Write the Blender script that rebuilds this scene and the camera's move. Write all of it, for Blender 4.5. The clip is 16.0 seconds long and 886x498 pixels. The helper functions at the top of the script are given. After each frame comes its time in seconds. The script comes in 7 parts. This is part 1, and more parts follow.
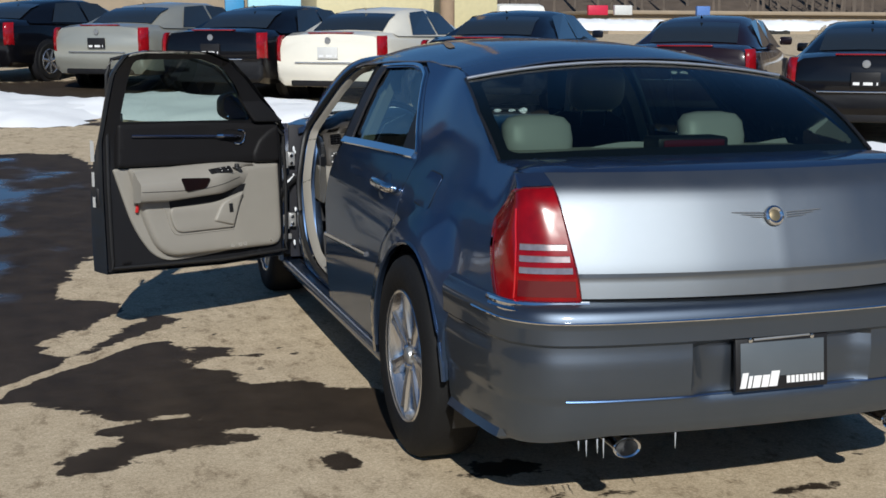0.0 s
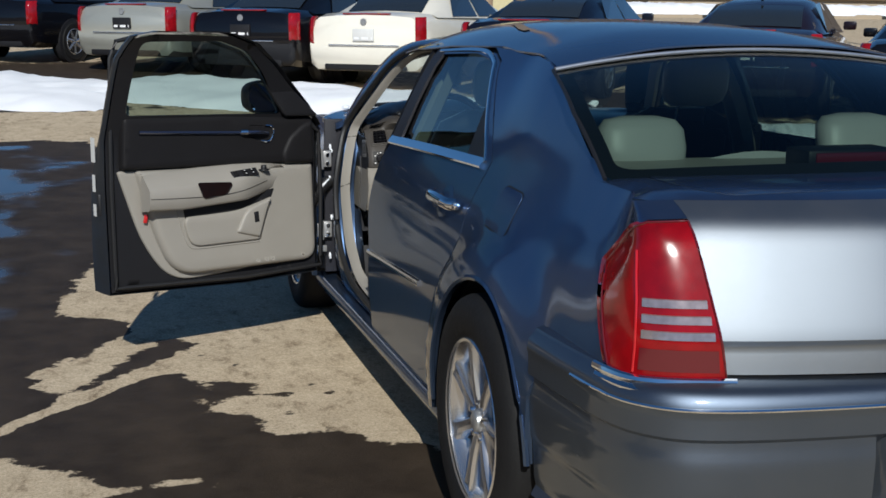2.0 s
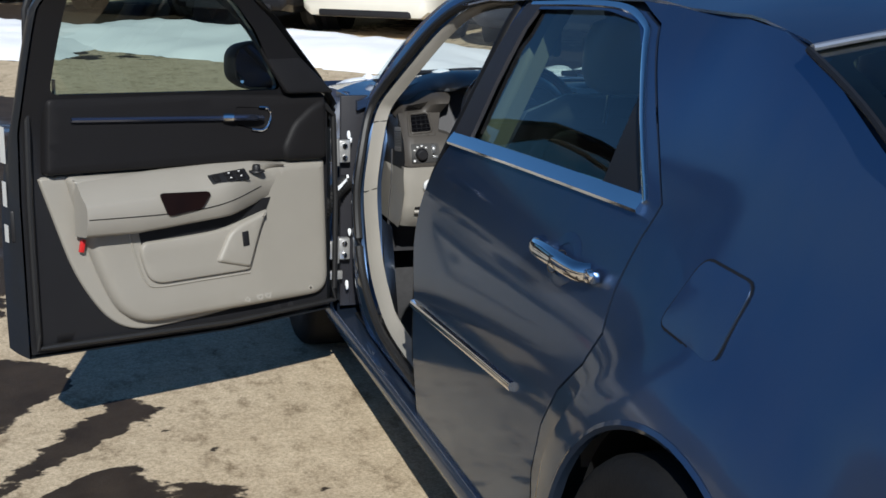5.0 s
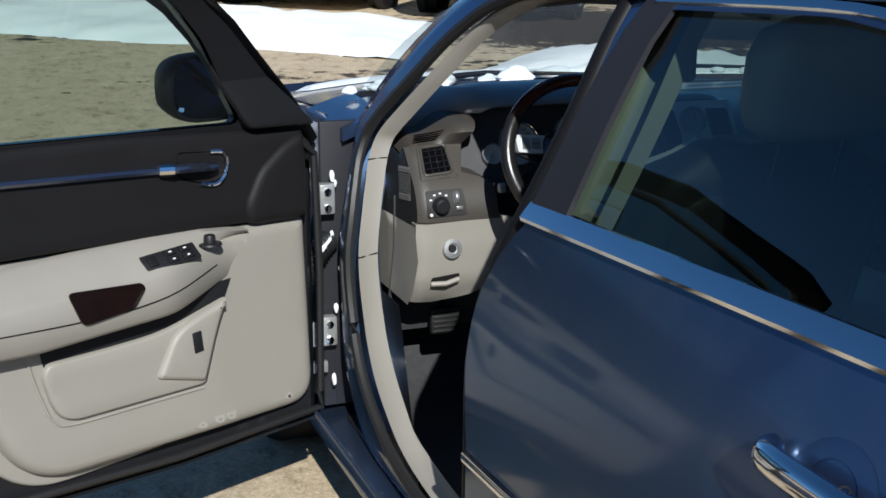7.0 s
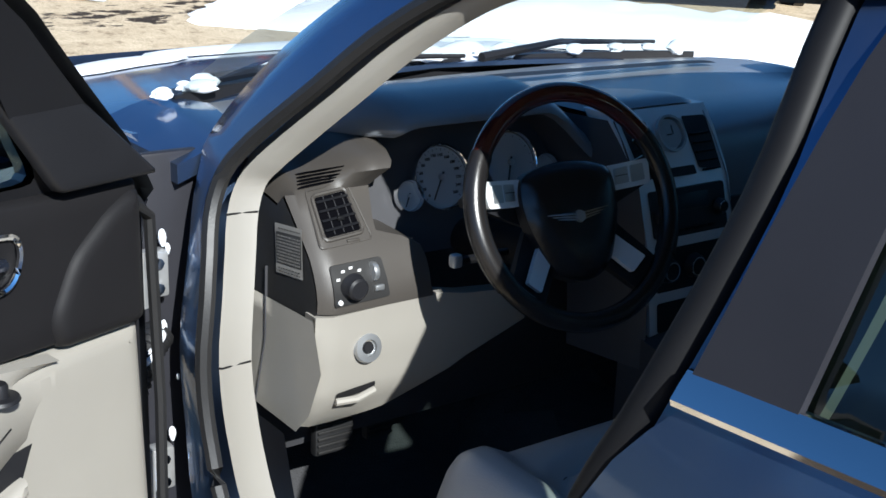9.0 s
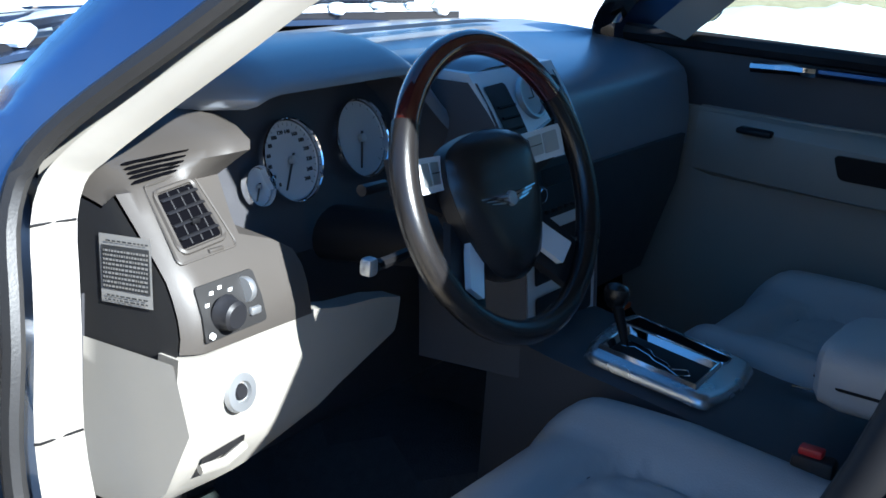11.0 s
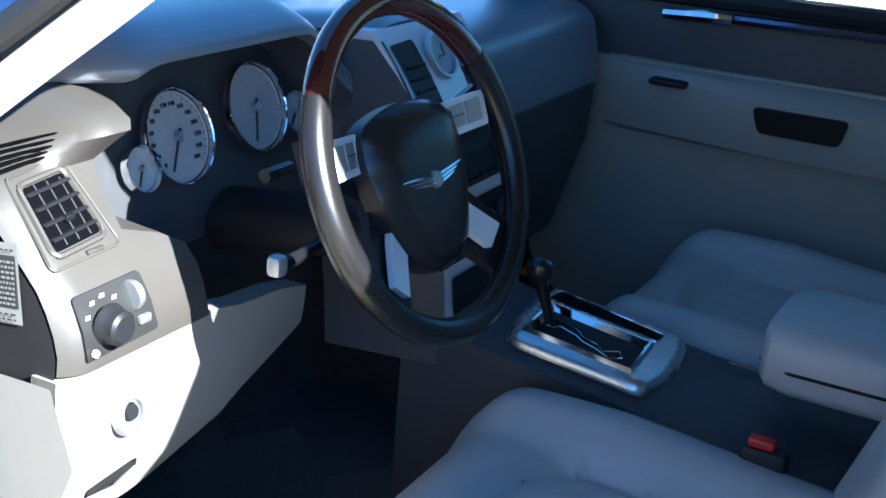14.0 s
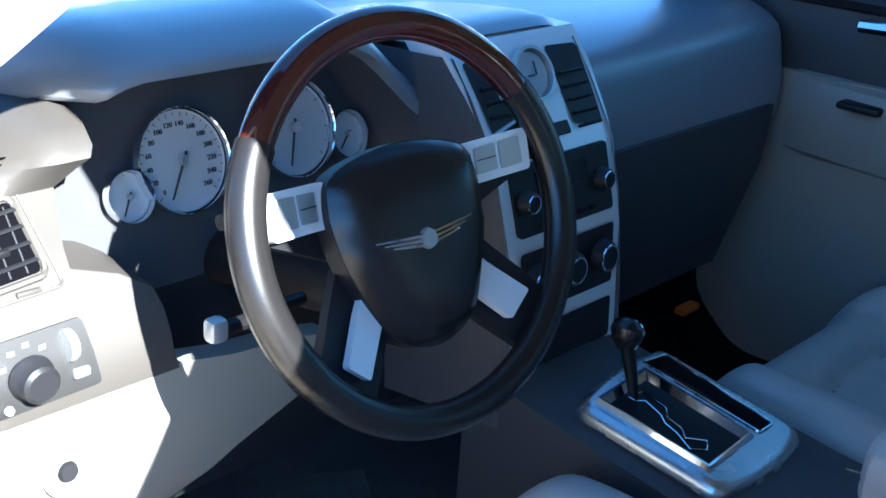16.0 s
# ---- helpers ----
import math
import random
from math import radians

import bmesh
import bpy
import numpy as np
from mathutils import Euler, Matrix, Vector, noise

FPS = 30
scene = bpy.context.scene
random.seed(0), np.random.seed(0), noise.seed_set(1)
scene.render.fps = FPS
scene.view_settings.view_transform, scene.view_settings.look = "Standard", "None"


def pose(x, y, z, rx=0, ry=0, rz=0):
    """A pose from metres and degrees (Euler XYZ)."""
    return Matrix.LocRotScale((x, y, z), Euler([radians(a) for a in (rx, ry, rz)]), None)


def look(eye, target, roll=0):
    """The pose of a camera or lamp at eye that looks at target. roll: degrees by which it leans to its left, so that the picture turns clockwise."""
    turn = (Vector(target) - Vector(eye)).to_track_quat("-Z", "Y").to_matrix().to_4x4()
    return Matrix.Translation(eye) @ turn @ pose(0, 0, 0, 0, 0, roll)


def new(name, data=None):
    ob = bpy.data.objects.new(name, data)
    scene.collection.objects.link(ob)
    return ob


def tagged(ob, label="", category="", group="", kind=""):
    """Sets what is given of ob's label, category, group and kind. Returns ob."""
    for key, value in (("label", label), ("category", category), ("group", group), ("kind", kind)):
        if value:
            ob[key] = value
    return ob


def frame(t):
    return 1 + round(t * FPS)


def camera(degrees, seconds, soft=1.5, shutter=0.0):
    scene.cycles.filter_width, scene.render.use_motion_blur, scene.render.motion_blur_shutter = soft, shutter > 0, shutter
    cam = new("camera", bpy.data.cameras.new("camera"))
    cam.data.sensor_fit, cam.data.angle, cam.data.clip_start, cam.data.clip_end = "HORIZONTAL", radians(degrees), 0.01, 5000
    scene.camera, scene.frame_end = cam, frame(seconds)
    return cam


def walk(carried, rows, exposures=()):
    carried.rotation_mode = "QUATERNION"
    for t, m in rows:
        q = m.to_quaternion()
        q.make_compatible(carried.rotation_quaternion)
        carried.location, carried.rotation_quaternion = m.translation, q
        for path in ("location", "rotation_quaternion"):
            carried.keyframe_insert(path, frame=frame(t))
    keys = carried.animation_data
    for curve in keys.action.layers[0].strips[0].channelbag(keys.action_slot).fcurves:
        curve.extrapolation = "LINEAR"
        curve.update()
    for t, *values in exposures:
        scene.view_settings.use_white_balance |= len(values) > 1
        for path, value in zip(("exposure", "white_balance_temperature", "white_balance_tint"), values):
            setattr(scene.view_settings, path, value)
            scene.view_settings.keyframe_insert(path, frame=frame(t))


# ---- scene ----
EXPOSURES = [(0.0, -0.14, 5750, 6), (3.0, -0.05, 5700, 6), (5.3, 0.15, 5700, 6), (7.5, 0.4, 5600, 5), (9.0, 0.97, 5500, 5), (10.2, 1.65, 5350, 5), (12.3, 2.82, 5200, 4), (14.0, 2.9, 5200, 4), (16.0, 3.42, 5280, 4)]

cam = camera(39.2, 16.0, soft=1.6)
PATH = [
    (0, (-2.068, -4.19, 1.506), (-1.477, -2.31, 1.165), 0.1),
    (0.5, (-2.088, -3.995, 1.492), (-1.498, -2.115, 1.153), 0.8),
    (1, (-2.039, -3.765, 1.492), (-1.471, -1.879, 1.145), 0.7),
    (1.5, (-1.977, -3.518, 1.512), (-1.425, -1.631, 1.149), 0.2),
    (2, (-1.912, -3.225, 1.493), (-1.368, -1.336, 1.125), 0.5),
    (2.5, (-1.873, -2.947, 1.476), (-1.328, -1.058, 1.106), 1.2),
    (3, (-1.806, -2.656, 1.476), (-1.267, -0.77, 1.088), 1.1),
    (3.2, (-1.784, -2.546, 1.478), (-1.248, -0.661, 1.082), 1.1),
    (5.3, (-1.7, -1.389, 1.465), (-1.127, 0.469, 0.999), 1.1),
    (5.5, (-1.697, -1.263, 1.468), (-1.114, 0.59, 0.992), 0.8),
    (6, (-1.716, -0.949, 1.476), (-1.081, 0.883, 0.984), 1.0),
    (6.5, (-1.657, -0.671, 1.485), (-1.004, 1.151, 0.981), 0.5),
    (7, (-1.609, -0.376, 1.479), (-0.925, 1.433, 0.971), 0.3),
    (7.5, (-1.576, -0.051, 1.5), (-0.83, 1.723, 0.955), 0.4),
    (8, (-1.498, 0.208, 1.487), (-0.702, 1.955, 0.927), 0.6),
    (8.5, (-1.499, 0.448, 1.469), (-0.578, 2.129, 0.899), 0.9),
    (9, (-1.564, 0.723, 1.469), (-0.429, 2.255, 0.864), 2.2),
    (9.5, (-1.518, 0.943, 1.399), (-0.245, 2.372, 0.819), 4.0),
    (10, (-1.581, 1.125, 1.435), (-0.115, 2.325, 0.794), 5.2),
    (10.2, (-1.534, 1.158, 1.408), (-0.058, 2.351, 0.776), 4.9),
    (12.3, (-1.674, 1.463, 1.314), (0.111, 2.136, 0.712), 3.4),
    (12.5, (-1.679, 1.464, 1.317), (0.1, 2.128, 0.69), 3.6),
    (13, (-1.666, 1.45, 1.318), (0.098, 2.134, 0.671), 3.6),
    (13.5, (-1.585, 1.436, 1.322), (0.152, 2.183, 0.671), 3.9),
    (14, (-1.445, 1.435, 1.336), (0.236, 2.284, 0.662), 4.6),
    (14.5, (-1.311, 1.453, 1.339), (0.312, 2.398, 0.651), 5.2),
    (15, (-1.204, 1.475, 1.346), (0.361, 2.5, 0.638), 5.9),
    (15.5, (-1.134, 1.402, 1.359), (0.329, 2.557, 0.633), 4.9),
    (16, (-1.108, 1.337, 1.364), (0.288, 2.558, 0.616), 4.1),
]
walk(cam, [(t, look(eye, target, roll)) for t, eye, target, roll in PATH], EXPOSURES)

# ---- world, sun ----
world = bpy.data.worlds.new("world")
scene.world = world
world.use_nodes = True
wn = world.node_tree.nodes
sky = wn.new("ShaderNodeTexSky")
sky.sky_type = 'NISHITA'
sky.sun_disc = False
SUN_EL, SUN_AZ = 33.0, 12.0          # height, and degrees by which the sun stands left of straight behind the car
sky.sun_elevation = radians(SUN_EL)
sky.sun_rotation = radians(180 + SUN_AZ)
sky.altitude = 2500
sky.air_density, sky.dust_density, sky.ozone_density = 1.0, 0.2, 3.0
deep = wn.new("ShaderNodeHueSaturation")          # the clear winter sky's deep blue
deep.inputs["Hue"].default_value, deep.inputs["Saturation"].default_value = 0.496, 1.12
world.node_tree.links.new(sky.outputs[0], deep.inputs["Color"])
world.node_tree.links.new(deep.outputs[0], wn["Background"].inputs[0])
wn["Background"].inputs[1].default_value = 0.069
sun_data = bpy.data.lights.new("sun", 'SUN')
sun_data.energy, sun_data.angle, sun_data.color = 5.0, radians(0.55), (1.0, 0.90, 0.77)
sun = new("sun", sun_data)
SUN_DIR = Vector((math.sin(radians(SUN_AZ)) * math.cos(radians(SUN_EL)), math.cos(radians(SUN_AZ)) * math.cos(radians(SUN_EL)), -math.sin(radians(SUN_EL))))
sun.matrix_world = look((0, -20, 20), Vector((0, -20, 20)) + SUN_DIR)


# ---- materials ----
def mat(name, color, rough=0.5, metal=0.0, coat=0.0, var=0.12, scale=8.0, bump=0.0, bscale=60.0, spec=0.5, trans=0.0, alpha=1.0, sheen=0.0, rvar=0.1):
    m = bpy.data.materials.new(name)
    m.use_nodes = True
    nt = m.node_tree
    N, L = nt.nodes, nt.links
    b = N["Principled BSDF"]
    b.inputs["Roughness"].default_value = rough
    b.inputs["Metallic"].default_value = metal
    b.inputs["Coat Weight"].default_value = coat
    b.inputs["Coat Roughness"].default_value = 0.04
    b.inputs["Specular IOR Level"].default_value = spec
    b.inputs["Transmission Weight"].default_value = trans
    b.inputs["Alpha"].default_value = alpha
    tc = N.new("ShaderNodeTexCoord")
    n1 = N.new("ShaderNodeTexNoise")
    n1.inputs["Scale"].default_value, n1.inputs["Detail"].default_value = scale, 5
    L.new(tc.outputs["Object"], n1.inputs["Vector"])
    mix = N.new("ShaderNodeMix")
    mix.data_type = 'RGBA'
    c = Vector(color)
    mix.inputs["A"].default_value = (*(c * (1 - var)), 1)
    mix.inputs["B"].default_value = (*[min(1, v * (1 + var)) for v in c], 1)
    L.new(n1.outputs["Fac"], mix.inputs["Factor"])
    L.new(mix.outputs["Result"], b.inputs["Base Color"])
    if rvar:
        mr = N.new("ShaderNodeMapRange")
        mr.inputs["To Min"].default_value, mr.inputs["To Max"].default_value = max(0, rough - rvar * rough), min(1, rough + rvar * rough)
        n3 = N.new("ShaderNodeTexNoise")
        n3.inputs["Scale"].default_value = scale * 3.1
        L.new(tc.outputs["Object"], n3.inputs["Vector"])
        L.new(n3.outputs["Fac"], mr.inputs["Value"])
        L.new(mr.outputs["Result"], b.inputs["Roughness"])
    if bump:
        n2 = N.new("ShaderNodeTexNoise")
        n2.inputs["Scale"].default_value, n2.inputs["Detail"].default_value = bscale, 4
        L.new(tc.outputs["Object"], n2.inputs["Vector"])
        bp = N.new("ShaderNodeBump")
        bp.inputs["Strength"].default_value, bp.inputs["Distance"].default_value = bump, 0.004
        L.new(n2.outputs["Fac"], bp.inputs["Height"])
        L.new(bp.outputs["Normal"], b.inputs["Normal"])
    return m


def emit(name, color, strength):
    m = mat(name, color)
    b = m.node_tree.nodes["Principled BSDF"]
    b.inputs["Emission Color"].default_value = (*color, 1)
    b.inputs["Emission Strength"].default_value = strength
    return m


def car_paint(name, color, rough=0.45, dirt=0.1, lo=0.32, hi=0.78):
    """Metallic flakes under a clear coat, with a thin film of road salt that lies in streaks."""
    m = bpy.data.materials.new(name)
    m.use_nodes = True
    N, L = m.node_tree.nodes, m.node_tree.links
    N.remove(N["Principled BSDF"])
    tc = N.new("ShaderNodeTexCoord")

    def fac(scale, detail, rough_, stretch=(1, 1, 1)):
        mp = N.new("ShaderNodeMapping")
        mp.inputs["Scale"].default_value = stretch
        L.new(tc.outputs["Object"], mp.inputs["Vector"])
        n = N.new("ShaderNodeTexNoise")
        n.inputs["Scale"].default_value, n.inputs["Detail"].default_value, n.inputs["Roughness"].default_value = scale, detail, rough_
        L.new(mp.outputs["Vector"], n.inputs["Vector"])
        return n.outputs["Fac"]

    def span(src, a, b, c, d):
        r = N.new("ShaderNodeMapRange")
        for k, v in zip(("From Min", "From Max", "To Min", "To Max"), (a, b, c, d)):
            r.inputs[k].default_value = v
        L.new(src, r.inputs["Value"])
        return r.outputs["Result"]

    flake = N.new("ShaderNodeBsdfAnisotropic")
    flake.distribution = 'BECKMANN'
    flake.inputs["Color"].default_value = (*color, 1)
    L.new(span(fac(700, 2, 0.5), 0.3, 0.7, rough - 0.04, rough + 0.04), flake.inputs["Roughness"])
    under = N.new("ShaderNodeBsdfDiffuse")
    under.inputs["Color"].default_value = (*[c * 0.12 for c in color], 1)
    body = N.new("ShaderNodeAddShader")
    L.new(flake.outputs[0], body.inputs[0])
    L.new(under.outputs[0], body.inputs[1])
    salt = N.new("ShaderNodeBsdfDiffuse")
    salt.inputs["Color"].default_value = (0.30, 0.28, 0.25, 1)
    film = N.new("ShaderNodeMixShader")
    L.new(span(fac(1.0, 10, 0.70, (9, 9, 2.4)), lo, hi, 0.0, dirt), film.inputs["Fac"])
    L.new(body.outputs[0], film.inputs[1])
    L.new(salt.outputs[0], film.inputs[2])
    coat = N.new("ShaderNodeBsdfAnisotropic")
    L.new(span(fac(3, 8, 0.7), 0.3, 0.75, 0.02, 0.16), coat.inputs["Roughness"])
    fr = N.new("ShaderNodeFresnel")
    fr.inputs["IOR"].default_value = 1.5
    peel = N.new("ShaderNodeBump")
    peel.inputs["Strength"].default_value, peel.inputs["Distance"].default_value = 0.03, 0.002
    L.new(fac(130, 2, 0.5), peel.inputs["Height"])
    L.new(peel.outputs["Normal"], coat.inputs["Normal"])
    mx = N.new("ShaderNodeMixShader")
    L.new(fr.outputs[0], mx.inputs["Fac"])
    L.new(film.outputs[0], mx.inputs[1])
    L.new(coat.outputs[0], mx.inputs[2])
    L.new(mx.outputs[0], N["Material Output"].inputs["Surface"])
    return m


def glass(name, tint, rough=0.0, gloss=1.0):
    """Thin tinted window glass: tinted see-through with a mirror layer."""
    m = bpy.data.materials.new(name)
    m.use_nodes = True
    N, L = m.node_tree.nodes, m.node_tree.links
    N.remove(N["Principled BSDF"])
    t = N.new("ShaderNodeBsdfTransparent")
    t.inputs["Color"].default_value = (*tint, 1)
    g = N.new("ShaderNodeBsdfGlossy")
    g.inputs["Roughness"].default_value = rough
    f = N.new("ShaderNodeLayerWeight")
    p5 = N.new("ShaderNodeMath")
    p5.operation = 'POWER'
    p5.inputs[1].default_value = 4.0
    L.new(f.outputs["Facing"], p5.inputs[0])
    k = N.new("ShaderNodeMath")
    k.operation = 'MULTIPLY_ADD'
    k.inputs[1].default_value, k.inputs[2].default_value = 0.9, 0.045 * gloss
    L.new(p5.outputs[0], k.inputs[0])
    mx = N.new("ShaderNodeMixShader")
    L.new(k.outputs[0], mx.inputs["Fac"])
    L.new(t.outputs[0], mx.inputs[1])
    L.new(g.outputs[0], mx.inputs[2])
    L.new(mx.outputs[0], N["Material Output"].inputs["Surface"])
    return m


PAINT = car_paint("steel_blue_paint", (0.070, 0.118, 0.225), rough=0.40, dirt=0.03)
# Body paint made paler for sun glare on bumper and boot, plus salt film
BUMPER_PAINT = car_paint("half_lit_salted_bumper_paint", (0.098, 0.122, 0.162), rough=0.48, dirt=0.04, lo=0.25, hi=0.9)
TAIL_PAINT = car_paint("sunlit_salted_tail_paint", (0.205, 0.228, 0.255), rough=0.52, dirt=0.09, lo=0.25, hi=0.9)
# Body paint taken near black: the shade in the door jambs is in the colour
JAMB = mat("shaded_jamb_paint", (0.022, 0.025, 0.03), 0.4, 0.2, 0.4, scale=20)
RUBBER = mat("black_rubber", (0.012, 0.012, 0.013), 0.5, bump=0.1, bscale=300)
TYRE = mat("tyre_rubber", (0.009, 0.009, 0.0095), 0.7, var=0.3, scale=14, bump=0.3, bscale=90, spec=0.25)
BLACK = mat("black_plastic", (0.013, 0.013, 0.015), 0.45, spec=0.3, bump=0.06, bscale=900)
DARKGREY = mat("charcoal_trim", (0.012, 0.0115, 0.0125), 0.5, bump=0.10, bscale=1500, spec=0.14)
END_GREY = mat("mid_grey_trim", (0.016, 0.0155, 0.0155), 0.5, bump=0.08, bscale=1500)
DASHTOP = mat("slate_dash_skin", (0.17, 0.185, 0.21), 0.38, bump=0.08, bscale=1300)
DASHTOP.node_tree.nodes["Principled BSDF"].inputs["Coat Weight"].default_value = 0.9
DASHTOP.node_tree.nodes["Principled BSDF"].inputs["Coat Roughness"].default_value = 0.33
BEIGE = mat("stone_grey_plastic", (0.28, 0.262, 0.23), 0.5, var=0.06, bump=0.08, bscale=1400)
TAUPE = mat("taupe_dash_plastic", (0.052, 0.046, 0.040), 0.5, var=0.05, bump=0.06, bscale=1500)
LEATHER = mat("grey_leather", (0.40, 0.39, 0.38), 0.40, var=0.08, scale=6, bump=0.14, bscale=420)
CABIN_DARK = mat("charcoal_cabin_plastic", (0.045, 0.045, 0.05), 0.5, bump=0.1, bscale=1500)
CARPET = mat("dark_carpet", (0.035, 0.035, 0.038), 0.95, var=0.35, scale=60, bump=0.6, bscale=300)
CHROME = mat("chrome", (0.82, 0.83, 0.85), 0.07, 1.0, var=0.03)
BRIGHT_TRIM = mat("brushed_bright_trim", (0.75, 0.76, 0.78), 0.3, 0.9, var=0.05)
SATIN = mat("satin_silver", (0.46, 0.47, 0.48), 0.38, 0.8, var=0.04, scale=20)
STACK_SILVER = mat("silver_panel_paint", (0.72, 0.74, 0.75), 0.34, 0.25, var=0.03, scale=20)
ALLOY = mat("alloy_wheel", (0.66, 0.66, 0.67), 0.22, 0.9, var=0.08, scale=20)
IRON = mat("brake_iron", (0.10, 0.09, 0.085), 0.55, 0.8, var=0.3, scale=30)
RED_LENS = mat("red_lens", (0.21, 0.0008, 0.003), 0.12, 0.0, 0.45, var=0.8, scale=14, spec=0.3)
FAR_LENS = mat("glowing_red_edge", (0.45, 0.01, 0.015), 0.2, coat=0.8)
DARK_RED = mat("dark_red_lens", (0.10, 0.008, 0.012), 0.15, coat=0.6)
CLEAR_LENS = mat("clear_lens", (0.36, 0.30, 0.30), 0.12, 0.6, 1.0, var=0.5, scale=45)
WOOD = mat("tortoiseshell_wood", (0.05, 0.009, 0.006), 0.12, 0.0, 1.0, var=0.8, scale=26)
DARKWOOD = mat("dark_tortoiseshell", (0.007, 0.002, 0.0015), 0.35, 0.0, 0.0, var=0.8, scale=30)
LEATHER_BLACK = mat("black_leather", (0.011, 0.010, 0.010), 0.26, bump=0.06, bscale=900)
GLOSS_BLACK = mat("gloss_black", (0.010, 0.011, 0.014), 0.12, coat=1.0)
PILLAR_BLACK = mat("satin_pillar_black", (0.022, 0.022, 0.027), 0.5, spec=0.2, bump=0.04, bscale=900)
VANE = mat("vane_black", (0.008, 0.008, 0.009), 0.5, spec=0.15)
VOID = mat("dark_void", (0.003, 0.003, 0.004), 0.9, spec=0.0)
WHITE_INK = mat("white_print", (0.75, 0.75, 0.75), 0.6)
DARK_INK = mat("dark_print", (0.03, 0.03, 0.03), 0.6)
PAPER = mat("paper_label", (0.62, 0.62, 0.60), 0.5)
FADED = mat("faded_label", (0.26, 0.25, 0.23), 0.5)
AMBER = mat("amber_reflector", (0.75, 0.16, 0.03), 0.3)
RED_PLASTIC = mat("red_plastic", (0.5, 0.02, 0.02), 0.35)
GAUGE_FACE = mat("gauge_face", (0.36, 0.38, 0.39), 0.5, var=0.04)
SNOW = mat("snow", (0.92, 0.93, 0.95), 0.7, var=0.06, scale=3, bump=0.8, bscale=9)
REAR_GLASS = glass("rear_window_glass", (0.43, 0.52, 0.475), gloss=1.2)
SIDE_GLASS = glass("side_window_glass", (0.44, 0.54, 0.49), gloss=2.2)
FRONT_GLASS = glass("windscreen_glass", (0.80, 0.86, 0.84))
MIRROR = mat("mirror_glass", (0.35, 0.38, 0.4), 0.03, 1.0, var=0.0, rvar=0)


# ---- mesh helpers ----
from mathutils.geometry import delaunay_2d_cdt


def part(name, bm, material, parent, label="", smooth=True, angle=35):
    me = bpy.data.meshes.new(name)
    bmesh.ops.recalc_face_normals(bm, faces=bm.faces)
    bm.to_mesh(me)
    bm.free()
    for k in (material if isinstance(material, (list, tuple)) else (material,)):
        me.materials.append(k)
    if smooth:
        me.polygons.foreach_set("use_smooth", [True] * len(me.polygons))
        me.set_sharp_from_angle(angle=radians(angle))
    ob = new(name, me)
    if parent is not None:
        ob.parent = parent
        ob.matrix_parent_inverse = parent.matrix_world.inverted() if parent.type == 'EMPTY' and False else Matrix()
    return tagged(ob, label)


def even(ob, rounds=8):
    """Shade a bent sheet (its triangles) with normals evened out over the mesh; turned-in rims (quads) stay flat."""
    me = ob.data
    n = np.zeros((len(me.vertices), 3))
    tri = [p for p in me.polygons if len(p.vertices) == 3]
    for p in tri:
        for v in p.vertices:
            n[v] += np.array(p.normal) * p.area
    pairs = np.array([(a, b) for p in tri for a, b in zip(p.vertices, list(p.vertices)[1:] + [p.vertices[0]])])
    for _ in range(rounds):
        n /= np.maximum(1e-9, np.linalg.norm(n, axis=1))[:, None]
        m = n.copy()
        np.add.at(m, pairs[:, 0], n[pairs[:, 1]])
        np.add.at(m, pairs[:, 1], n[pairs[:, 0]])
        n = m
    n /= np.maximum(1e-9, np.linalg.norm(n, axis=1))[:, None]
    out = [None] * len(me.loops)
    for p in me.polygons:
        for k, v in zip(p.loop_indices, p.vertices):
            out[k] = tuple(n[v]) if len(p.vertices) == 3 else tuple(p.normal)
    me.normals_split_custom_set(out)
    return ob


def thing(name, label, category, group="", kind=""):
    return tagged(new(name), label, category, group, kind)


def spline(pts, n, closed=False):
    """A smooth line of n points through pts (Catmull-Rom, evenly in index)."""
    P = [Vector(p) for p in pts]
    m = len(P)
    out = []
    spans = m if closed else m - 1
    for i in range(n):
        t = i / (n if closed else n - 1) * spans
        k = min(int(t), spans - 1)
        u = t - k
        if closed:
            a, b, c, d = (P[(k + j) % m] for j in (-1, 0, 1, 2))
        else:
            a, b, c, d = P[max(k - 1, 0)], P[k], P[min(k + 1, m - 1)], P[min(k + 2, m - 1)]
        out.append(0.5 * ((2 * b) + (c - a) * u + (2 * a - 5 * b + 4 * c - d) * u * u + (3 * b - a - 3 * c + d) * u ** 3))
    return out


def inside(p, poly):
    x, y = p
    c = False
    j = len(poly) - 1
    for i in range(len(poly)):
        (xi, yi), (xj, yj) = poly[i], poly[j]
        if (yi > y) != (yj > y) and x < (xj - xi) * (y - yi) / (yj - yi) + xi:
            c = not c
        j = i
    return c


def dense(poly, step):
    out = []
    for i, p in enumerate(poly):
        a, b = Vector(p).to_2d(), Vector(poly[(i + 1) % len(poly)]).to_2d()
        k = max(1, int((b - a).length / step + 0.5))
        out += [tuple(a.lerp(b, j / k)) for j in range(k)]
    return out


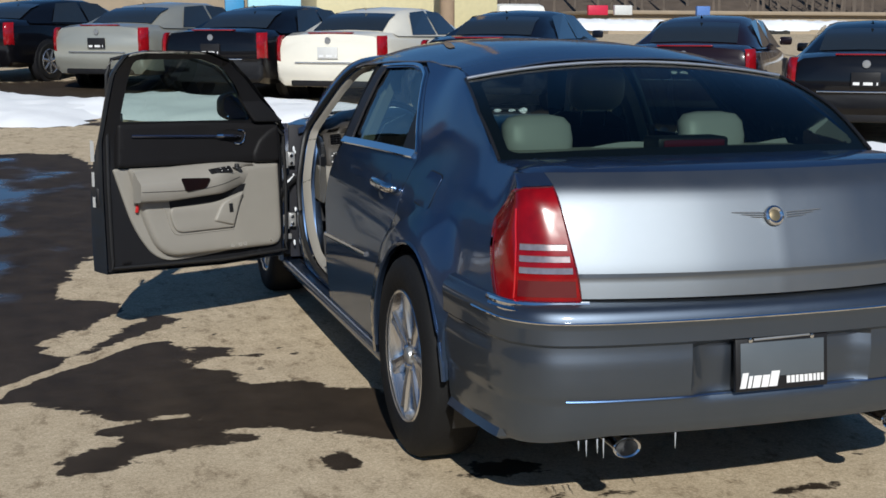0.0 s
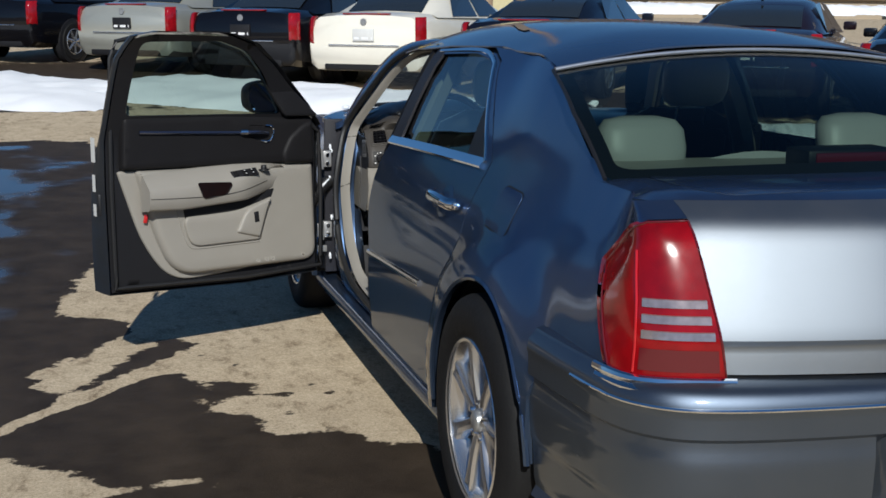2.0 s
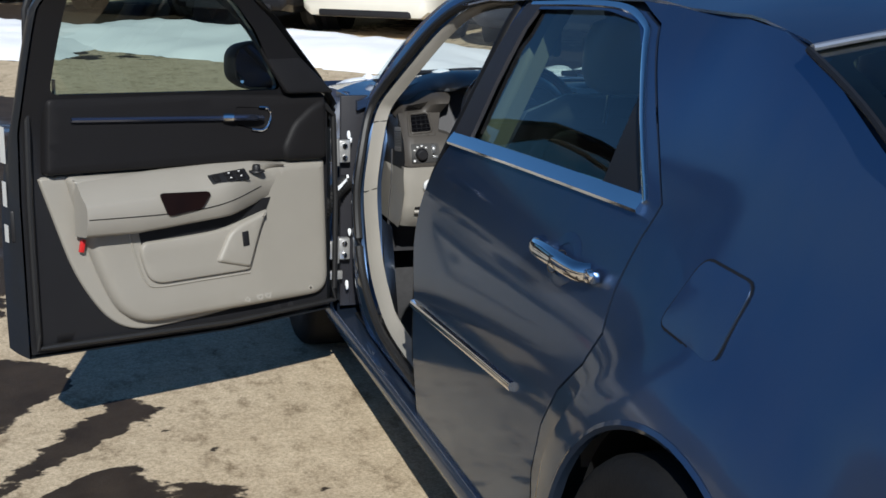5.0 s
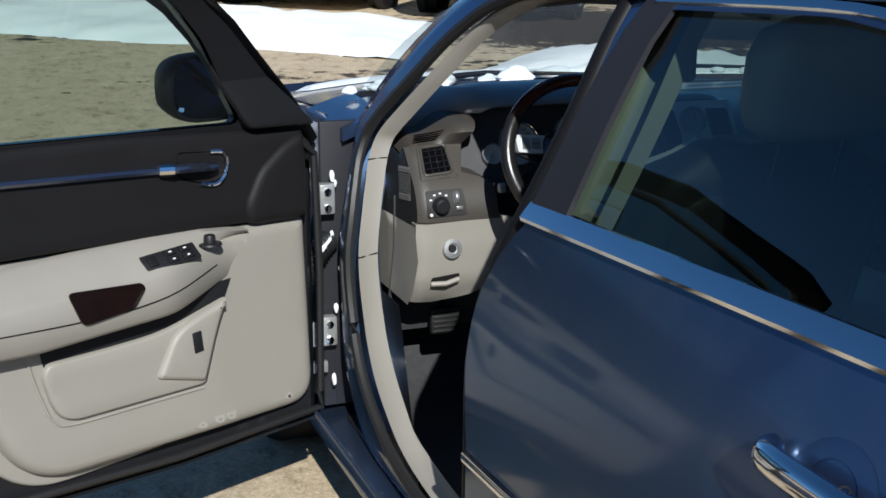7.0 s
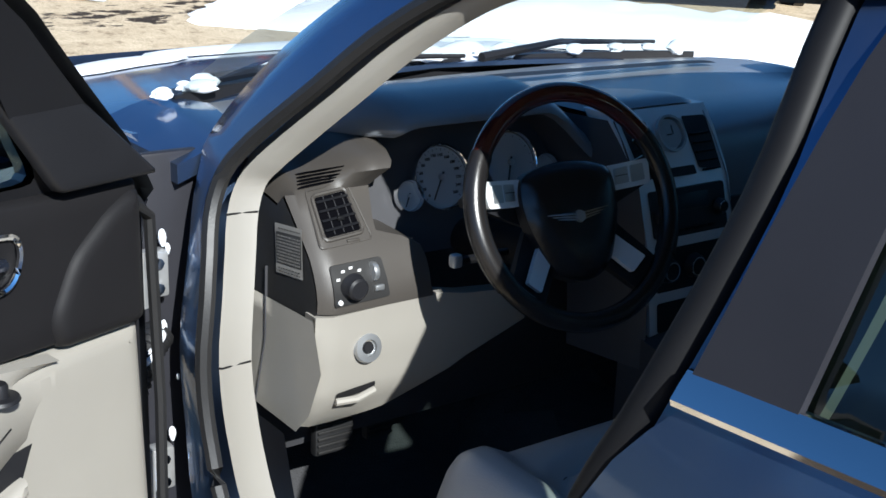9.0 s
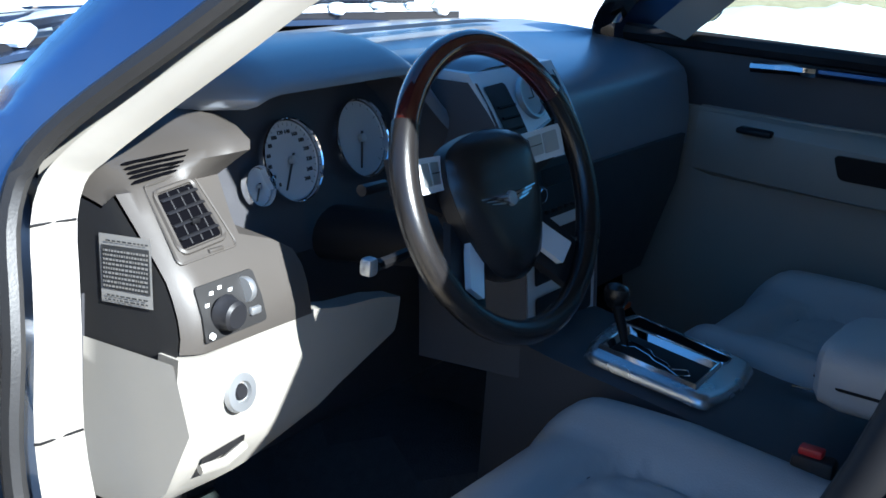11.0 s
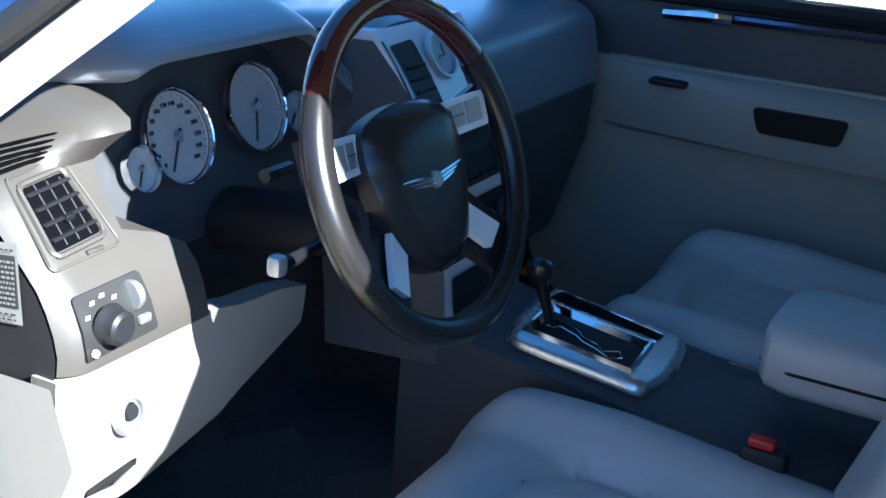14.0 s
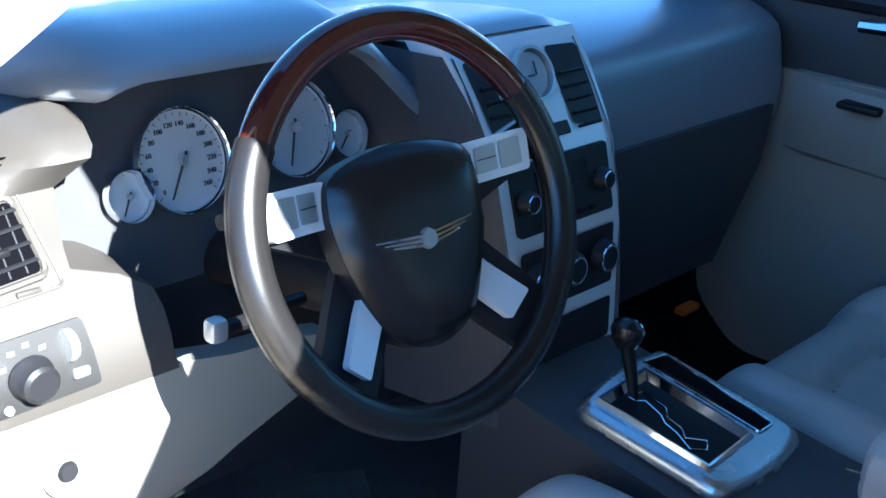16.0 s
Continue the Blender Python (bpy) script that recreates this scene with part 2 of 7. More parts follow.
def shrink(poly, d):
    """The closed outline moved inwards by d."""
    area = sum(a[0] * b[1] - b[0] * a[1] for a, b in zip(poly, poly[1:] + poly[:1]))
    s = 1 if area > 0 else -1
    out = []
    for i in range(len(poly)):
        a, b, c = Vector(poly[i - 1]).to_2d(), Vector(poly[i]).to_2d(), Vector(poly[(i + 1) % len(poly)]).to_2d()
        e, g = (b - a), (c - b)
        if e.length < 1e-9 or g.length < 1e-9:
            out.append(tuple(b))
            continue
        e.normalize(), g.normalize()
        n = Vector((-e.y - g.y, e.x + g.x)) * s
        if n.length < 1e-6:
            n = Vector((-e.y, e.x)) * s
        n.normalize()
        k = max(0.5, n.dot(Vector((-e.y, e.x)) * s))
        out.append(tuple(b + n * d / k))
    return out


def rounded(poly, r, n=4):
    """Outline with its corners rounded off, by one radius or one a corner."""
    out = []
    rs = r if isinstance(r, (list, tuple)) else [r] * len(poly)
    for i in range(len(poly)):
        a, b, c = Vector(poly[i - 1]).to_2d(), Vector(poly[i]).to_2d(), Vector(poly[(i + 1) % len(poly)]).to_2d()
        k = min(rs[i], (a - b).length * 0.48, (c - b).length * 0.48)
        p, q = b + (a - b).normalized() * k, b + (c - b).normalized() * k
        for j in range(n + 1):
            t = j / n
            out.append(tuple(p * (1 - t) ** 2 + b * 2 * t * (1 - t) + q * t * t))
    return out


def panel(poly, fmap, step=0.05, depth=None, holes=(), gap=0.0, bm=None, edge=None):
    """A sheet over the outline poly in (u, v), bent by fmap(u, v) -> point; depth: the way in which its rim is turned in."""
    bm = bm or bmesh.new()
    edge = edge or step
    outer = dense(shrink(poly, gap) if gap else list(poly), edge)
    loops = [outer] + [dense(list(h), edge) for h in holes]
    co, edges, faces = [], [], []
    for lp in loops:
        k = len(co)
        co += [Vector(p).to_2d() for p in lp]
        ids = list(range(k, k + len(lp)))
        edges += [(ids[i], ids[(i + 1) % len(ids)]) for i in range(len(ids))]
    us, vs = [p[0] for p in outer], [p[1] for p in outer]
    i0, i1 = int(min(us) / step) - 1, int(max(us) / step) + 2
    j0, j1 = int(min(vs) / step) - 1, int(max(vs) / step) + 2
    for i in range(i0, i1):
        for j in range(j0, j1):
            p = ((i + 0.5 * (j % 2)) * step, j * step)
            if inside(p, outer) and not any(inside(p, h) for h in loops[1:]):
                if min((p[0] - q[0]) ** 2 + (p[1] - q[1]) ** 2 for lp in loops for q in lp) > (0.4 * min(step, edge)) ** 2:
                    co.append(Vector(p))
    v2, e2, f2, *_ = delaunay_2d_cdt(co, edges, [], 0, 1e-6)
    vs3 = [bm.verts.new(fmap(v.x, v.y)) for v in v2]
    made = []
    for fc in f2:
        c = sum((v2[i] for i in fc), Vector((0, 0))) / len(fc)
        if inside(c, outer) and not any(inside(c, h) for h in loops[1:]):
            try:
                made.append(bm.faces.new([vs3[i] for i in fc]))
            except ValueError:
                pass
    for v in vs3:
        if not v.link_faces:
            bm.verts.remove(v)
    if depth is not None:
        rim = [e for e in {e for f in made for e in f.edges} if len([f for f in e.link_faces if f in made]) == 1] if len(made) < 1 else [e for e in {e for f in made for e in f.edges} if e.is_boundary]
        r = bmesh.ops.extrude_edge_only(bm, edges=rim)
        bmesh.ops.translate(bm, verts=[g for g in r["geom"] if isinstance(g, bmesh.types.BMVert)], vec=Vector(depth))
    return bm


def pad(poly, fmap, r, step=0.03, edge=0.015, n=5):
    """A swelling over an outline: fmap(u, v, h) with h from 0 at its rim to 1 on its face, over a rounded edge r wide."""
    P = np.array([tuple(p)[:2] for p in poly] + [tuple(poly[0])[:2]])
    run = np.concatenate([[0.0], np.cumsum(np.hypot(*(P[1:] - P[:-1]).T))])
    k = max(12, int(run[-1] / edge))
    at = np.linspace(0, run[-1], k, endpoint=False)
    poly = [(float(u), float(v)) for u, v in zip(np.interp(at, run, P[:, 0]), np.interp(at, run, P[:, 1]))]
    rings, hs = [], []
    for i in range(n):
        a = math.pi / 2 * i / (n - 1)
        rings.append(shrink(poly, r * (1 - math.cos(a))) if i else poly)
        hs.append(math.sin(a))
    bm = loft([[fmap(p[0], p[1], h) for p in ring] for ring, h in zip(rings, hs)], True, False)
    panel(rings[-1], lambda u, v: fmap(u, v, 1.0), step, bm=bm, edge=9)
    bmesh.ops.remove_doubles(bm, verts=bm.verts, dist=1e-5)
    return bm


def loft(rings, closed=True, caps=True, bm=None):
    """Skin over rings of points, ring by ring."""
    bm = bm or bmesh.new()
    rows = [[bm.verts.new(p) for p in r] for r in rings]
    n = len(rows[0])
    for a, b in zip(rows, rows[1:]):
        for i in range(n if closed else n - 1):
            j = (i + 1) % n
            try:
                bm.faces.new((a[i], a[j], b[j], b[i]))
            except ValueError:
                pass
    if caps and closed:
        for r in (rows[0], rows[-1]):
            try:
                bm.faces.new(r)
            except ValueError:
                pass
    return bm


def tube(path, radius, n=8, bm=None, flat=1.0, up=None, closed=False):
    """A round bar along path; radius: one or one a point; flat: its height over its width."""
    path = [Vector(p) for p in path]
    m = len(path)
    rings = []
    for i, p in enumerate(path):
        t = (path[(i + 1) % m] - path[i - 1]) if closed else (path[min(i + 1, m - 1)] - path[max(i - 1, 0)])
        t.normalize()
        u = Vector(up) if up else (Vector((0, 0, 1)) if abs(t.z) < 0.9 else Vector((0, 1, 0)))
        s = t.cross(u).normalized()
        u = s.cross(t)
        r = radius[i] if isinstance(radius, (list, tuple)) else radius
        rings.append([p + s * r * math.cos(2 * math.pi * k / n) + u * r * flat * math.sin(2 * math.pi * k / n) for k in range(n)])
    if closed:
        rings.append(rings[0])
        bm = loft(rings, True, False, bm)
        bmesh.ops.remove_doubles(bm, verts=bm.verts, dist=1e-6)
        return bm
    return loft(rings, True, True, bm)


def box(c, s, m=None, bevel=0.0, seg=2, bm=None):
    """A box with centre c and size s, with rounded edges, moved by m."""
    t = bmesh.new()
    bmesh.ops.create_cube(t, size=1)
    for v in t.verts:
        v.co = Vector((v.co.x * s[0], v.co.y * s[1], v.co.z * s[2]))
    if bevel:
        bmesh.ops.bevel(t, geom=t.edges[:], offset=bevel, segments=seg, affect='EDGES', profile=0.5)
    t.transform((m or Matrix()) @ Matrix.Translation(c) if m is None else m @ Matrix.Translation(c))
    if bm is None:
        return t
    tmp = bpy.data.meshes.new("tmp")
    t.to_mesh(tmp)
    t.free()
    bm.from_mesh(tmp)
    bpy.data.meshes.remove(tmp)
    return bm


def lathe(profile, m, n=32, bm=None, closed=False):
    """A turned form: profile of (radius, height) about z, moved by m."""
    rings = []
    for k in range(n):
        a = 2 * math.pi * k / n
        rings.append([m @ Vector((r * math.cos(a), r * math.sin(a), h)) for r, h in profile])
    rings.append(rings[0])
    bm = loft(rings, closed, False, bm)
    bmesh.ops.remove_doubles(bm, verts=bm.verts, dist=1e-6)
    return bm


def mirrored(ob, parent, name=None):
    """The same part on the other side of the car."""
    me = ob.data.copy()
    for v in me.vertices:
        v.co.x = -v.co.x
    me.flip_normals()
    o = new(name or ob.name.split(".")[0], me)
    o.parent = parent
    return o


def interp(x, xs, ys):
    return float(np.interp(x, xs, ys))


def bars(bm, fmap, u0, u1, v, h, seed, size=0.02):
    """A line of unreadable print as short bars."""
    rnd = random.Random(seed)
    u = u0
    while u < u1:
        w = size * rnd.uniform(0.4, 1.3)
        q = [(u, v), (min(u + w, u1), v), (min(u + w, u1), v + h), (u, v + h)]
        bm.faces.new([bm.verts.new(fmap(*p)) for p in q])
        u += w + size * 0.35
    return bm


# ---- the car: body shell (rear axle at the origin, ahead is +y) ----
ZS = [0.15, 0.25, 0.45, 0.61, 0.75, 0.88, 0.95, 1.0, 1.04, 1.10, 1.2, 1.3, 1.38, 1.44]
XS = [0.82, 0.85, 0.862, 0.858, 0.848, 0.815, 0.785, 0.758, 0.735, 0.715, 0.675, 0.63, 0.58, 0.50]
HUB = 0.363


def soften(xs, ys, s=0.028, n=260):
    """The same run of values with its corners rounded over about s."""
    x = np.linspace(xs[0] - 0.15, xs[-1] + 0.15, n)
    y = np.interp(x, xs, ys)
    y = np.where(x < xs[0], ys[0] + (x - xs[0]) * (ys[1] - ys[0]) / (xs[1] - xs[0]), y)
    y = np.where(x > xs[-1], ys[-1] + (x - xs[-1]) * (ys[-1] - ys[-2]) / (xs[-1] - xs[-2]), y)
    k = int(3 * s / (x[1] - x[0]))
    g = np.exp(-0.5 * (np.arange(-k, k + 1) * (x[1] - x[0]) / s) ** 2)
    y = np.convolve(np.pad(y, k, mode="edge"), g / g.sum(), "valid")
    return [float(v) for v in x], [float(v) for v in y]


ZS, XS = soften(ZS, XS)
SHELL = spline([(-0.836, -0.35, 0), (-0.836, -0.5, 0), (-0.832, -0.65, 0), (-0.825, -0.76, 0), (-0.80, -0.85, 0), (-0.74, -0.895, 0), (-0.66, -0.924, 0),
                (-0.5, -0.966, 0), (-0.25, -1.008, 0), (0, -1.022, 0)], 73)
ARC = [0.0]
for a_, b_ in zip(SHELL, SHELL[1:]):
    ARC.append(ARC[-1] + (b_ - a_).length)
REAR_LEAN = ([0.3, 0.70, 0.82, 0.90, 0.98, 1.03, 1.06, 1.085, 1.10], [0.0, 0.0, 0.0, 0.027, 0.057, 0.077, 0.094, 0.130, 0.175])

REAR_LEAN = soften(*REAR_LEAN, 0.018)


def flare(y, z, y0):
    """The swelling round a wheel arch."""
    r = math.hypot(y - y0, (z - HUB) * 1.0)
    k = max(0.0, min(1.0, (0.535 - r) / 0.06))
    return 0.042 * k * k * (3 - 2 * k) * (1 if z > 0.25 else max(0, (z - 0.1) / 0.15))


def side(y, z):
    x = interp(z, ZS, XS)
    if y < 0.3:
        x -= 0.012 * ((0.3 - y) / 0.65) ** 2
    if y > 2.3:
        x -= 0.05 * ((y - 2.3) / 1.6) ** 2
    x += 0.045 * max(0.0, min(1.0, (y - 0.43) / 0.97)) * interp(z, [0.6, 0.9, 1.03, 1.4], [0, 0.5, 1, 0.7])
    if y < 0.5 and z > 1.02:
        kz, ky = max(0.0, (z - 1.02) / 0.36), max(0.0, min(1.0, (0.5 - y) / 0.42))
        x += 0.032 * kz ** 1.15 * ky * ky * (3 - 2 * ky)
    return x + flare(y, z, 0.0) + flare(y, z, 3.048)


def skin(q, z):
    """A point of the left flank: q is y ahead of -0.35, and runs on round the tail behind it."""
    if q >= -0.35:
        return Vector((-side(q, z), q, z))
    s = min(-0.35 - q, ARC[-1] - 1e-6)
    k = max(0, int(np.searchsorted(ARC, s)) - 1)
    u = (s - ARC[k]) / (ARC[k + 1] - ARC[k])
    p = SHELL[k].lerp(SHELL[k + 1], u)
    t = (SHELL[min(k + 2, len(SHELL) - 1)] - SHELL[max(k - 1, 0)]).normalized()
    n = Vector((t.y, -t.x, 0))
    if n.x > 0 and n.y > 0:
        n = -n
    w = max(0.0, min(1.0, (s - 0.22) / 0.46))
    w = w * w * (3 - 2 * w)
    fl = flare(-0.35 - s, z, 0.0) * max(0, 1 - s / 0.3)
    return Vector((p.x + (0.848 - interp(z, ZS, XS)) * (1 - w), p.y + interp(z, *REAR_LEAN) * w, z)) + n * fl


def q_of(x):
    """The shell's q where it reaches -x."""
    for k in range(len(SHELL) - 1):
        if SHELL[k].x <= -x <= SHELL[k + 1].x and SHELL[k].y < -0.7:
            return -0.35 - ARC[k]
    return -0.35 - ARC[-1]


def arch(y0, r, a0, a1, n=18):
    return [(y0 + r * math.cos(radians(a0 + (a1 - a0) * i / n)), HUB + r * math.sin(radians(a0 + (a1 - a0) * i / n))) for i in range(n + 1)]


ROOF_Y = [-0.1, 0.1, 0.35, 0.7, 1.2, 1.6, 1.9, 2.05]
ROOF_Z = [1.375, 1.418, 1.457, 1.478, 1.486, 1.478, 1.445, 1.405]


def roof_z(x, y):
    return interp(y, ROOF_Y, ROOF_Z) - interp(y, [0.1, 0.6], [0.060, 0.098]) * (abs(x) / 0.60) ** 2.6


def lower(p, d=0.012):
    return d


def fillet(d, r):
    """Rise of a rounded border, d inside it."""
    k = max(0.0, min(1.0, d / r))
    return math.sqrt(max(0.0, 1 - (1 - k) ** 2))


def edge_dist(p, poly):
    best = 9.0
    x, y = p
    for i in range(len(poly)):
        (x0, y0), (x1, y1) = poly[i - 1], poly[i]
        dx, dy = x1 - x0, y1 - y0
        t = max(0.0, min(1.0, ((x - x0) * dx + (y - y0) * dy) / (dx * dx + dy * dy + 1e-12)))
        best = min(best, math.hypot(x - x0 - t * dx, y - y0 - t * dy))
    return best


car = thing("sedan", "steel-blue four-door sedan with open driver's door on wet lot", "car")

# rear doors
DOOR_REAR = [(0.352, 1.06), (0.366, 1.0), (0.366, 0.9), (0.358, 0.83), (0.40, 0.76), (0.49, 0.68), (0.552, 0.59), (0.585, 0.48), (0.59, 0.262)]
DOOR_FRONT = [(1.465, 0.262), (1.49, 0.5), (1.50, 0.70), (1.503, 0.82), (1.49, 0.885), (1.46, 0.945), (1.43, 0.985), (1.405, 1.012)]
WIN = rounded([(0.432, 1.058), (1.38, 1.040), (1.335, 1.352), (0.92, 1.368), (0.74, 1.352), (0.66, 1.30)], 0.035, 3)
FRAME_OUT = [(1.405, 1.012), (1.355, 1.378), (0.92, 1.386), (0.75, 1.375), (0.655, 1.35), (0.352, 1.06)]
rear_door = part("rear_door", panel(DOOR_REAR + DOOR_FRONT + FRAME_OUT[1:-1], lambda u, v: skin(u, v), 0.03, (0.02, 0, 0), holes=[WIN], gap=0.003, edge=0.02), PAINT, car, "closed steel-blue rear door")
even(rear_door)
part("window_pane", panel(shrink(WIN, -0.006), lambda u, v: skin(u, v) + Vector((0.012, 0, 0)), 0.09), SIDE_GLASS, rear_door, "tinted side glass")


def strip(path, w, fmap, h=0.006, off=0.002, bm=None, tilted=False):
    """A raised moulding along a line in (u, v) of a skin."""
    pts = [Vector(p).to_2d() for p in path]
    rows = []
    for i, p in enumerate(pts):
        t = (pts[min(i + 1, len(pts) - 1)] - pts[max(i - 1, 0)]).normalized()
        n = Vector((-t.y, t.x))
        a, b = p + n * w / 2, p - n * w / 2
        A, B, C = fmap(*a), fmap(*b), fmap(*p)
        d = (B - A).cross(fmap(*(p + t * 0.01)) - C).normalized()
        rows.append((A, B, d))
    ref = rows[len(rows) // 2][2]
    rings = []
    for A, B, d in rows:
        d = d if d.dot(ref) > 0 else -d
        m = (A + B) / 2
        out = d if STRIP_OUT.dot(d) > 0 else -d
        if tilted:      # a flat face that looks up and out
            rings.append([B - out * off, B.lerp(A, 0.05) + out * h * 0.2, B.lerp(A, 0.45) + out * h * 0.66, B.lerp(A, 0.86) + out * h, A + out * h * 0.7, A - out * off])
            continue
        rings.append([A - out * off, A.lerp(m, 0.25) + out * h * 0.8, m + out * h, B.lerp(m, 0.25) + out * h * 0.8, B - out * off])
    return loft(rings, True, True, bm)


STRIP_OUT = Vector((-1, -0.05, 0.1))
low = spline([(1.408, 1.026, 0), (0.9, 1.037, 0), (0.412, 1.045, 0)], 16)
part("chrome_strip", strip([(p.x, p.y + 0.002) for p in low], 0.034, skin, 0.012, tilted=True), CHROME, rear_door, "bright metal belt moulding")
up = spline([(0.408, 1.052, 0), (0.52, 1.165, 0), (0.655, 1.308, 0), (0.72, 1.352, 0), (0.90, 1.378, 0), (1.32, 1.366, 0)], 30)
part("chrome_strip", strip([(p.x, p.y) for p in up], 0.014, skin, 0.006), CHROME, rear_door, "chrome window moulding")
part("pillar_cover", panel([(1.402, 1.04), (1.352, 1.372), (1.268, 1.372), (1.292, 1.045)], lambda u, v: skin(u, v) - Vector((0.003, 0, 0)), 0.06, (0.01, 0, 0)), PILLAR_BLACK, rear_door, "satin black pillar cover")
part("quarter_divider", panel([(0.43, 1.057), (0.60, 1.25), (0.60, 1.055)], lambda u, v: skin(u, v) - Vector((-0.006, 0, 0)), 0.06), BLACK, rear_door)
part("side_moulding", strip([(0.712 + i * 0.0645, 0.612 - i * 0.0028) for i in range(13)], 0.022, skin, 0.012), CHROME, rear_door, "chrome-edged rub strip")


def door_handle(parent, y0, y1, z):
    """Bow handle in front of its dished cup."""
    cup = bmesh.new()
    rings = []
    for r, d in ((1.0, 0.0004), (0.9, 0.0012), (0.6, 0.0016)):
        rings.append([skin((y0 + y1) / 2 + 0.02 + 0.065 * r * math.cos(a), z - 0.005 + 0.052 * r * math.sin(a)) - Vector((d, 0, 0)) for a in [2 * math.pi * i / 20 for i in range(20)]])
    loft(rings, True, False, cup)
    part("handle_cup", cup, PAINT, parent)
    pts = [skin(y0, z) - Vector((0.004, 0, 0)), skin(y0 + 0.02, z + 0.002) - Vector((0.03, 0, 0)), skin((y0 + y1) / 2, z + 0.008) - Vector((0.042, 0, 0)),
           skin(y1 - 0.02, z + 0.006) - Vector((0.032, 0, 0)), skin(y1, z + 0.004) - Vector((0.004, 0, 0))]
    part("door_handle", tube(spline(pts, 18), [0.011] + [0.0155] * 16 + [0.010], 12, flat=1.25), CHROME, parent, "chrome bow handle")
    part("handle_joint", tube([skin(y0 + 0.085, z + 0.005 + 0.021 * math.cos(a)) - Vector((0.040 + 0.0165 * math.sin(a), 0, 0)) for a in [2 * math.pi * i / 16 for i in range(16)]], 0.0012, 5, closed=True), RUBBER, parent)
    part("handle_base", box(skin(y0 - 0.022, z + 0.001) - Vector((0.016, 0, 0)), (0.026, 0.034, 0.026), None, 0.009), CHROME, parent)


door_handle(rear_door, 0.462, 0.690, 0.912)

# quarter panel with pillar, wheel arch and tail shoulder
QT = -0.35 - ARC[-1]
q_bl, q_br = q_of(0.826), q_of(0.605)
TAIL = [(-0.78, 0.742), (-0.855, 0.735), (-1.055, 0.738), (-1.03, 0.90), (-1.018, 0.985), (-1.005, 1.063), (-0.885, 1.060), (-0.83, 1.047), (-0.77, 1.025), (-0.70, 0.985), (-0.655, 0.948)]
ARCH_R = arch(0, 0.408, 178, 12)
PILLAR = [(-0.44, 1.10), (-0.30, 1.165), (-0.1, 1.262), (0.05, 1.335), (0.2, 1.365), (0.40, 1.381), (0.8, 1.392)]
q_poly = [(-0.408, 0.38)] + ARCH_R[1:] + [(0.43, 0.27), (0.583, 0.262), (0.583, 0.48), (0.55, 0.59), (0.487, 0.68), (0.397, 0.76), (0.354, 0.83), (0.362, 0.9), (0.362, 1.0), (0.348, 1.06),
          (0.652, 1.354), (0.75, 1.38)] + PILLAR[::-1] + [(-0.62, 1.098), (-0.85, 1.098), (-1.0, 1.098), (-1.004, 1.0665), (-0.885, 1.0635), (-0.83, 1.0505), (-0.767, 1.028), (-0.697, 0.988), (-0.651, 0.950), (-0.777, 0.742), (-0.785, 0.66), (-0.62, 0.66), (-0.45, 0.66), (-0.41, 0.55)]
quarter = part("quarter_panel", panel(q_poly, skin, 0.025, (0.02, 0, 0), gap=0.0, edge=0.02), PAINT, car)
fd = rounded([(0.148, 1.018), (-0.012, 1.012), (-0.008, 0.882), (0.188, 0.895)], 0.028, 4)
even(quarter)
part("fuel_flap_gap", panel(fd, lambda u, v: skin(u, v) - Vector((0.0015, 0, -0.0005)), 0.05, holes=[shrink(fd, 0.0045)]), BLACK, quarter)
part("fuel_flap", panel(shrink(fd, 0.0045), lambda u, v: skin(u, v) - Vector((0.003, 0, -0.001)), 0.04, (0.006, 0, 0)), PAINT, quarter, "flush fuel filler flap")
mirrored(quarter, car)

# doors' and gaps' dark backing, so that shut lines read dark
back = panel(DOOR_REAR + DOOR_FRONT + FRAME_OUT[1:-1], lambda u, v: skin(u, v) + Vector((0.022, 0, 0)), 0.09, holes=[shrink(WIN, -0.012)], gap=-0.012)
part("door_seal", back, RUBBER, car)
for sgn in (-1, 1):
    part("rear_wheel_liner", loft([[Vector((sgn * x, r * math.cos(radians(a)), HUB + r * math.sin(radians(a)))) for r, x in ((0.42, 0.84), (0.42, 0.58), (0.1, 0.58))] for a in range(-22, 203, 8)], False, False), RUBBER, car)
lip = [skin(0 + 0.410 * math.cos(radians(a)), HUB + 0.410 * math.sin(radians(a))) + Vector((0.004, 0, 0)) for a in range(-8, 182, 6)]
part("arch_lip", tube(lip, 0.009, 6), PAINT, quarter)
rd = mirrored(rear_door, car)
mirrored([o for o in rear_door.children if o.name.startswith("window_pane")][0], rd)

# roof
roof_out = [(-0.625, 0.05), (-0.6, 0.078), (-0.3, 0.098), (0, 0.104), (0.3, 0.098), (0.6, 0.078), (0.625, 0.05)]
ROOF = [(-0.642, 0.075), (-0.3, 0.10), (0.3, 0.10), (0.642, 0.075), (0.622, 0.3), (0.600, 0.75), (0.612, 1.5), (0.61, 1.80), (0.585, 1.99), (0.3, 2.035), (-0.3, 2.035), (-0.585, 1.99), (-0.61, 1.80), (-0.612, 1.5), (-0.600, 0.75), (-0.622, 0.3)]
ROOF = [(math.copysign(side(y, interp(y, [0.05, 0.2, 0.4, 0.8, 1.5, 2.0], [1.340, 1.367, 1.383, 1.393, 1.40, 1.385])) - 0.004, x) if abs(x) > 0.5 and y < 0.9 else (x * 1.035 if abs(x) > 0.5 else x), y) for x, y in ROOF]
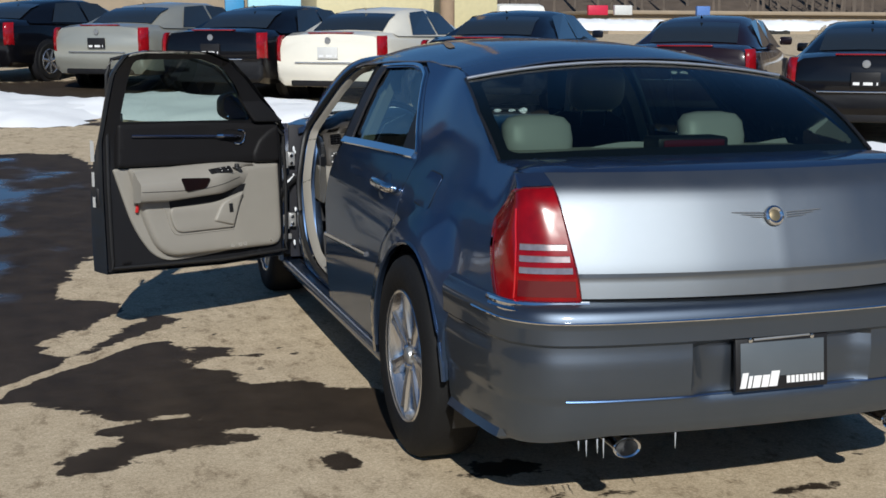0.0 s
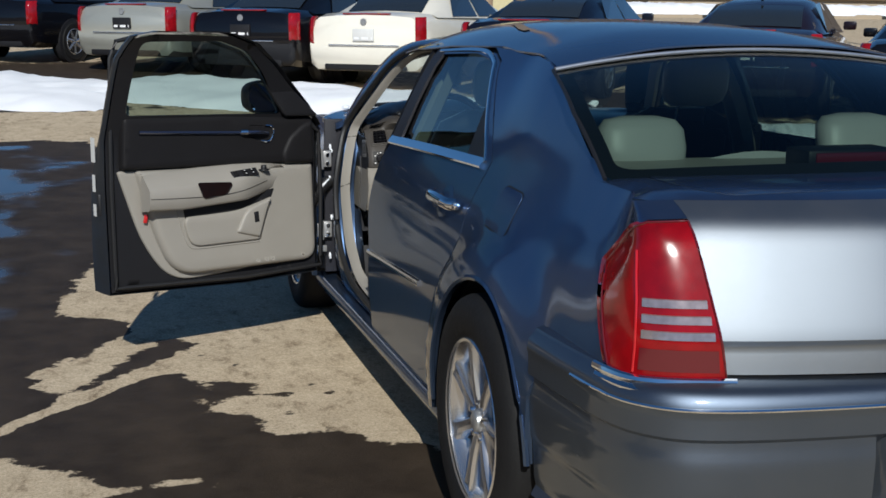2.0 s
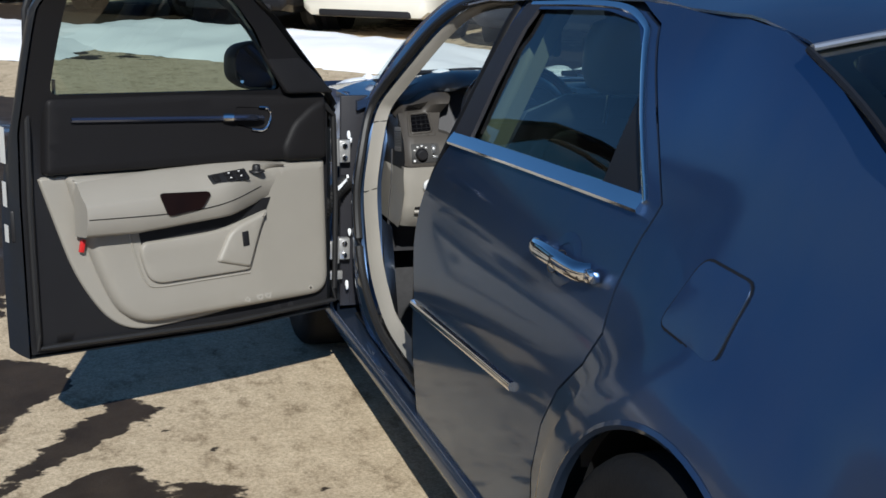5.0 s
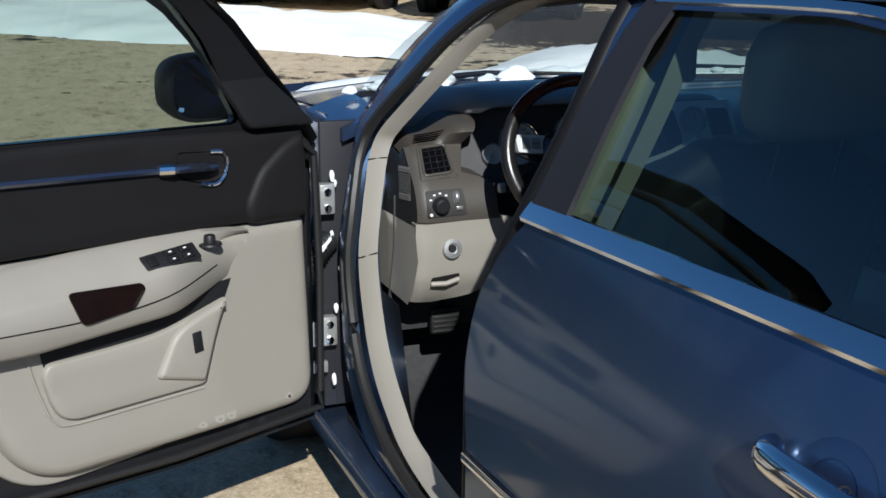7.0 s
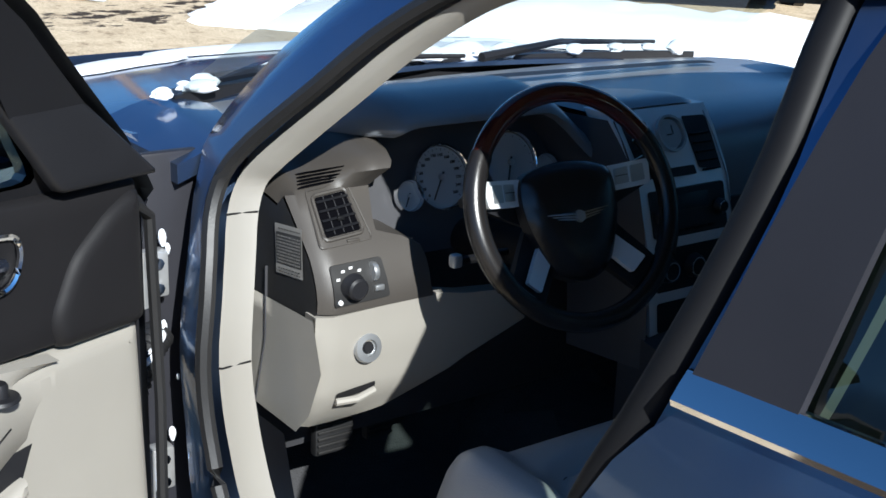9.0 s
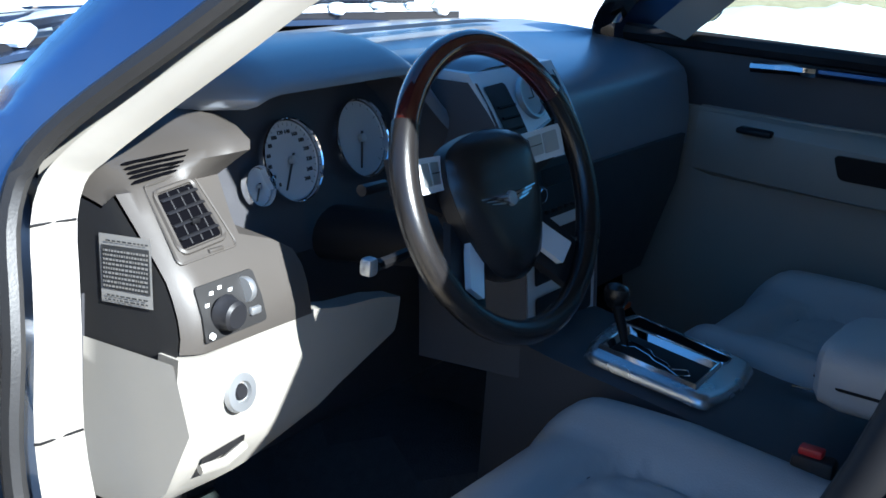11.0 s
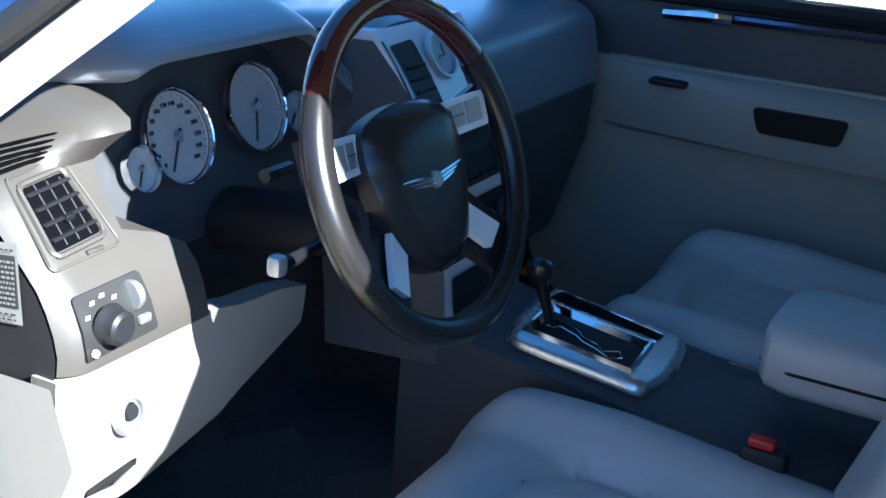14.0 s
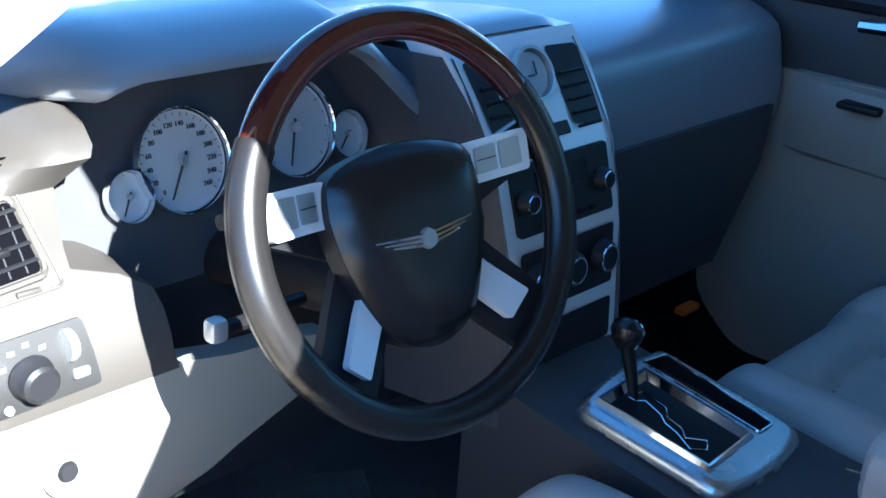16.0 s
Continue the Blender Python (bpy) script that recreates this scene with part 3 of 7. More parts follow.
roof = part("roof", panel(ROOF, lambda x, y: Vector((x, y, roof_z(x, y) + 0.002)), 0.05, (0, 0, -0.005)), PAINT, car, "painted steel roof with a pale streak")
even(roof)
part("headliner", panel([(x * 0.93, 0.16 + (y - 0.1) * 0.95) for x, y in ROOF], lambda x, y: Vector((x, y, roof_z(x, y) - 0.04)), 0.12), BEIGE, car, "pale cloth headliner")
part("roof_streak", panel([(-0.43, 0.93), (-0.41, 0.915), (-0.385, 1.02), (-0.36, 1.12), (-0.335, 1.27), (-0.348, 1.31), (-0.372, 1.2), (-0.39, 1.13), (-0.415, 1.03)], lambda x, y: Vector((x, y, roof_z(x, y) + 0.0055)), 0.08), mat("dried_salt", (0.20, 0.15, 0.105), 0.9, var=0.3), roof)


# rear window
def rear_glass(x, v):
    k = 1 - (x / 0.69) ** 2
    a = Vector((x, -0.44 - 0.07 * k, 1.102 + 0.012 * k))
    b = Vector((x, 0.07 + 0.03 * k, 1.398 - 0.056 * (x / 0.645) ** 2))
    return a.lerp(b, v) + Vector((0, -0.03, 0.045)) * math.sin(math.pi * v) * 0.55


RG = [(-0.70, 0), (-0.35, 0), (0, 0), (0.35, 0), (0.70, 0), (0.69, 0.5), (0.645, 1), (0.3, 1), (-0.3, 1), (-0.645, 1), (-0.69, 0.5)]
part("rear_window", panel(RG, rear_glass, 0.11), REAR_GLASS, car, "tinted heated rear window")
inner = [(-0.655, 0.07), (0.655, 0.07), (0.642, 0.5), (0.60, 0.94), (-0.60, 0.94), (-0.642, 0.5)]
part("window_band", panel(RG, lambda x, v: rear_glass(x, v) + Vector((0, 0.004, -0.003)), 0.09, holes=[rounded(inner, 0.06)]), BLACK, car, "black printed border")
topedge = [rear_glass(x, 1.0) + Vector((0, -0.002, 0.006)) for x in [-0.64 + 1.28 * i / 24 for i in range(25)]]
part("window_trim", tube(topedge, 0.006, 8), BRIGHT_TRIM, car, "bright trim over the rear window")
for sgn in (-1, 1):
    part("window_trim", tube([rear_glass(sgn * interp(v, [0, 0.5, 1], [0.70, 0.69, 0.645]), v) + Vector((0, 0, 0.004)) for v in [i / 12 for i in range(13)]], 0.006, 6), BLACK, car)


# deck and boot lid
def deck(x, y):
    k = abs(x)
    z = interp(y, [-0.84, -0.78, -0.7, -0.45, -0.3], [1.096, 1.105, 1.111, 1.113, 1.113])
    return Vector((x, y, z - 0.016 * max(0, (k - 0.5) / 0.2) ** 2))


def tail_y(x, z):
    p = skin(q_of(min(0.83, abs(x))), z)
    return p.y


rim_d = [skin(-0.40 - 0.03 * i, 1.098) for i in range(60) if -0.40 - 0.03 * i > q_of(0.02)]
DECK = [(p.x - 0.002, p.y) for p in rim_d] + [(-p.x + 0.002, p.y) for p in rim_d[::-1]]


def deck_top(x, y, d=0.0):
    k = fillet(edge_dist((x, y), DECK), 0.16)
    return Vector((x, y, 1.098 + 0.016 * k + d))


LID = rounded([(-0.60, -0.44), (-0.3, -0.50), (0.3, -0.50), (0.60, -0.44), (0.605, -0.66), (0.55, -0.765), (0.3, -0.775), (-0.3, -0.775), (-0.55, -0.765), (-0.605, -0.66)], 0.05)
boot = part("boot_lid", panel(LID, lambda x, y: deck_top(x, y, 0.001), 0.05, (0, 0, -0.01)), PAINT, car, "boot lid with winged badge")
part("deck_shoulder", panel(DECK, deck_top, 0.05, holes=[shrink(LID, -0.004)], edge=0.03), PAINT, car)
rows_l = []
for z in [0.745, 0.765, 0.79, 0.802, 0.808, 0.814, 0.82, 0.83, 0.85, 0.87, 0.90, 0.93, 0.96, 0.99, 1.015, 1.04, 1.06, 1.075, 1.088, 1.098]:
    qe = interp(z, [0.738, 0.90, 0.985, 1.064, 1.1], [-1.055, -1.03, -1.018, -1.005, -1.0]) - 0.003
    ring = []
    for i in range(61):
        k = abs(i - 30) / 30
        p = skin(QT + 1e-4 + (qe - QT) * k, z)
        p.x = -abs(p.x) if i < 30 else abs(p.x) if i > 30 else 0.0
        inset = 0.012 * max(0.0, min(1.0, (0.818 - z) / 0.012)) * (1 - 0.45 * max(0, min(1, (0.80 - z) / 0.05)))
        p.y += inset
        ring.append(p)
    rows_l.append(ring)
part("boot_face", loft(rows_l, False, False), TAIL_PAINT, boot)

# winged badge
badge_c = skin(q_of(0.001), 0.972) + Vector((0, -0.006, 0))
bm = lathe([(0.018, 0.006), (0.024, 0.009), (0.030, 0.006), (0.032, 0.0)], Matrix.Translation(badge_c) @ Euler((radians(70), 0, 0)).to_matrix().to_4x4(), 24)
part("badge", bm, CHROME, boot, "round silver badge with wings")
part("badge_centre", lathe([(0.0, 0.0085), (0.012, 0.0075), (0.021, 0.005)], Matrix.Translation(badge_c) @ Euler((radians(70), 0, 0)).to_matrix().to_4x4(), 18), mat("old_gold", (0.30, 0.24, 0.14), 0.35, 0.8), boot)
for sgn in (-1, 1):
    for j, (l, h) in enumerate(((0.155, 0.009), (0.125, 0.002), (0.095, -0.005))):
        pts = []
        for i in range(9):
            x = sgn * (0.026 + (l - 0.026) * i / 8)
            p = skin(q_of(abs(x)), 0.972 + h + 0.004 * i / 8)
            pts.append(Vector((x, p.y - 0.004, p.z)))
        part("badge_wing", tube(pts, [0.0026] * 7 + [0.002, 0.0008], 6, flat=0.7), SATIN, boot)

# bumper
BPLAN = spline([(-0.884, -0.415, 0), (-0.876, -0.55, 0), (-0.864, -0.68, 0), (-0.85, -0.79, 0), (-0.815, -0.89, 0), (-0.74, -0.965, 0), (-0.62, -1.005, 0), (-0.45, -1.03, 0), (-0.22, -1.048, 0), (0, -1.053, 0)], 60)
BPLAN = BPLAN + [Vector((-p.x, p.y, 0)) for p in BPLAN[-2::-1]]
BPROF = [(-0.11, 0.742), (-0.06, 0.737), (-0.02, 0.728), (-0.004, 0.712), (0.003, 0.692), (0.003, 0.685), (-0.003, 0.675), (-0.004, 0.64), (-0.004, 0.622), (-0.014, 0.612), (-0.014, 0.60), (-0.010, 0.56), (-0.012, 0.50), (-0.016, 0.455), (-0.02, 0.448), (-0.024, 0.40), (-0.032, 0.36), (-0.048, 0.335), (-0.09, 0.325)]


def bumper_point(i, d, z):
    p = BPLAN[i]
    t = (BPLAN[min(i + 1, len(BPLAN) - 1)] - BPLAN[max(i - 1, 0)]).normalized()
    n = Vector((t.y, -t.x, 0))
    if n.dot(Vector((p.x * 0.6, p.y + 0.2, 0))) < 0:
        n = -n
    if abs(p.y) < 0.8:
        d = min(d, -0.004 if z < 0.66 else 0.0) if d > -0.04 else d * 0.4
    q = p + n * d
    zz = z - (0.03 * max(0, (abs(p.x) - 0.55) / 0.3) if z < 0.4 else 0)
    w = max(0.0, min(1.0, (0.285 - abs(q.x)) / 0.02)) * max(0.0, min(1.0, (0.616 - z) / 0.01)) * max(0.0, min(1.0, (z - 0.445) / 0.012))
    return Vector((q.x, q.y + 0.035 * w, zz))


prof = []
for (d0, z0), (d1, z1) in zip(BPROF, BPROF[1:]):
    k = 3 if abs(z1 - z0) > 0.03 else 1
    prof += [(d0 + (d1 - d0) * j / k, z0 + (z1 - z0) * j / k) for j in range(k)]
prof.append(BPROF[-1])
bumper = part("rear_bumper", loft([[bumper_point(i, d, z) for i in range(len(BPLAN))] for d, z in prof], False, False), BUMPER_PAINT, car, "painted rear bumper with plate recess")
crease = [bumper_point(i, 0.003, 0.688) for i in range(12, len(BPLAN) - 12)]
part("bumper_strip", tube(crease, 0.0045, 6), CHROME, bumper, "thin bright bumper moulding")
part("lower_strip", tube([bumper_point(i, -0.018, 0.45) + Vector((0, -0.002, 0)) for i in range(36, 84)], 0.004, 6), PAINT, bumper)

# plate with dealer insert
PLATE = Matrix.Translation((-0.012, -1.037, 0.538)) @ Euler((radians(90 - 6), 0, 0)).to_matrix().to_4x4()
plate = part("plate_frame", box((0, 0, 0), (0.315, 0.162, 0.014), PLATE, 0.004), BLACK, bumper, "black dealer plate frame with white printed marks")
part("plate_insert", box((0, 0.012, 0.008), (0.285, 0.105, 0.004), PLATE, 0.001), mat("slate_insert", (0.09, 0.105, 0.12), 0.35), plate)


def words(text, m, size, material, parent, bold=0.0, shear=0.0, squash=1.0):
    c = bpy.data.curves.new("words", 'FONT')
    c.body, c.size, c.extrude, c.offset, c.shear, c.resolution_u = text, size, 0.0006, bold, shear, 2
    tmp = new("words", c)
    me = bpy.data.meshes.new_from_object(tmp.evaluated_get(bpy.context.evaluated_depsgraph_get()))
    bpy.data.objects.remove(tmp)
    me.transform(m @ Matrix.Diagonal((squash, 1, 1, 1)))
    me.materials.append(material)
    ob = new("lettering", me)
    ob.parent = parent
    return ob


def plain_marks(x0, z0, widths, heights, gap, slant, d):
    """A row of plain slanted bars in place of a dealer's name."""
    x = x0
    for w, h in zip(widths, heights):
        bm = box((0, 0, 0), (w, h, 0.0012), PLATE @ Matrix.Translation((x + w / 2, z0 + h / 2, d)) @ Matrix(((1, slant, 0, 0), (0, 1, 0, 0), (0, 0, 1, 0), (0, 0, 0, 1))), 0.0)
        part("print_bar", bm, WHITE_INK, plate, smooth=False)
        x += w + gap


plain_marks(-0.142, -0.070, (0.020, 0.012, 0.026, 0.024, 0.028), (0.046, 0.036, 0.036, 0.036, 0.046), 0.004, 0.22, 0.011)
plain_marks(0.012, -0.064, (0.012, 0.012, 0.010, 0.013, 0.011, 0.013, 0.009, 0.010, 0.010), (0.022,) * 9, 0.0035, 0.0, 0.011)
for dx in (-0.11, 0.1):
    part("plate_bolt", lathe([(0, 0.006), (0.007, 0.005), (0.008, 0)], PLATE @ Matrix.Translation((dx, 0.072, 0.008)), 10), CHROME, plate)
part("plate_lamp", tube([PLATE @ Vector((-0.10, 0.074, 0.012)), PLATE @ Vector((0.09, 0.078, 0.012))], 0.004, 6), SATIN, plate)

# tail lamps
for sgn in (-1, 1):
    def lens(q, z, d=0.0):
        p = skin(q, z)
        e = (skin(q - 0.01, z) - skin(q + 0.01, z)).normalized()
        n = e.cross(Vector((0, 0, 1)))
        n = n if n.dot(Vector((-0.5, -1, 0))) > 0 else -n
        p = p + n * (0.006 + d)
        return Vector((p.x * -sgn, p.y, p.z))
    lamp = part("tail_lamp", panel(TAIL, lens, 0.03, (0.0, 0.03, 0), edge=0.02), RED_LENS, car, "red tail lamp with clear bars")
    cz = [0.895, 0.862, 0.829]
    for z in cz:
        qa, qb = -0.87 - (z - 0.82) * 0.02, interp(z, [0.738, 0.90], [-1.055, -1.03]) + 0.012
        bm = bmesh.new()
        bm = loft([[lens(qa + (qb - qa) * i / 10, z + h, e) for h, e in ((-0.0095, 0), (-0.008, 0.003), (0.008, 0.003), (0.0095, 0))] for i in range(11)], True, True, bm)
        part("clear_bar", bm, CLEAR_LENS, lamp, "clear reversing bar")
    part("lamp_edge", tube([lens(*p, 0.001) for p in dense(TAIL, 0.03)], 0.0028, 6, closed=True), DARK_RED, lamp)
    part("lamp_rib", tube([lens(-0.857 + 0.10 * max(0.0, z - 0.90), z, 0.0015) for z in (0.745, 0.80, 0.85, 0.9, 0.95, 1.0)], 0.0032, 6), FAR_LENS, lamp)
    part("lamp_band", panel([(-0.868, 0.752), (-1.04, 0.752), (-1.036, 0.80), (-0.868, 0.80)], lambda q, z: lens(q, z, 0.0012), 0.03), DARK_RED, lamp)
    rim = [lens(q_bl + 0.012 + (q_br - q_bl - 0.02) * i / 14, 0.731, 0.006) for i in range(15)]
    part("chrome_shelf", tube(rim, 0.009, 8, flat=1.2), CHROME, bumper, "bright strip under the lamp")
    part("chrome_plinth", loft([[Vector((p.x * k, p.y * k + dy, p.z + dz)) for p in rim] for k, dy, dz in ((1.0, -0.006, -0.006), (1.012, -0.010, -0.016), (1.010, -0.006, -0.026))], False, False), CHROME, bumper)

# exhaust tips, with icicles beside
for sgn in (-1, 1):
    e = Matrix.Translation((sgn * 0.47, -0.945, 0.285)) @ Euler((radians(92), 0, 0)).to_matrix().to_4x4()
    part("exhaust_tip", lathe([(0.04, -0.16), (0.042, 0.0), (0.046, 0.004), (0.043, 0.008), (0.037, 0.004), (0.035, -0.12)], e @ Matrix.Diagonal((1.0, 0.7, 1, 1)), 24), CHROME, car, "oval chrome exhaust tip")
    part("exhaust_bore", lathe([(0.0, -0.06), (0.036, -0.06)], e @ Matrix.Diagonal((1.0, 0.7, 1, 1)), 20), DARK_INK, car)
ICE = mat("ice", (0.4, 0.43, 0.46), 0.12, coat=0.5)
for k, (x, l) in enumerate(((-0.62, 0.05), (-0.585, 0.045), (-0.565, 0.06), (-0.33, 0.055), (-0.645, 0.03))):
    t = part("icicle", tube([(x, -0.985, 0.335), (x, -0.986, 0.335 - l * 0.5), (x + 0.001, -0.986, 0.335 - l)], [0.0028, 0.002, 0.0005], 6), ICE, car)

# sills, underbody
SILL = [(-0.81, 0.20), (-0.852, 0.205), (-0.868, 0.225), (-0.870, 0.25), (-0.858, 0.272), (-0.80, 0.282), (-0.74, 0.28), (-0.72, 0.245), (-0.74, 0.21)]
for sgn in (1, -1):
    rings = [[Vector((sgn * x, y, z)) for x, z in SILL] for y in [0.44, 0.5, 0.8, 1.2, 1.6, 2.0, 2.4, 2.56, 2.62]]
    part("sill", loft(rings), PAINT, car, "painted sill" )
    part("sill_scuff", box((sgn * -0.775, 1.98, 0.287), (0.07, 0.86, 0.012), None, 0.004), BLACK, car, "black tread strip")
part("underbody", box((0, 1.55, 0.26), (1.5, 4.2, 0.06), None, 0.02), RUBBER, car)


# wheels
def wheel(parent, y, sgn):
    m = Matrix.Translation((sgn * 0.80, y, HUB)) @ Euler((0, radians(90) * sgn, 0)).to_matrix().to_4x4()
    w = part("wheel", lathe([(0.232, 0.085), (0.24, 0.098), (0.262, 0.108), (0.30, 0.112), (0.335, 0.104), (0.354, 0.09), (0.363, 0.07), (0.3635, 0.0), (0.363, -0.07), (0.354, -0.09), (0.30, -0.11), (0.24, -0.09)], m, 48), TYRE, parent, "black tyre on polished alloy rim")
    part("rim", lathe([(0.19, -0.06), (0.205, 0.04), (0.212, 0.07), (0.224, 0.082), (0.236, 0.092), (0.241, 0.098), (0.237, 0.103), (0.229, 0.10)], m, 48), ALLOY, w, "polished alloy rim")
    bm = bmesh.new()
    for k in range(7):
        a0 = 2 * math.pi * k / 7 + 0.2
        rings = []
        for r, hw, h, t in ((0.035, 0.022, 0.075, 0.03), (0.08, 0.021, 0.082, 0.024), (0.13, 0.021, 0.086, 0.02), (0.18, 0.024, 0.088, 0.018), (0.222, 0.032, 0.09, 0.016)):
            c, s = math.cos(a0), math.sin(a0)
            def at(u, hh):
                return m @ Vector((r * c - u * s, r * s + u * c, hh))
            rings.append([at(-hw, h - 0.012), at(-hw * 0.7, h), at(-hw * 0.12, h - 0.004), at(hw * 0.12, h - 0.004), at(hw * 0.7, h), at(hw, h - 0.012), at(hw, h - t - 0.02), at(-hw, h - t - 0.02)])
        loft(rings, True, True, bm)
    part("spokes", bm, ALLOY, w, angle=50)
    part("hub_cap", lathe([(0.0, 0.092), (0.022, 0.091), (0.03, 0.086), (0.034, 0.07), (0.05, 0.06)], m, 24), SATIN, w)
    part("brake_disc", lathe([(0.0, 0.0), (0.16, 0.0), (0.165, -0.01)], m, 32), IRON, w)
    for k in range(5):
        a = 2 * math.pi * k / 5
        part("lug_nut", lathe([(0.0, 0.085), (0.008, 0.084), (0.009, 0.065)], m @ Matrix.Translation((0.057 * math.cos(a), 0.057 * math.sin(a), 0)), 8), CHROME, w)


for y in (0.0, 3.048):
    for sgn in (-1, 1):
        wheel(car, y, sgn)

# front end: wings, bonnet, screen, pillars
ARCH_F = arch(3.048, 0.408, 180, 0)
wing = [(2.585, 0.26), (2.63, 0.262)] + ARCH_F + [(3.47, 0.30), (3.80, 0.30), (3.86, 0.55), (3.84, 0.80), (3.60, 0.93), (3.2, 0.978), (2.9, 1.0), (2.64, 1.012), (2.56, 1.0), (2.545, 0.8), (2.55, 0.5)]
fw = part("front_wing", panel(wing, skin, 0.06, (0.02, 0, 0)), PAINT, car)
even(fw)
mirrored(fw, car)


def bonnet(x, y):
    z = interp(y, [2.6, 2.9, 3.3, 3.7, 3.9], [1.05, 1.04, 1.01, 0.96, 0.90])
    return Vector((x, y, z - 0.05 * (abs(x) / 0.75) ** 3))


hood = part("bonnet", panel([(-0.735, 2.62), (-0.70, 2.72), (-0.6, 2.78), (0, 2.88), (0.6, 2.78), (0.70, 2.72), (0.735, 2.62), (0.73, 3.2), (0.70, 3.7), (0.6, 3.86), (-0.6, 3.86), (-0.70, 3.7), (-0.73, 3.2)], bonnet, 0.08, (0, 0, -0.01)), PAINT, car, "steel-blue bonnet with patches of melting snow")
part("wing_shoulder", panel([(-0.80, 2.44), (-0.80, 2.78), (-0.66, 2.80), (-0.62, 2.70), (-0.66, 2.52), (-0.72, 2.44)], lambda x, y: Vector((x, y, 1.004 + 0.034 * math.sin(min(1.0, (x + 0.80) / 0.14) * math.pi / 2))), 0.04, (0, 0, -0.03)), PAINT, car, "painted wing shoulder")
part("front_fascia", panel([(-0.80, 0.28), (0.80, 0.28), (0.80, 0.93), (-0.80, 0.93)], lambda x, z: Vector((x, 3.95 - 0.12 * (abs(x) / 0.8) ** 3 - 0.06 * max(0, z - 0.7), z)), 0.1), PAINT, car)
part("grille", panel(rounded([(-0.38, 0.55), (0.38, 0.55), (0.42, 0.9), (-0.42, 0.9)], 0.04), lambda x, z: Vector((x, 3.965, z)), 0.1, (0, -0.03, 0)), CHROME, car)


def screen(x, v):
    k = 1 - (x / 0.72) ** 2
    a = Vector((x, 2.715 + 0.17 * k, 1.046 + 0.006 * k))
    b = Vector((x * 0.83, 1.985 + 0.05 * k, 1.375 + 0.06 * k))
    return a.lerp(b, v) + Vector((0, 0.03, 0.03)) * math.sin(math.pi * v)


part("windscreen", panel([(-0.675, 0), (0.675, 0), (0.675, 1), (-0.675, 1)], screen, 0.12), FRONT_GLASS, car, "clear windscreen").visible_shadow = False
part("cowl", panel([(-0.66, 0), (0.66, 0), (0.66, 1), (-0.66, 1)], lambda x, v: Vector((x, 2.725 + 0.17 * (1 - (x / 0.73) ** 2) + 0.10 * v, 1.046 - 0.012 * v)), 0.1, (0, 0, -0.05)), BLACK, car, "black cowl grille")


# ---- door opening: pillar, seal, trim ----
O_ = [(1.50, 0.285), (1.97, 0.29), (2.21, 0.31), (2.335, 0.45), (2.38, 0.65), (2.395, 0.85), (2.43, 0.985), (2.43, 1.06), (2.33, 1.18), (2.19, 1.29), (2.05, 1.36), (1.80, 1.395), (1.42, 1.405)]
S_ = [(1.50, 0.325), (1.93, 0.345), (2.13, 0.42), (2.25, 0.53), (2.30, 0.66), (2.315, 0.83), (2.36, 0.965), (2.335, 1.05), (2.20, 1.165), (2.09, 1.256), (1.95, 1.33), (1.75, 1.37), (1.42, 1.38)]
T_ = [(1.50, 0.33), (1.92, 0.36), (2.10, 0.44), (2.21, 0.54), (2.268, 0.66), (2.298, 0.84), (2.338, 0.97), (2.30, 1.035), (2.17, 1.145), (2.05, 1.245), (1.92, 1.315), (1.72, 1.35), (1.42, 1.36)]
B_ = [(1.50, 0.335), (1.90, 0.37), (2.06, 0.455), (2.18, 0.56), (2.235, 0.68), (2.272, 0.85), (2.312, 0.975), (2.275, 1.03), (2.155, 1.135), (2.035, 1.236), (1.905, 1.306), (1.71, 1.34), (1.42, 1.348)]
n_ = 61


PILLAR_SET = 0.03          # how far the painted flange lies inside the flank


def run_line(pts, off):
    return [skin(p.x, min(p.y, 1.40)) + Vector((off, 0, max(0, p.y - 1.40))) for p in spline([(*p, 0) for p in pts], n_)]


def lerp_line(a, b, t):
    return [p.lerp(q, t) for p, q in zip(a, b)]


for sgn in (-1, 1):
    flip = (lambda r: r) if sgn < 0 else (lambda r: [Vector((-p.x, p.y, p.z)) for p in r])
    lo, ls, lb, lb2 = run_line(O_, PILLAR_SET), run_line(S_, 0.03), run_line(T_, 0.052), run_line(B_, 0.082)
    mid = [p + Vector((-0.006, 0, 0)) for p in lerp_line(lo, ls, 0.5)]
    out = [Vector((p.x + 0.10, p.y + 0.0, p.z + 0.01)) for p in lo]
    back_ = [Vector((p.x + 0.004, p.y + 0.07, p.z + 0.02)) for p in lb2]
    part("door_aperture", loft([flip(r) for r in (out, lo, mid, ls)], False, False), PAINT, car, "painted door aperture and pillar", angle=70)
    part("aperture_seal", tube(flip([p + Vector((-0.010, -0.002, 0)) for p in lerp_line(ls, lb, 0.3)]), 0.013, 8), RUBBER, car, "black rubber door seal")
    k0 = 0 if sgn < 0 else 36
    part("pillar_trim", loft([flip(r)[k0:] for r in (lerp_line(ls, lb, 0.8), lb, [p + Vector((-0.005, 0, 0)) for p in lerp_line(lb, lb2, 0.5)], lb2, back_)], False, False), BEIGE, car, "stone-grey pillar trim", angle=60)

for z_ in (0.735, 1.000):
    k_ = min(range(30), key=lambda i: abs(lb[i].z - z_))
    part("trim_joint", tube([r[k_] + Vector((-0.0015, -0.001, 0)) for r in (lerp_line(ls, lb, 0.8), lb, lerp_line(lb, lb2, 0.5), lb2)], 0.0016, 5), DARKGREY, car)

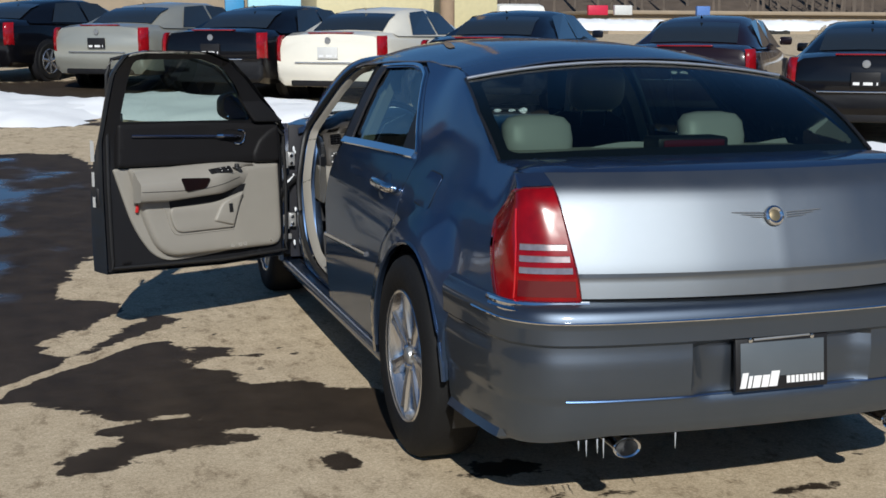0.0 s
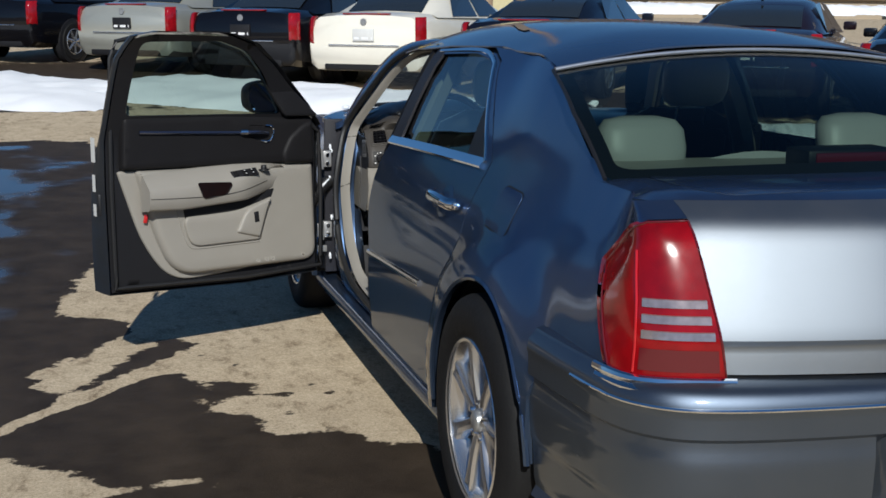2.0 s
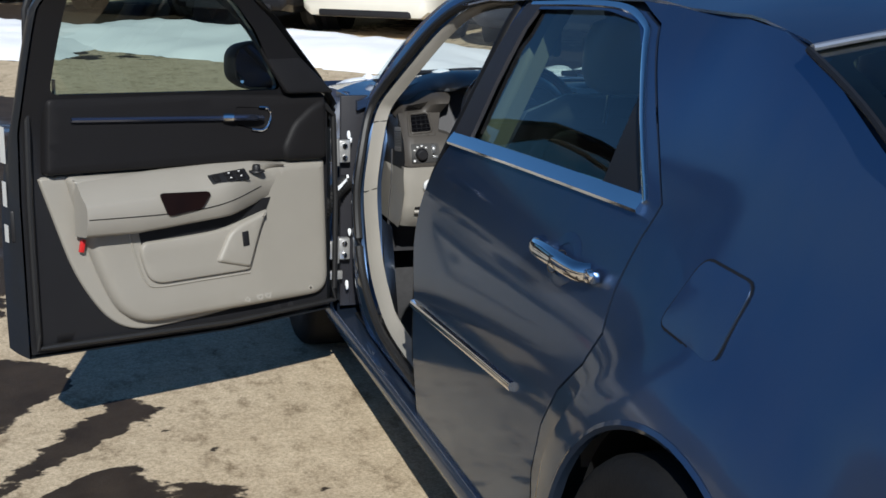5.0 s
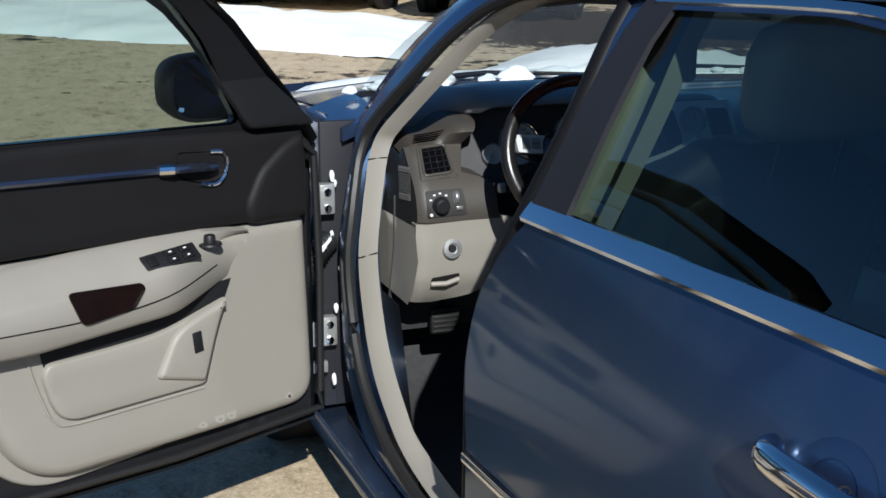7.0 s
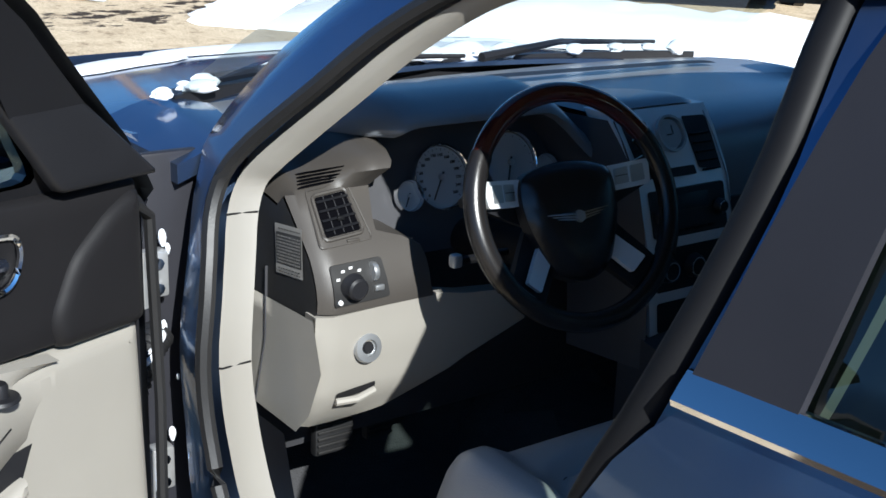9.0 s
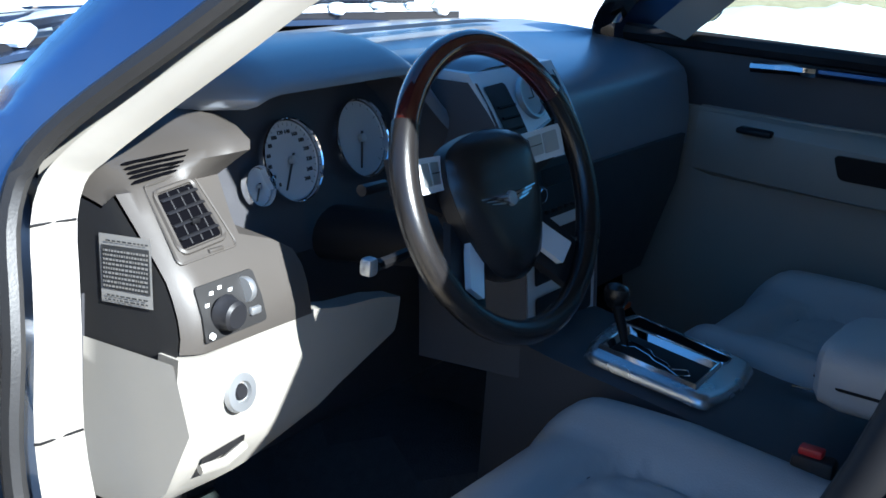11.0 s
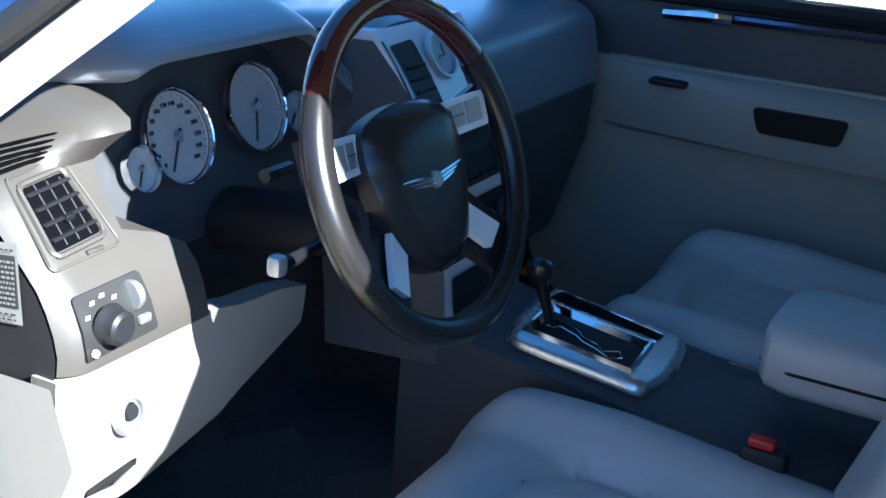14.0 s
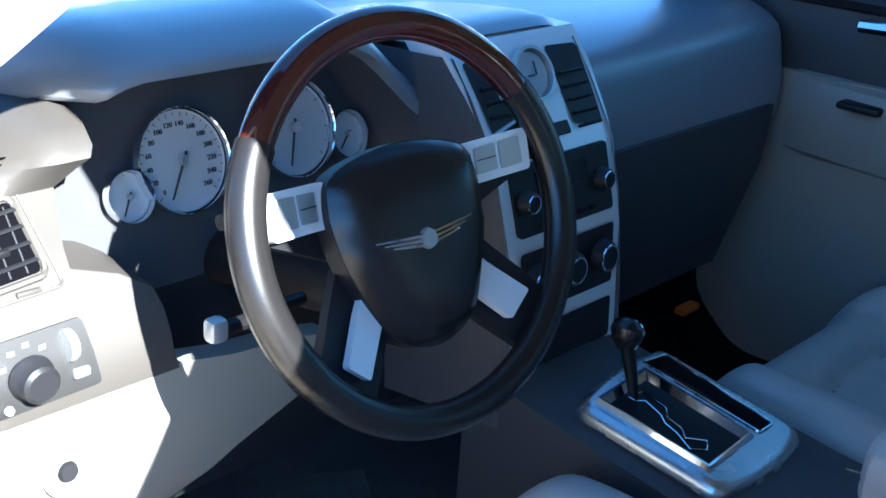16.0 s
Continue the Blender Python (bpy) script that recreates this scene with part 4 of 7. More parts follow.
# B-pillar face behind the seat
for sgn in (-1, 1):
    # Upper points lean forward to cut a streak of sun on the knee panel
    pts = [(1.485, 0.30), (1.495, 0.6), (1.482, 0.85), (1.436, 1.0), (1.400, 1.2), (1.412, 1.375)]
    ln = [[Vector((sgn * -1 * (skin(y + dy, z).x + dx), y + dy, z)) if sgn > 0 else skin(y + dy, z) + Vector((dx, 0, 0)) for y, z in [(p.x, p.y) for p in spline([(*p, 0) for p in pts], 24)]] for dx, dy in ((0.006, -0.05), (0.010, -0.010), (0.05, 0.0), (0.075, 0.0), (0.11, -0.02))]
    part("pillar_jamb", loft(ln[:4], False, False), PAINT, car, "painted centre pillar")
    part("pillar_seal", tube([p + Vector((0, 0.012, 0)) for p in ln[3]], 0.014, 8), RUBBER, car)
    # Extra thick tube, added only to block sun from the knee panel
    part("pillar_seal", tube([a.lerp(b, 0.35) + Vector((0, 0.022, 0)) for a, b in zip(ln[1], ln[2])][2:], 0.0205, 12, up=(1, 0, 0)), VANE, car, "added black tube that keeps sun off the knee panel")
    rows_b = []
    for p in ln[3][4:]:
        w_ = interp(p.z, [0.4, 1.0, 1.375], [0.115, 0.105, 0.085])
        rows_b.append([Vector((p.x - math.copysign(dx, p.x), p.y + dy, p.z)) for dx, dy in ((0.0, 0.0), (0.022, 0.008), (0.045, -0.004), (0.055, -w_ * 0.5), (0.045, -w_), (0.0, -w_ - 0.012))])
    pt = part("pillar_trim", loft(rows_b, False, False), BEIGE, car, "stone-grey centre pillar trim", angle=60)
    belt = [Vector((p.x - math.copysign(0.052, p.x), p.y - 0.045, p.z)) for p in ln[3][10:24]]
    part("seat_belt", tube([p - Vector((math.copysign(0.006, p.x), 0, 0)) for p in belt], 0.022, 8, flat=0.12, up=(1, 0, 0)), BEIGE, pt, "pale seat belt webbing")
    part("belt_anchor", box(belt[-4] - Vector((math.copysign(0.012, belt[-4].x), 0, 0)), (0.022, 0.04, 0.07), None, 0.009), BEIGE, pt)

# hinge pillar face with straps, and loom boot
post = part("hinge_post", panel([(2.46, 0.30), (2.62, 0.30), (2.62, 1.0), (2.55, 1.0), (2.50, 0.9), (2.47, 0.6)], lambda y, z: skin(y, z) + Vector((0.035, 0, 0)), 0.06), JAMB, car, "hinge pillar in paint darkened for shade")
GALV = mat("galvanised", (0.34, 0.34, 0.34), 0.38, 0.45, var=0.25, scale=40)
BOOT_ICE = mat("frost_crust", (0.7, 0.72, 0.75), 0.6, var=0.2, scale=60)
part("hinge_channel", box((-0.80, 2.475, 0.66), (0.10, 0.02, 0.72), None, 0.004), PILLAR_BLACK, car, "dark painted hinge channel")
for z in (0.51, 0.84):
    hg = part("hinge", box((-0.848, 2.438, z), (0.046, 0.03, 0.074), None, 0.005), GALV, car, "bolted steel door hinge")
    part("hinge_leaf", box((-0.893, 2.415, z), (0.05, 0.012, 0.062), Matrix.Identity(4), 0.003), GALV, hg)
    part("hinge_pin", tube([(-0.872, 2.415, z - 0.045), (-0.872, 2.415, z + 0.045)], 0.008, 8), GALV, hg)
    for dz in (-0.02, 0.02):
        part("hinge_bolt", lathe([(0, 0.009), (0.009, 0.008), (0.010, 0)], Matrix.Translation((-0.845, 2.423, z + dz)) @ Euler((radians(90), 0, 0)).to_matrix().to_4x4(), 8), CHROME, hg)
boot_p = spline([(-0.835, 2.45, 0.735), (-0.868, 2.425, 0.715), (-0.905, 2.395, 0.675), (-0.93, 2.385, 0.635)], 30)
part("loom_boot", tube(boot_p, [0.023 + 0.005 * (i % 2) for i in range(30)], 10), RUBBER, car, "ribbed rubber wiring boot")
for q in (0.30, 0.42):
    ring_p = boot_p[int(q * 29)]
    part("boot_ice", tube([ring_p + Vector((0.029 * math.cos(a) * 0.8, -0.029 * abs(math.sin(a)), 0.012 + 0.029 * math.cos(a) * 0.6)) for a in [0.3 + 2.3 * i / 8 for i in range(9)]], [0.002] + [0.0045] * 7 + [0.002], 6), BOOT_ICE, car, "frost on the wiring boot")

# ---- the open front door ----
OPEN = radians(67)
HINGE = Vector((-0.85, 2.45, 0))
ALONG = Vector((-math.sin(OPEN), -math.cos(OPEN), 0))
OUT = Vector((-math.cos(OPEN), math.sin(OPEN), 0))


def door(u, w, z):
    return HINGE + ALONG * u + OUT * w + Vector((0, 0, z))


def w_out(z):
    return interp(z, ZS, XS) - 0.85 + 0.012


DZ = [(1.135, 0.36), (1.14, 0.8), (1.135, 1.05), (1.125, 1.32), (1.09, 1.41), (1.0, 1.428), (0.66, 1.418), (0.52, 1.375), (0.40, 1.29), (0.2, 1.11), (0.09, 0.99), (0.08, 0.7), (0.085, 0.345), (0.5, 0.335)]
WD = rounded([(1.055, 1.09), (1.04, 1.385), (0.70, 1.388), (0.56, 1.345), (0.46, 1.255), (0.325, 1.07)], 0.03, 3)
fdoor = part("front_door", panel(DZ, lambda u, z: door(u, w_out(z) - 0.0, z), 0.05, OUT * -0.02, holes=[WD], edge=0.03), PAINT, car, "open front door with grey trim panel")
DI = [(max(u, 0.125 if z < 1.0 else u + 0.0), z) for u, z in DZ]
bm = panel(DI, lambda u, z: door(u, min(-0.115, w_out(z) - 0.035), z), 0.06, holes=[shrink(WD, 0.0)], gap=0.012, edge=0.03)
part("inner_frame", bm, BLACK, fdoor, "black inner door frame")
edge_rings = [[door(u, w_out(z), z), door(u + 0.002, (w_out(z) + min(-0.115, w_out(z) - 0.035)) / 2, z), door(max(u - 0.006, 0.125 if z < 1.0 else 0.0), min(-0.115, w_out(z) - 0.035), z)] for u, z in dense(DZ, 0.03)]
edge_rings.append(edge_rings[0])
# Body-coloured edge, drawn in the shade-darkened paint
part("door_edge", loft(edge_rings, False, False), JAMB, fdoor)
lower_edge = [[door(u, w_out(z) - 0.01, z - 0.002), door(u, -0.115, z + 0.0), door(u, -0.12, z + 0.045)] for u, z in [(1.125, 0.36), (1.0, 0.352), (0.5, 0.342), (0.07, 0.345)]]
seal = [door(u, -0.125, z) for u, z in dense(shrink(DZ, 0.03), 0.04)]
part("door_seal", tube(seal, 0.009, 8, closed=True), RUBBER, fdoor)
part("window_pane", panel(shrink(WD, -0.008), lambda u, z: door(u, w_out(z) - 0.02, z), 0.1), SIDE_GLASS, fdoor, "raised side window glass").visible_shadow = False

WP = -0.165          # the trim panel's face


def swell(poly, w0, w1, r=0.03):
    return lambda u, z: door(u, w0 + (w1 - w0) * fillet(edge_dist((u, z), poly), r), z)


def proud(w0, w1):
    return lambda u, z, h: door(u, w0 + (w1 - w0) * h, z)


UPPER = rounded([(1.075, 0.872), (1.065, 1.085), (0.62, 1.075), (0.30, 1.055), (0.168, 1.055), (0.163, 0.848), (0.345, 0.855)], 0.012, 3)
part("upper_trim", pad(UPPER, proud(-0.123, -0.158), 0.012), DARKGREY, fdoor, "charcoal upper door trim", angle=50)
BOLSTER = rounded([(0.325, 0.852), (0.335, 0.895), (0.295, 0.97), (0.23, 1.02), (0.172, 1.045), (0.168, 0.848)], 0.02, 4)
part("trim_bolster", pad(BOLSTER, proud(-0.150, -0.170), 0.022), DARKGREY, fdoor, angle=50)
SAIL = [(0.325, 1.06), (0.46, 1.25), (0.545, 1.34), (0.52, 1.365), (0.40, 1.28), (0.2, 1.10), (0.15, 1.055)]
part("mirror_sail", pad(rounded(SAIL, 0.012), proud(-0.17, -0.185), 0.008), BLACK, fdoor, "black triangular mirror cover")
LOWER = rounded([(1.012, 0.866), (0.345, 0.851), (0.163, 0.845), (0.146, 0.408), (0.855, 0.412), (0.945, 0.61)], [0.01, 0.02, 0.012, 0.07, 0.11, 0.15], 8)
lower_trim = part("lower_trim", pad(LOWER, lambda u, z, h: door(u, -0.130 + (WP + 0.02 * max(0.0, (0.42 - u) / 0.28) + 0.130) * h, z), 0.028), BEIGE, fdoor, "stone-grey lower trim with scuffs", angle=50)
BORDER = rounded([(1.085, 0.866), (0.95, 0.866), (0.86, 0.5), (0.60, 0.45), (0.27, 0.425), (0.60, 0.394), (0.86, 0.386), (0.985, 0.56)], [0.006, 0.01, 0.1, 0.1, 0.01, 0.1, 0.14, 0.16], 8)
part("trim_border", pad(BORDER, proud(-0.116, -0.127), 0.008), BEIGE, fdoor, "stone-grey edge of the trim", angle=50)


def shelf_w(u, z):
    """The arm rest's swelling out of the panel."""
    t = max(0.0, min(1.0, (u - 0.335) / 0.25))
    t = t * t * (3 - 2 * t)
    return WP + 0.006 - 0.073 * t


def arm_ring(u):
    t = max(0.0, min(1.0, (u - 0.33) / 0.2))
    zt = interp(u, [0.33, 0.43, 0.65, 0.83, 1.05], [0.846, 0.840, 0.818, 0.812, 0.806])
    zb = interp(u, [0.22, 0.354, 0.543, 0.843, 1.0], [0.783, 0.75, 0.718, 0.702, 0.708])
    w = shelf_w(u, 0)
    zk = interp(u, [0.33, 0.44, 0.57, 0.77, 1.0], [0.845, 0.861, 0.864, 0.858, 0.848])
    return [door(u, WP + 0.02, zk + 0.004), door(u, WP - 0.004, zk), door(u, WP + (w - WP) * 0.5, zk * 0.35 + (zt - 0.006) * 0.65), door(u, w + 0.008, zt - 0.008), door(u, w, zt - 0.02),
            door(u, w, (zt + zb) / 2), door(u, w + 0.004, zb + 0.01), door(u, w + 0.015, zb), door(u, WP + 0.02, zb - 0.01)]


arm = part("arm_rest", loft([arm_ring(0.33 + 0.665 * i / 60) for i in range(61)], True, True), BEIGE, fdoor, "padded grey arm rest with pull cup", angle=55)
part("arm_seam", tube([door(p.x, shelf_w(p.x, 0) - 0.0005, p.y) for p in spline([(0.99, 0.758, 0), (0.765, 0.750, 0), (0.616, 0.755, 0), (0.42, 0.788, 0)], 24)], 0.0014, 5), DARKGREY, fdoor)
CUP = rounded([(0.785, 0.812), (0.757, 0.742), (0.648, 0.755), (0.622, 0.792), (0.63, 0.803)], 0.014, 3)
part("pull_cup", panel(CUP, lambda u, z: door(u, shelf_w(u, z) - 0.0025, z), 0.03, OUT * -0.004), DARKWOOD, arm, "dark tortoiseshell pull cup")
SWU = (ALONG * 0.985 + Vector((0, 0, -0.085))).normalized()
SWN = SWU.cross((OUT * -0.75 + Vector((0, 0, -0.62)))).normalized()
SWN = SWN if SWN.z > 0 else -SWN
SWB = Matrix((SWU, SWN.cross(SWU), SWN)).transposed().to_4x4()
SWB.translation = door(0.545, -0.204, 0.8305)
sw = part("switch_plate", box((0, 0, 0.001), (0.125, 0.040, 0.007), SWB, 0.003), BLACK, arm, "black window switch plate")
for i in range(2):
    for j in range(2):
        part("switch", box((-0.036 + 0.034 * i, -0.009 + 0.018 * j, 0.006), (0.026, 0.013, 0.005), SWB, 0.0015), DARKGREY, sw)
        part("switch_print", box((-0.036 + 0.034 * i, -0.009 + 0.018 * j, 0.0087), (0.006, 0.003, 0.0006), SWB), WHITE_INK, sw)
part("lock_switch", box((0.042, 0.0, 0.006), (0.02, 0.024, 0.005), SWB, 0.0015), DARKGREY, sw)
part("mirror_knob", lathe([(0.026, 0), (0.024, 0.004), (0.013, 0.005), (0.012, 0.018), (0.010, 0.021), (0.0, 0.021)], Matrix.Translation(door(0.440, -0.186, 0.836)) @ Euler((0, 0, 0)).to_matrix().to_4x4(), 20), BLACK, arm, "round mirror adjuster knob")
POCKET = [(0.808, 0.662), (0.68, 0.664), (0.555, 0.669), (0.40, 0.714), (0.42, 0.66), (0.455, 0.533), (0.62, 0.533), (0.755, 0.533), (0.786, 0.545), (0.802, 0.576), (0.818, 0.637)]
part("map_pocket", pad(rounded(POCKET, [0.012, 0.01, 0.05, 0.004, 0.05, 0.012, 0.03, 0.03, 0.02, 0.02, 0.02], 3), proud(WP, WP - 0.014), 0.007, edge=0.012), BEIGE, lower_trim, "grey map pocket", angle=50)
part("pocket_slot", panel([(0.822, 0.715), (0.81, 0.655), (0.555, 0.66), (0.40, 0.705), (0.38, 0.75)], lambda u, z: door(u, WP - 0.0025, z), 0.04), BLACK, lower_trim, "dark pocket opening")
part("pocket_line", tube([door(p.x, WP - 0.001, p.y) for p in spline([(0.845, 0.695, 0), (0.832, 0.637, 0), (0.812, 0.572, 0), (0.796, 0.540, 0), (0.76, 0.524, 0), (0.62, 0.523, 0), (0.455, 0.523, 0)], 40)], 0.003, 6), BEIGE, lower_trim)
part("pocket_handle", pad(rounded([(0.579, 0.575), (0.535, 0.66), (0.50, 0.682), (0.40, 0.716), (0.425, 0.66), (0.462, 0.543)], [0.01, 0.03, 0.02, 0.003, 0.03, 0.01], 4), proud(WP - 0.010, WP - 0.026), 0.012, edge=0.01), BEIGE, lower_trim, angle=50)
part("door_badge", box((0, 0, 0), (0.022, 0.004, 0.045), Matrix.Translation(door(0.483, WP - 0.028, 0.637)) @ Euler((0, radians(6), math.atan2(ALONG.y, ALONG.x))).to_matrix().to_4x4(), 0.002), BLACK, lower_trim, "small dark speaker badge")
part("courtesy_reflector", box((0, 0, 0), (0.014, 0.01, 0.036), Matrix.Translation(door(0.975, -0.142, 0.668)) @ Euler((0, radians(-12), math.atan2(ALONG.y, ALONG.x))).to_matrix().to_4x4(), 0.002), RED_PLASTIC, fdoor, "red door reflector")
part("grab_strip", tube([door(u, -0.163, 0.999 + (u - 0.529) * 0.05) for u in [0.53 + 0.47 * i / 14 for i in range(15)]], 0.009, 8, flat=0.9), mat("dark_chrome", (0.13, 0.15, 0.22), 0.15, 0.9), fdoor, "dark glossy trim strip")
CUPL = rounded([(0.492, 1.030), (0.378, 1.020), (0.372, 0.985), (0.392, 0.957), (0.420, 0.955), (0.49, 0.976)], [0.012, 0.016, 0.02, 0.016, 0.01, 0.012], 4)
part("lever_cup", panel(CUPL, lambda u, z: door(u, -0.1605 + 0.010 * fillet(edge_dist((u, z), CUPL), 0.02), z), 0.012), VOID, fdoor, "dark release lever recess")
part("lever_bezel", tube([door(p.x, -0.163, p.y) for p in spline([(0.415, 1.024, 0), (0.384, 1.019, 0), (0.374, 0.998, 0), (0.384, 0.968, 0), (0.405, 0.955, 0), (0.44, 0.960, 0)], 24)], 0.0042, 6), CHROME, fdoor, "chrome recess rim")
LEV = [door(0.535, -0.166, 1.001), door(0.50, -0.178, 1.000), door(0.45, -0.182, 0.998), door(0.41, -0.174, 0.993)]
part("inner_lever", tube(spline(LEV, 14), [0.010] * 4 + [0.011] * 7 + [0.009] * 3, 10, flat=0.95), bpy.data.materials["dark_chrome"], fdoor, "dark release lever with chrome root")
part("lever_root", tube([door(0.538, -0.167, 1.001), door(0.51, -0.178, 1.0005)], [0.0125, 0.0125], 10), CHROME, fdoor)
part("tweeter_switch", box(door(0.235, -0.158, 1.072), (0.028, 0.01, 0.012), None, 0.003), CHROME, fdoor)
part("lock_knob", tube([door(1.03, -0.13, 1.08), door(1.03, -0.13, 1.13)], 0.005, 8), SATIN, fdoor)
part("latch", box(door(1.125, -0.06, 0.73), (0.03, 0.045, 0.09), None, 0.006), BLACK, fdoor)
lab = part("door_label", panel([(0.0, 0.90), (0.04, 0.90), (0.04, 1.0), (0.0, 1.0)], lambda a, z: door(1.143, -0.055 + a, z), 0.05), PAPER, fdoor, "white certification label")
part("door_label", panel([(0.0, 0.78), (0.03, 0.78), (0.03, 0.85), (0.0, 0.85)], lambda a, z: door(1.144, -0.05 + a, z), 0.05), PAPER, fdoor)
part("door_label", panel([(0.0, 0.68), (0.03, 0.68), (0.03, 0.73), (0.0, 0.73)], lambda a, z: door(1.144, -0.05 + a, z), 0.05), PAPER, fdoor)
part("check_strap", box((-0.90, 2.43, 0.42), (0.10, 0.016, 0.03), None, 0.004), GALV, fdoor)

# door mirror
mc = door(0.315, 0.02, 1.135)
rot = Euler((0, 0, math.atan2(ALONG.y, ALONG.x))).to_matrix().to_4x4()
rings = []
for k, (d, s) in enumerate(((-0.055, 0.90), (-0.058, 0.97), (-0.05, 1.0), (-0.02, 0.99), (0.02, 0.9), (0.05, 0.68), (0.065, 0.3), (0.067, 0.02))):
    ring = []
    for i in range(28):
        a = 2 * math.pi * i / 28
        c, s2 = math.cos(a), math.sin(a)
        ring.append(Matrix.Translation(mc) @ rot @ Vector((0.112 * s * math.copysign(abs(c) ** 0.62, c), -d, 0.075 * s * math.copysign(abs(s2) ** 0.7, s2))))
    rings.append(ring)
wing_mirror = part("door_mirror", loft(rings, True, False), BLACK, fdoor, "black-backed door mirror")
part("mirror_arm", tube([door(0.20, -0.09, 1.075), door(0.24, -0.03, 1.085), door(0.28, 0.02, 1.10)], [0.04, 0.035, 0.035], 10, flat=0.7), BLACK, fdoor)
ring = [Matrix.Translation(mc) @ rot @ Vector((0.100 * math.copysign(abs(math.cos(a)) ** 0.62, math.cos(a)), 0.052, 0.066 * math.copysign(abs(math.sin(a)) ** 0.7, math.sin(a)))) for a in [2 * math.pi * i / 28 for i in range(28)]]
bm = bmesh.new()
bm.faces.new([bm.verts.new(p) for p in ring])
part("mirror_glass", bm, MIRROR, fdoor, "mirror glass")


# ---- cabin ----
part("cabin_floor", panel([(-0.76, 0.3), (0.76, 0.3), (0.76, 2.75), (-0.76, 2.75)], lambda x, y: Vector((x, y, 0.30 + 0.17 * max(0, 1 - (x / 0.17) ** 4) ** 0.5 * (0.6 if y < 2 else 1) + 0.5 * max(0, (y - 2.45) / 0.3) ** 1.5)), 0.09), CARPET, car, "black carpet")
for sgn in (-1, 1):
    part("kick_panel", panel([(2.14, 0.34), (2.62, 0.34), (2.62, 0.62), (2.24, 0.62)], lambda y, z: Vector((sgn * 0.728, y, z)), 0.1), DARKGREY, car)
part("firewall", box((0, 2.80, 0.65), (1.5, 0.03, 0.7)), BLACK, car)

# dashboard
DASH_ROWS = [[Vector((x, y + interp(abs(x), [0, 0.5, 0.71], [0.03, 0.0, -0.08]) * (1 if y > 2.5 else 0) + (0.12 * fillet(max(0.0, -0.525 - x), 0.07) if y < 2.44 else 0), z)) for y, z in
                              ((2.82, 1.020 + 0.012 * r), (2.70, 1.030 + 0.014 * r), (2.60, 1.034 + 0.012 * r + 0.014 * h), (2.52, 1.036 + 0.008 * r + 0.032 * h), (2.45, 1.035 + 0.045 * h), (2.39, 1.033 + 0.0525 * h), (2.34, 1.028 + 0.056 * h), (2.30, 1.020 + 0.056 * h), (2.27, 1.008 + 0.056 * h), (2.253, 0.995 + 0.057 * h), (2.246 + 0.004 * h, 0.982 + 0.060 * h), (2.242 + 0.02 * h, 0.965 + 0.068 * h), (2.236 + 0.05 * h, 0.94 + 0.082 * h), (2.23 + 0.08 * h, 0.90 + 0.10 * h), (2.23 + 0.10 * h, 0.85 + 0.12 * h))]
                             for x in [-0.70 + 1.40 * i / 70 for i in range(71)]
                             for k in [max(0.0, min(1.0, (0.33 - abs(x + 0.365)) / 0.22 if x < -0.365 else (0.275 - x - 0.365) / 0.14))] for h in [k * k * (3 - 2 * k) * 1.45] for r in [max(0.0, x / 0.7)]]
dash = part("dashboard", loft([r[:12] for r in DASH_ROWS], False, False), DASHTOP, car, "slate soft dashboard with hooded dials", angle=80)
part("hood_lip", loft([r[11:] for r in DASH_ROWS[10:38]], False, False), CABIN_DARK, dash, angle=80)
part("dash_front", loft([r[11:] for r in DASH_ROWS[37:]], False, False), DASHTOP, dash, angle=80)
part("defroster", panel(rounded([(-0.55, 2.60), (0.55, 2.60), (0.55, 2.64), (-0.55, 2.64)], 0.015), lambda x, y: Vector((x, y + interp(abs(x), [0, 0.5, 0.71], [0.03, 0.0, -0.08]), 1.052)), 0.06), BLACK, dash)
part("speaker_grille", lathe([(0, 0.002), (0.06, 0.002), (0.063, 0)], Matrix.Translation((-0.30, 2.46, 1.062)) @ Euler((radians(-8), 0, 0)).to_matrix().to_4x4(), 28), BLACK, dash)


END_Z = [0.60, 0.63, 0.685, 0.763, 0.81, 0.826, 0.845, 0.865, 0.885, 0.903, 0.918, 0.930, 0.945, 0.963, 0.985, 1.0]
END_Y = [2.27, 2.225, 2.19, 2.175, 2.172, 2.170, 2.168, 2.172, 2.180, 2.190, 2.203, 2.214, 2.228, 2.245, 2.266, 2.284]


def face_y(x, z):
    """The driver's side of the dash, seen from the seat."""
    return interp(z, END_Z, END_Y) + 0.016 * max(0.0, (-x - 0.683) / 0.02) ** 2


def face(x, z, d=0.0):
    return Vector((x, face_y(x, z) - d, z - d * 0.4))


# dark cluster recess with four dials
part("instrument_surround", panel(rounded([(-0.56, 0.86), (-0.12, 0.86), (-0.11, 1.0), (-0.16, 1.065), (-0.34, 1.085), (-0.50, 1.065), (-0.57, 0.98)], 0.04), lambda x, z: Vector((x, 2.303 + 0.35 * (z - 0.97), z)), 0.06), CABIN_DARK, dash, "black instrument surround")
GA = Euler((radians(82), 0, 0)).to_matrix().to_4x4()


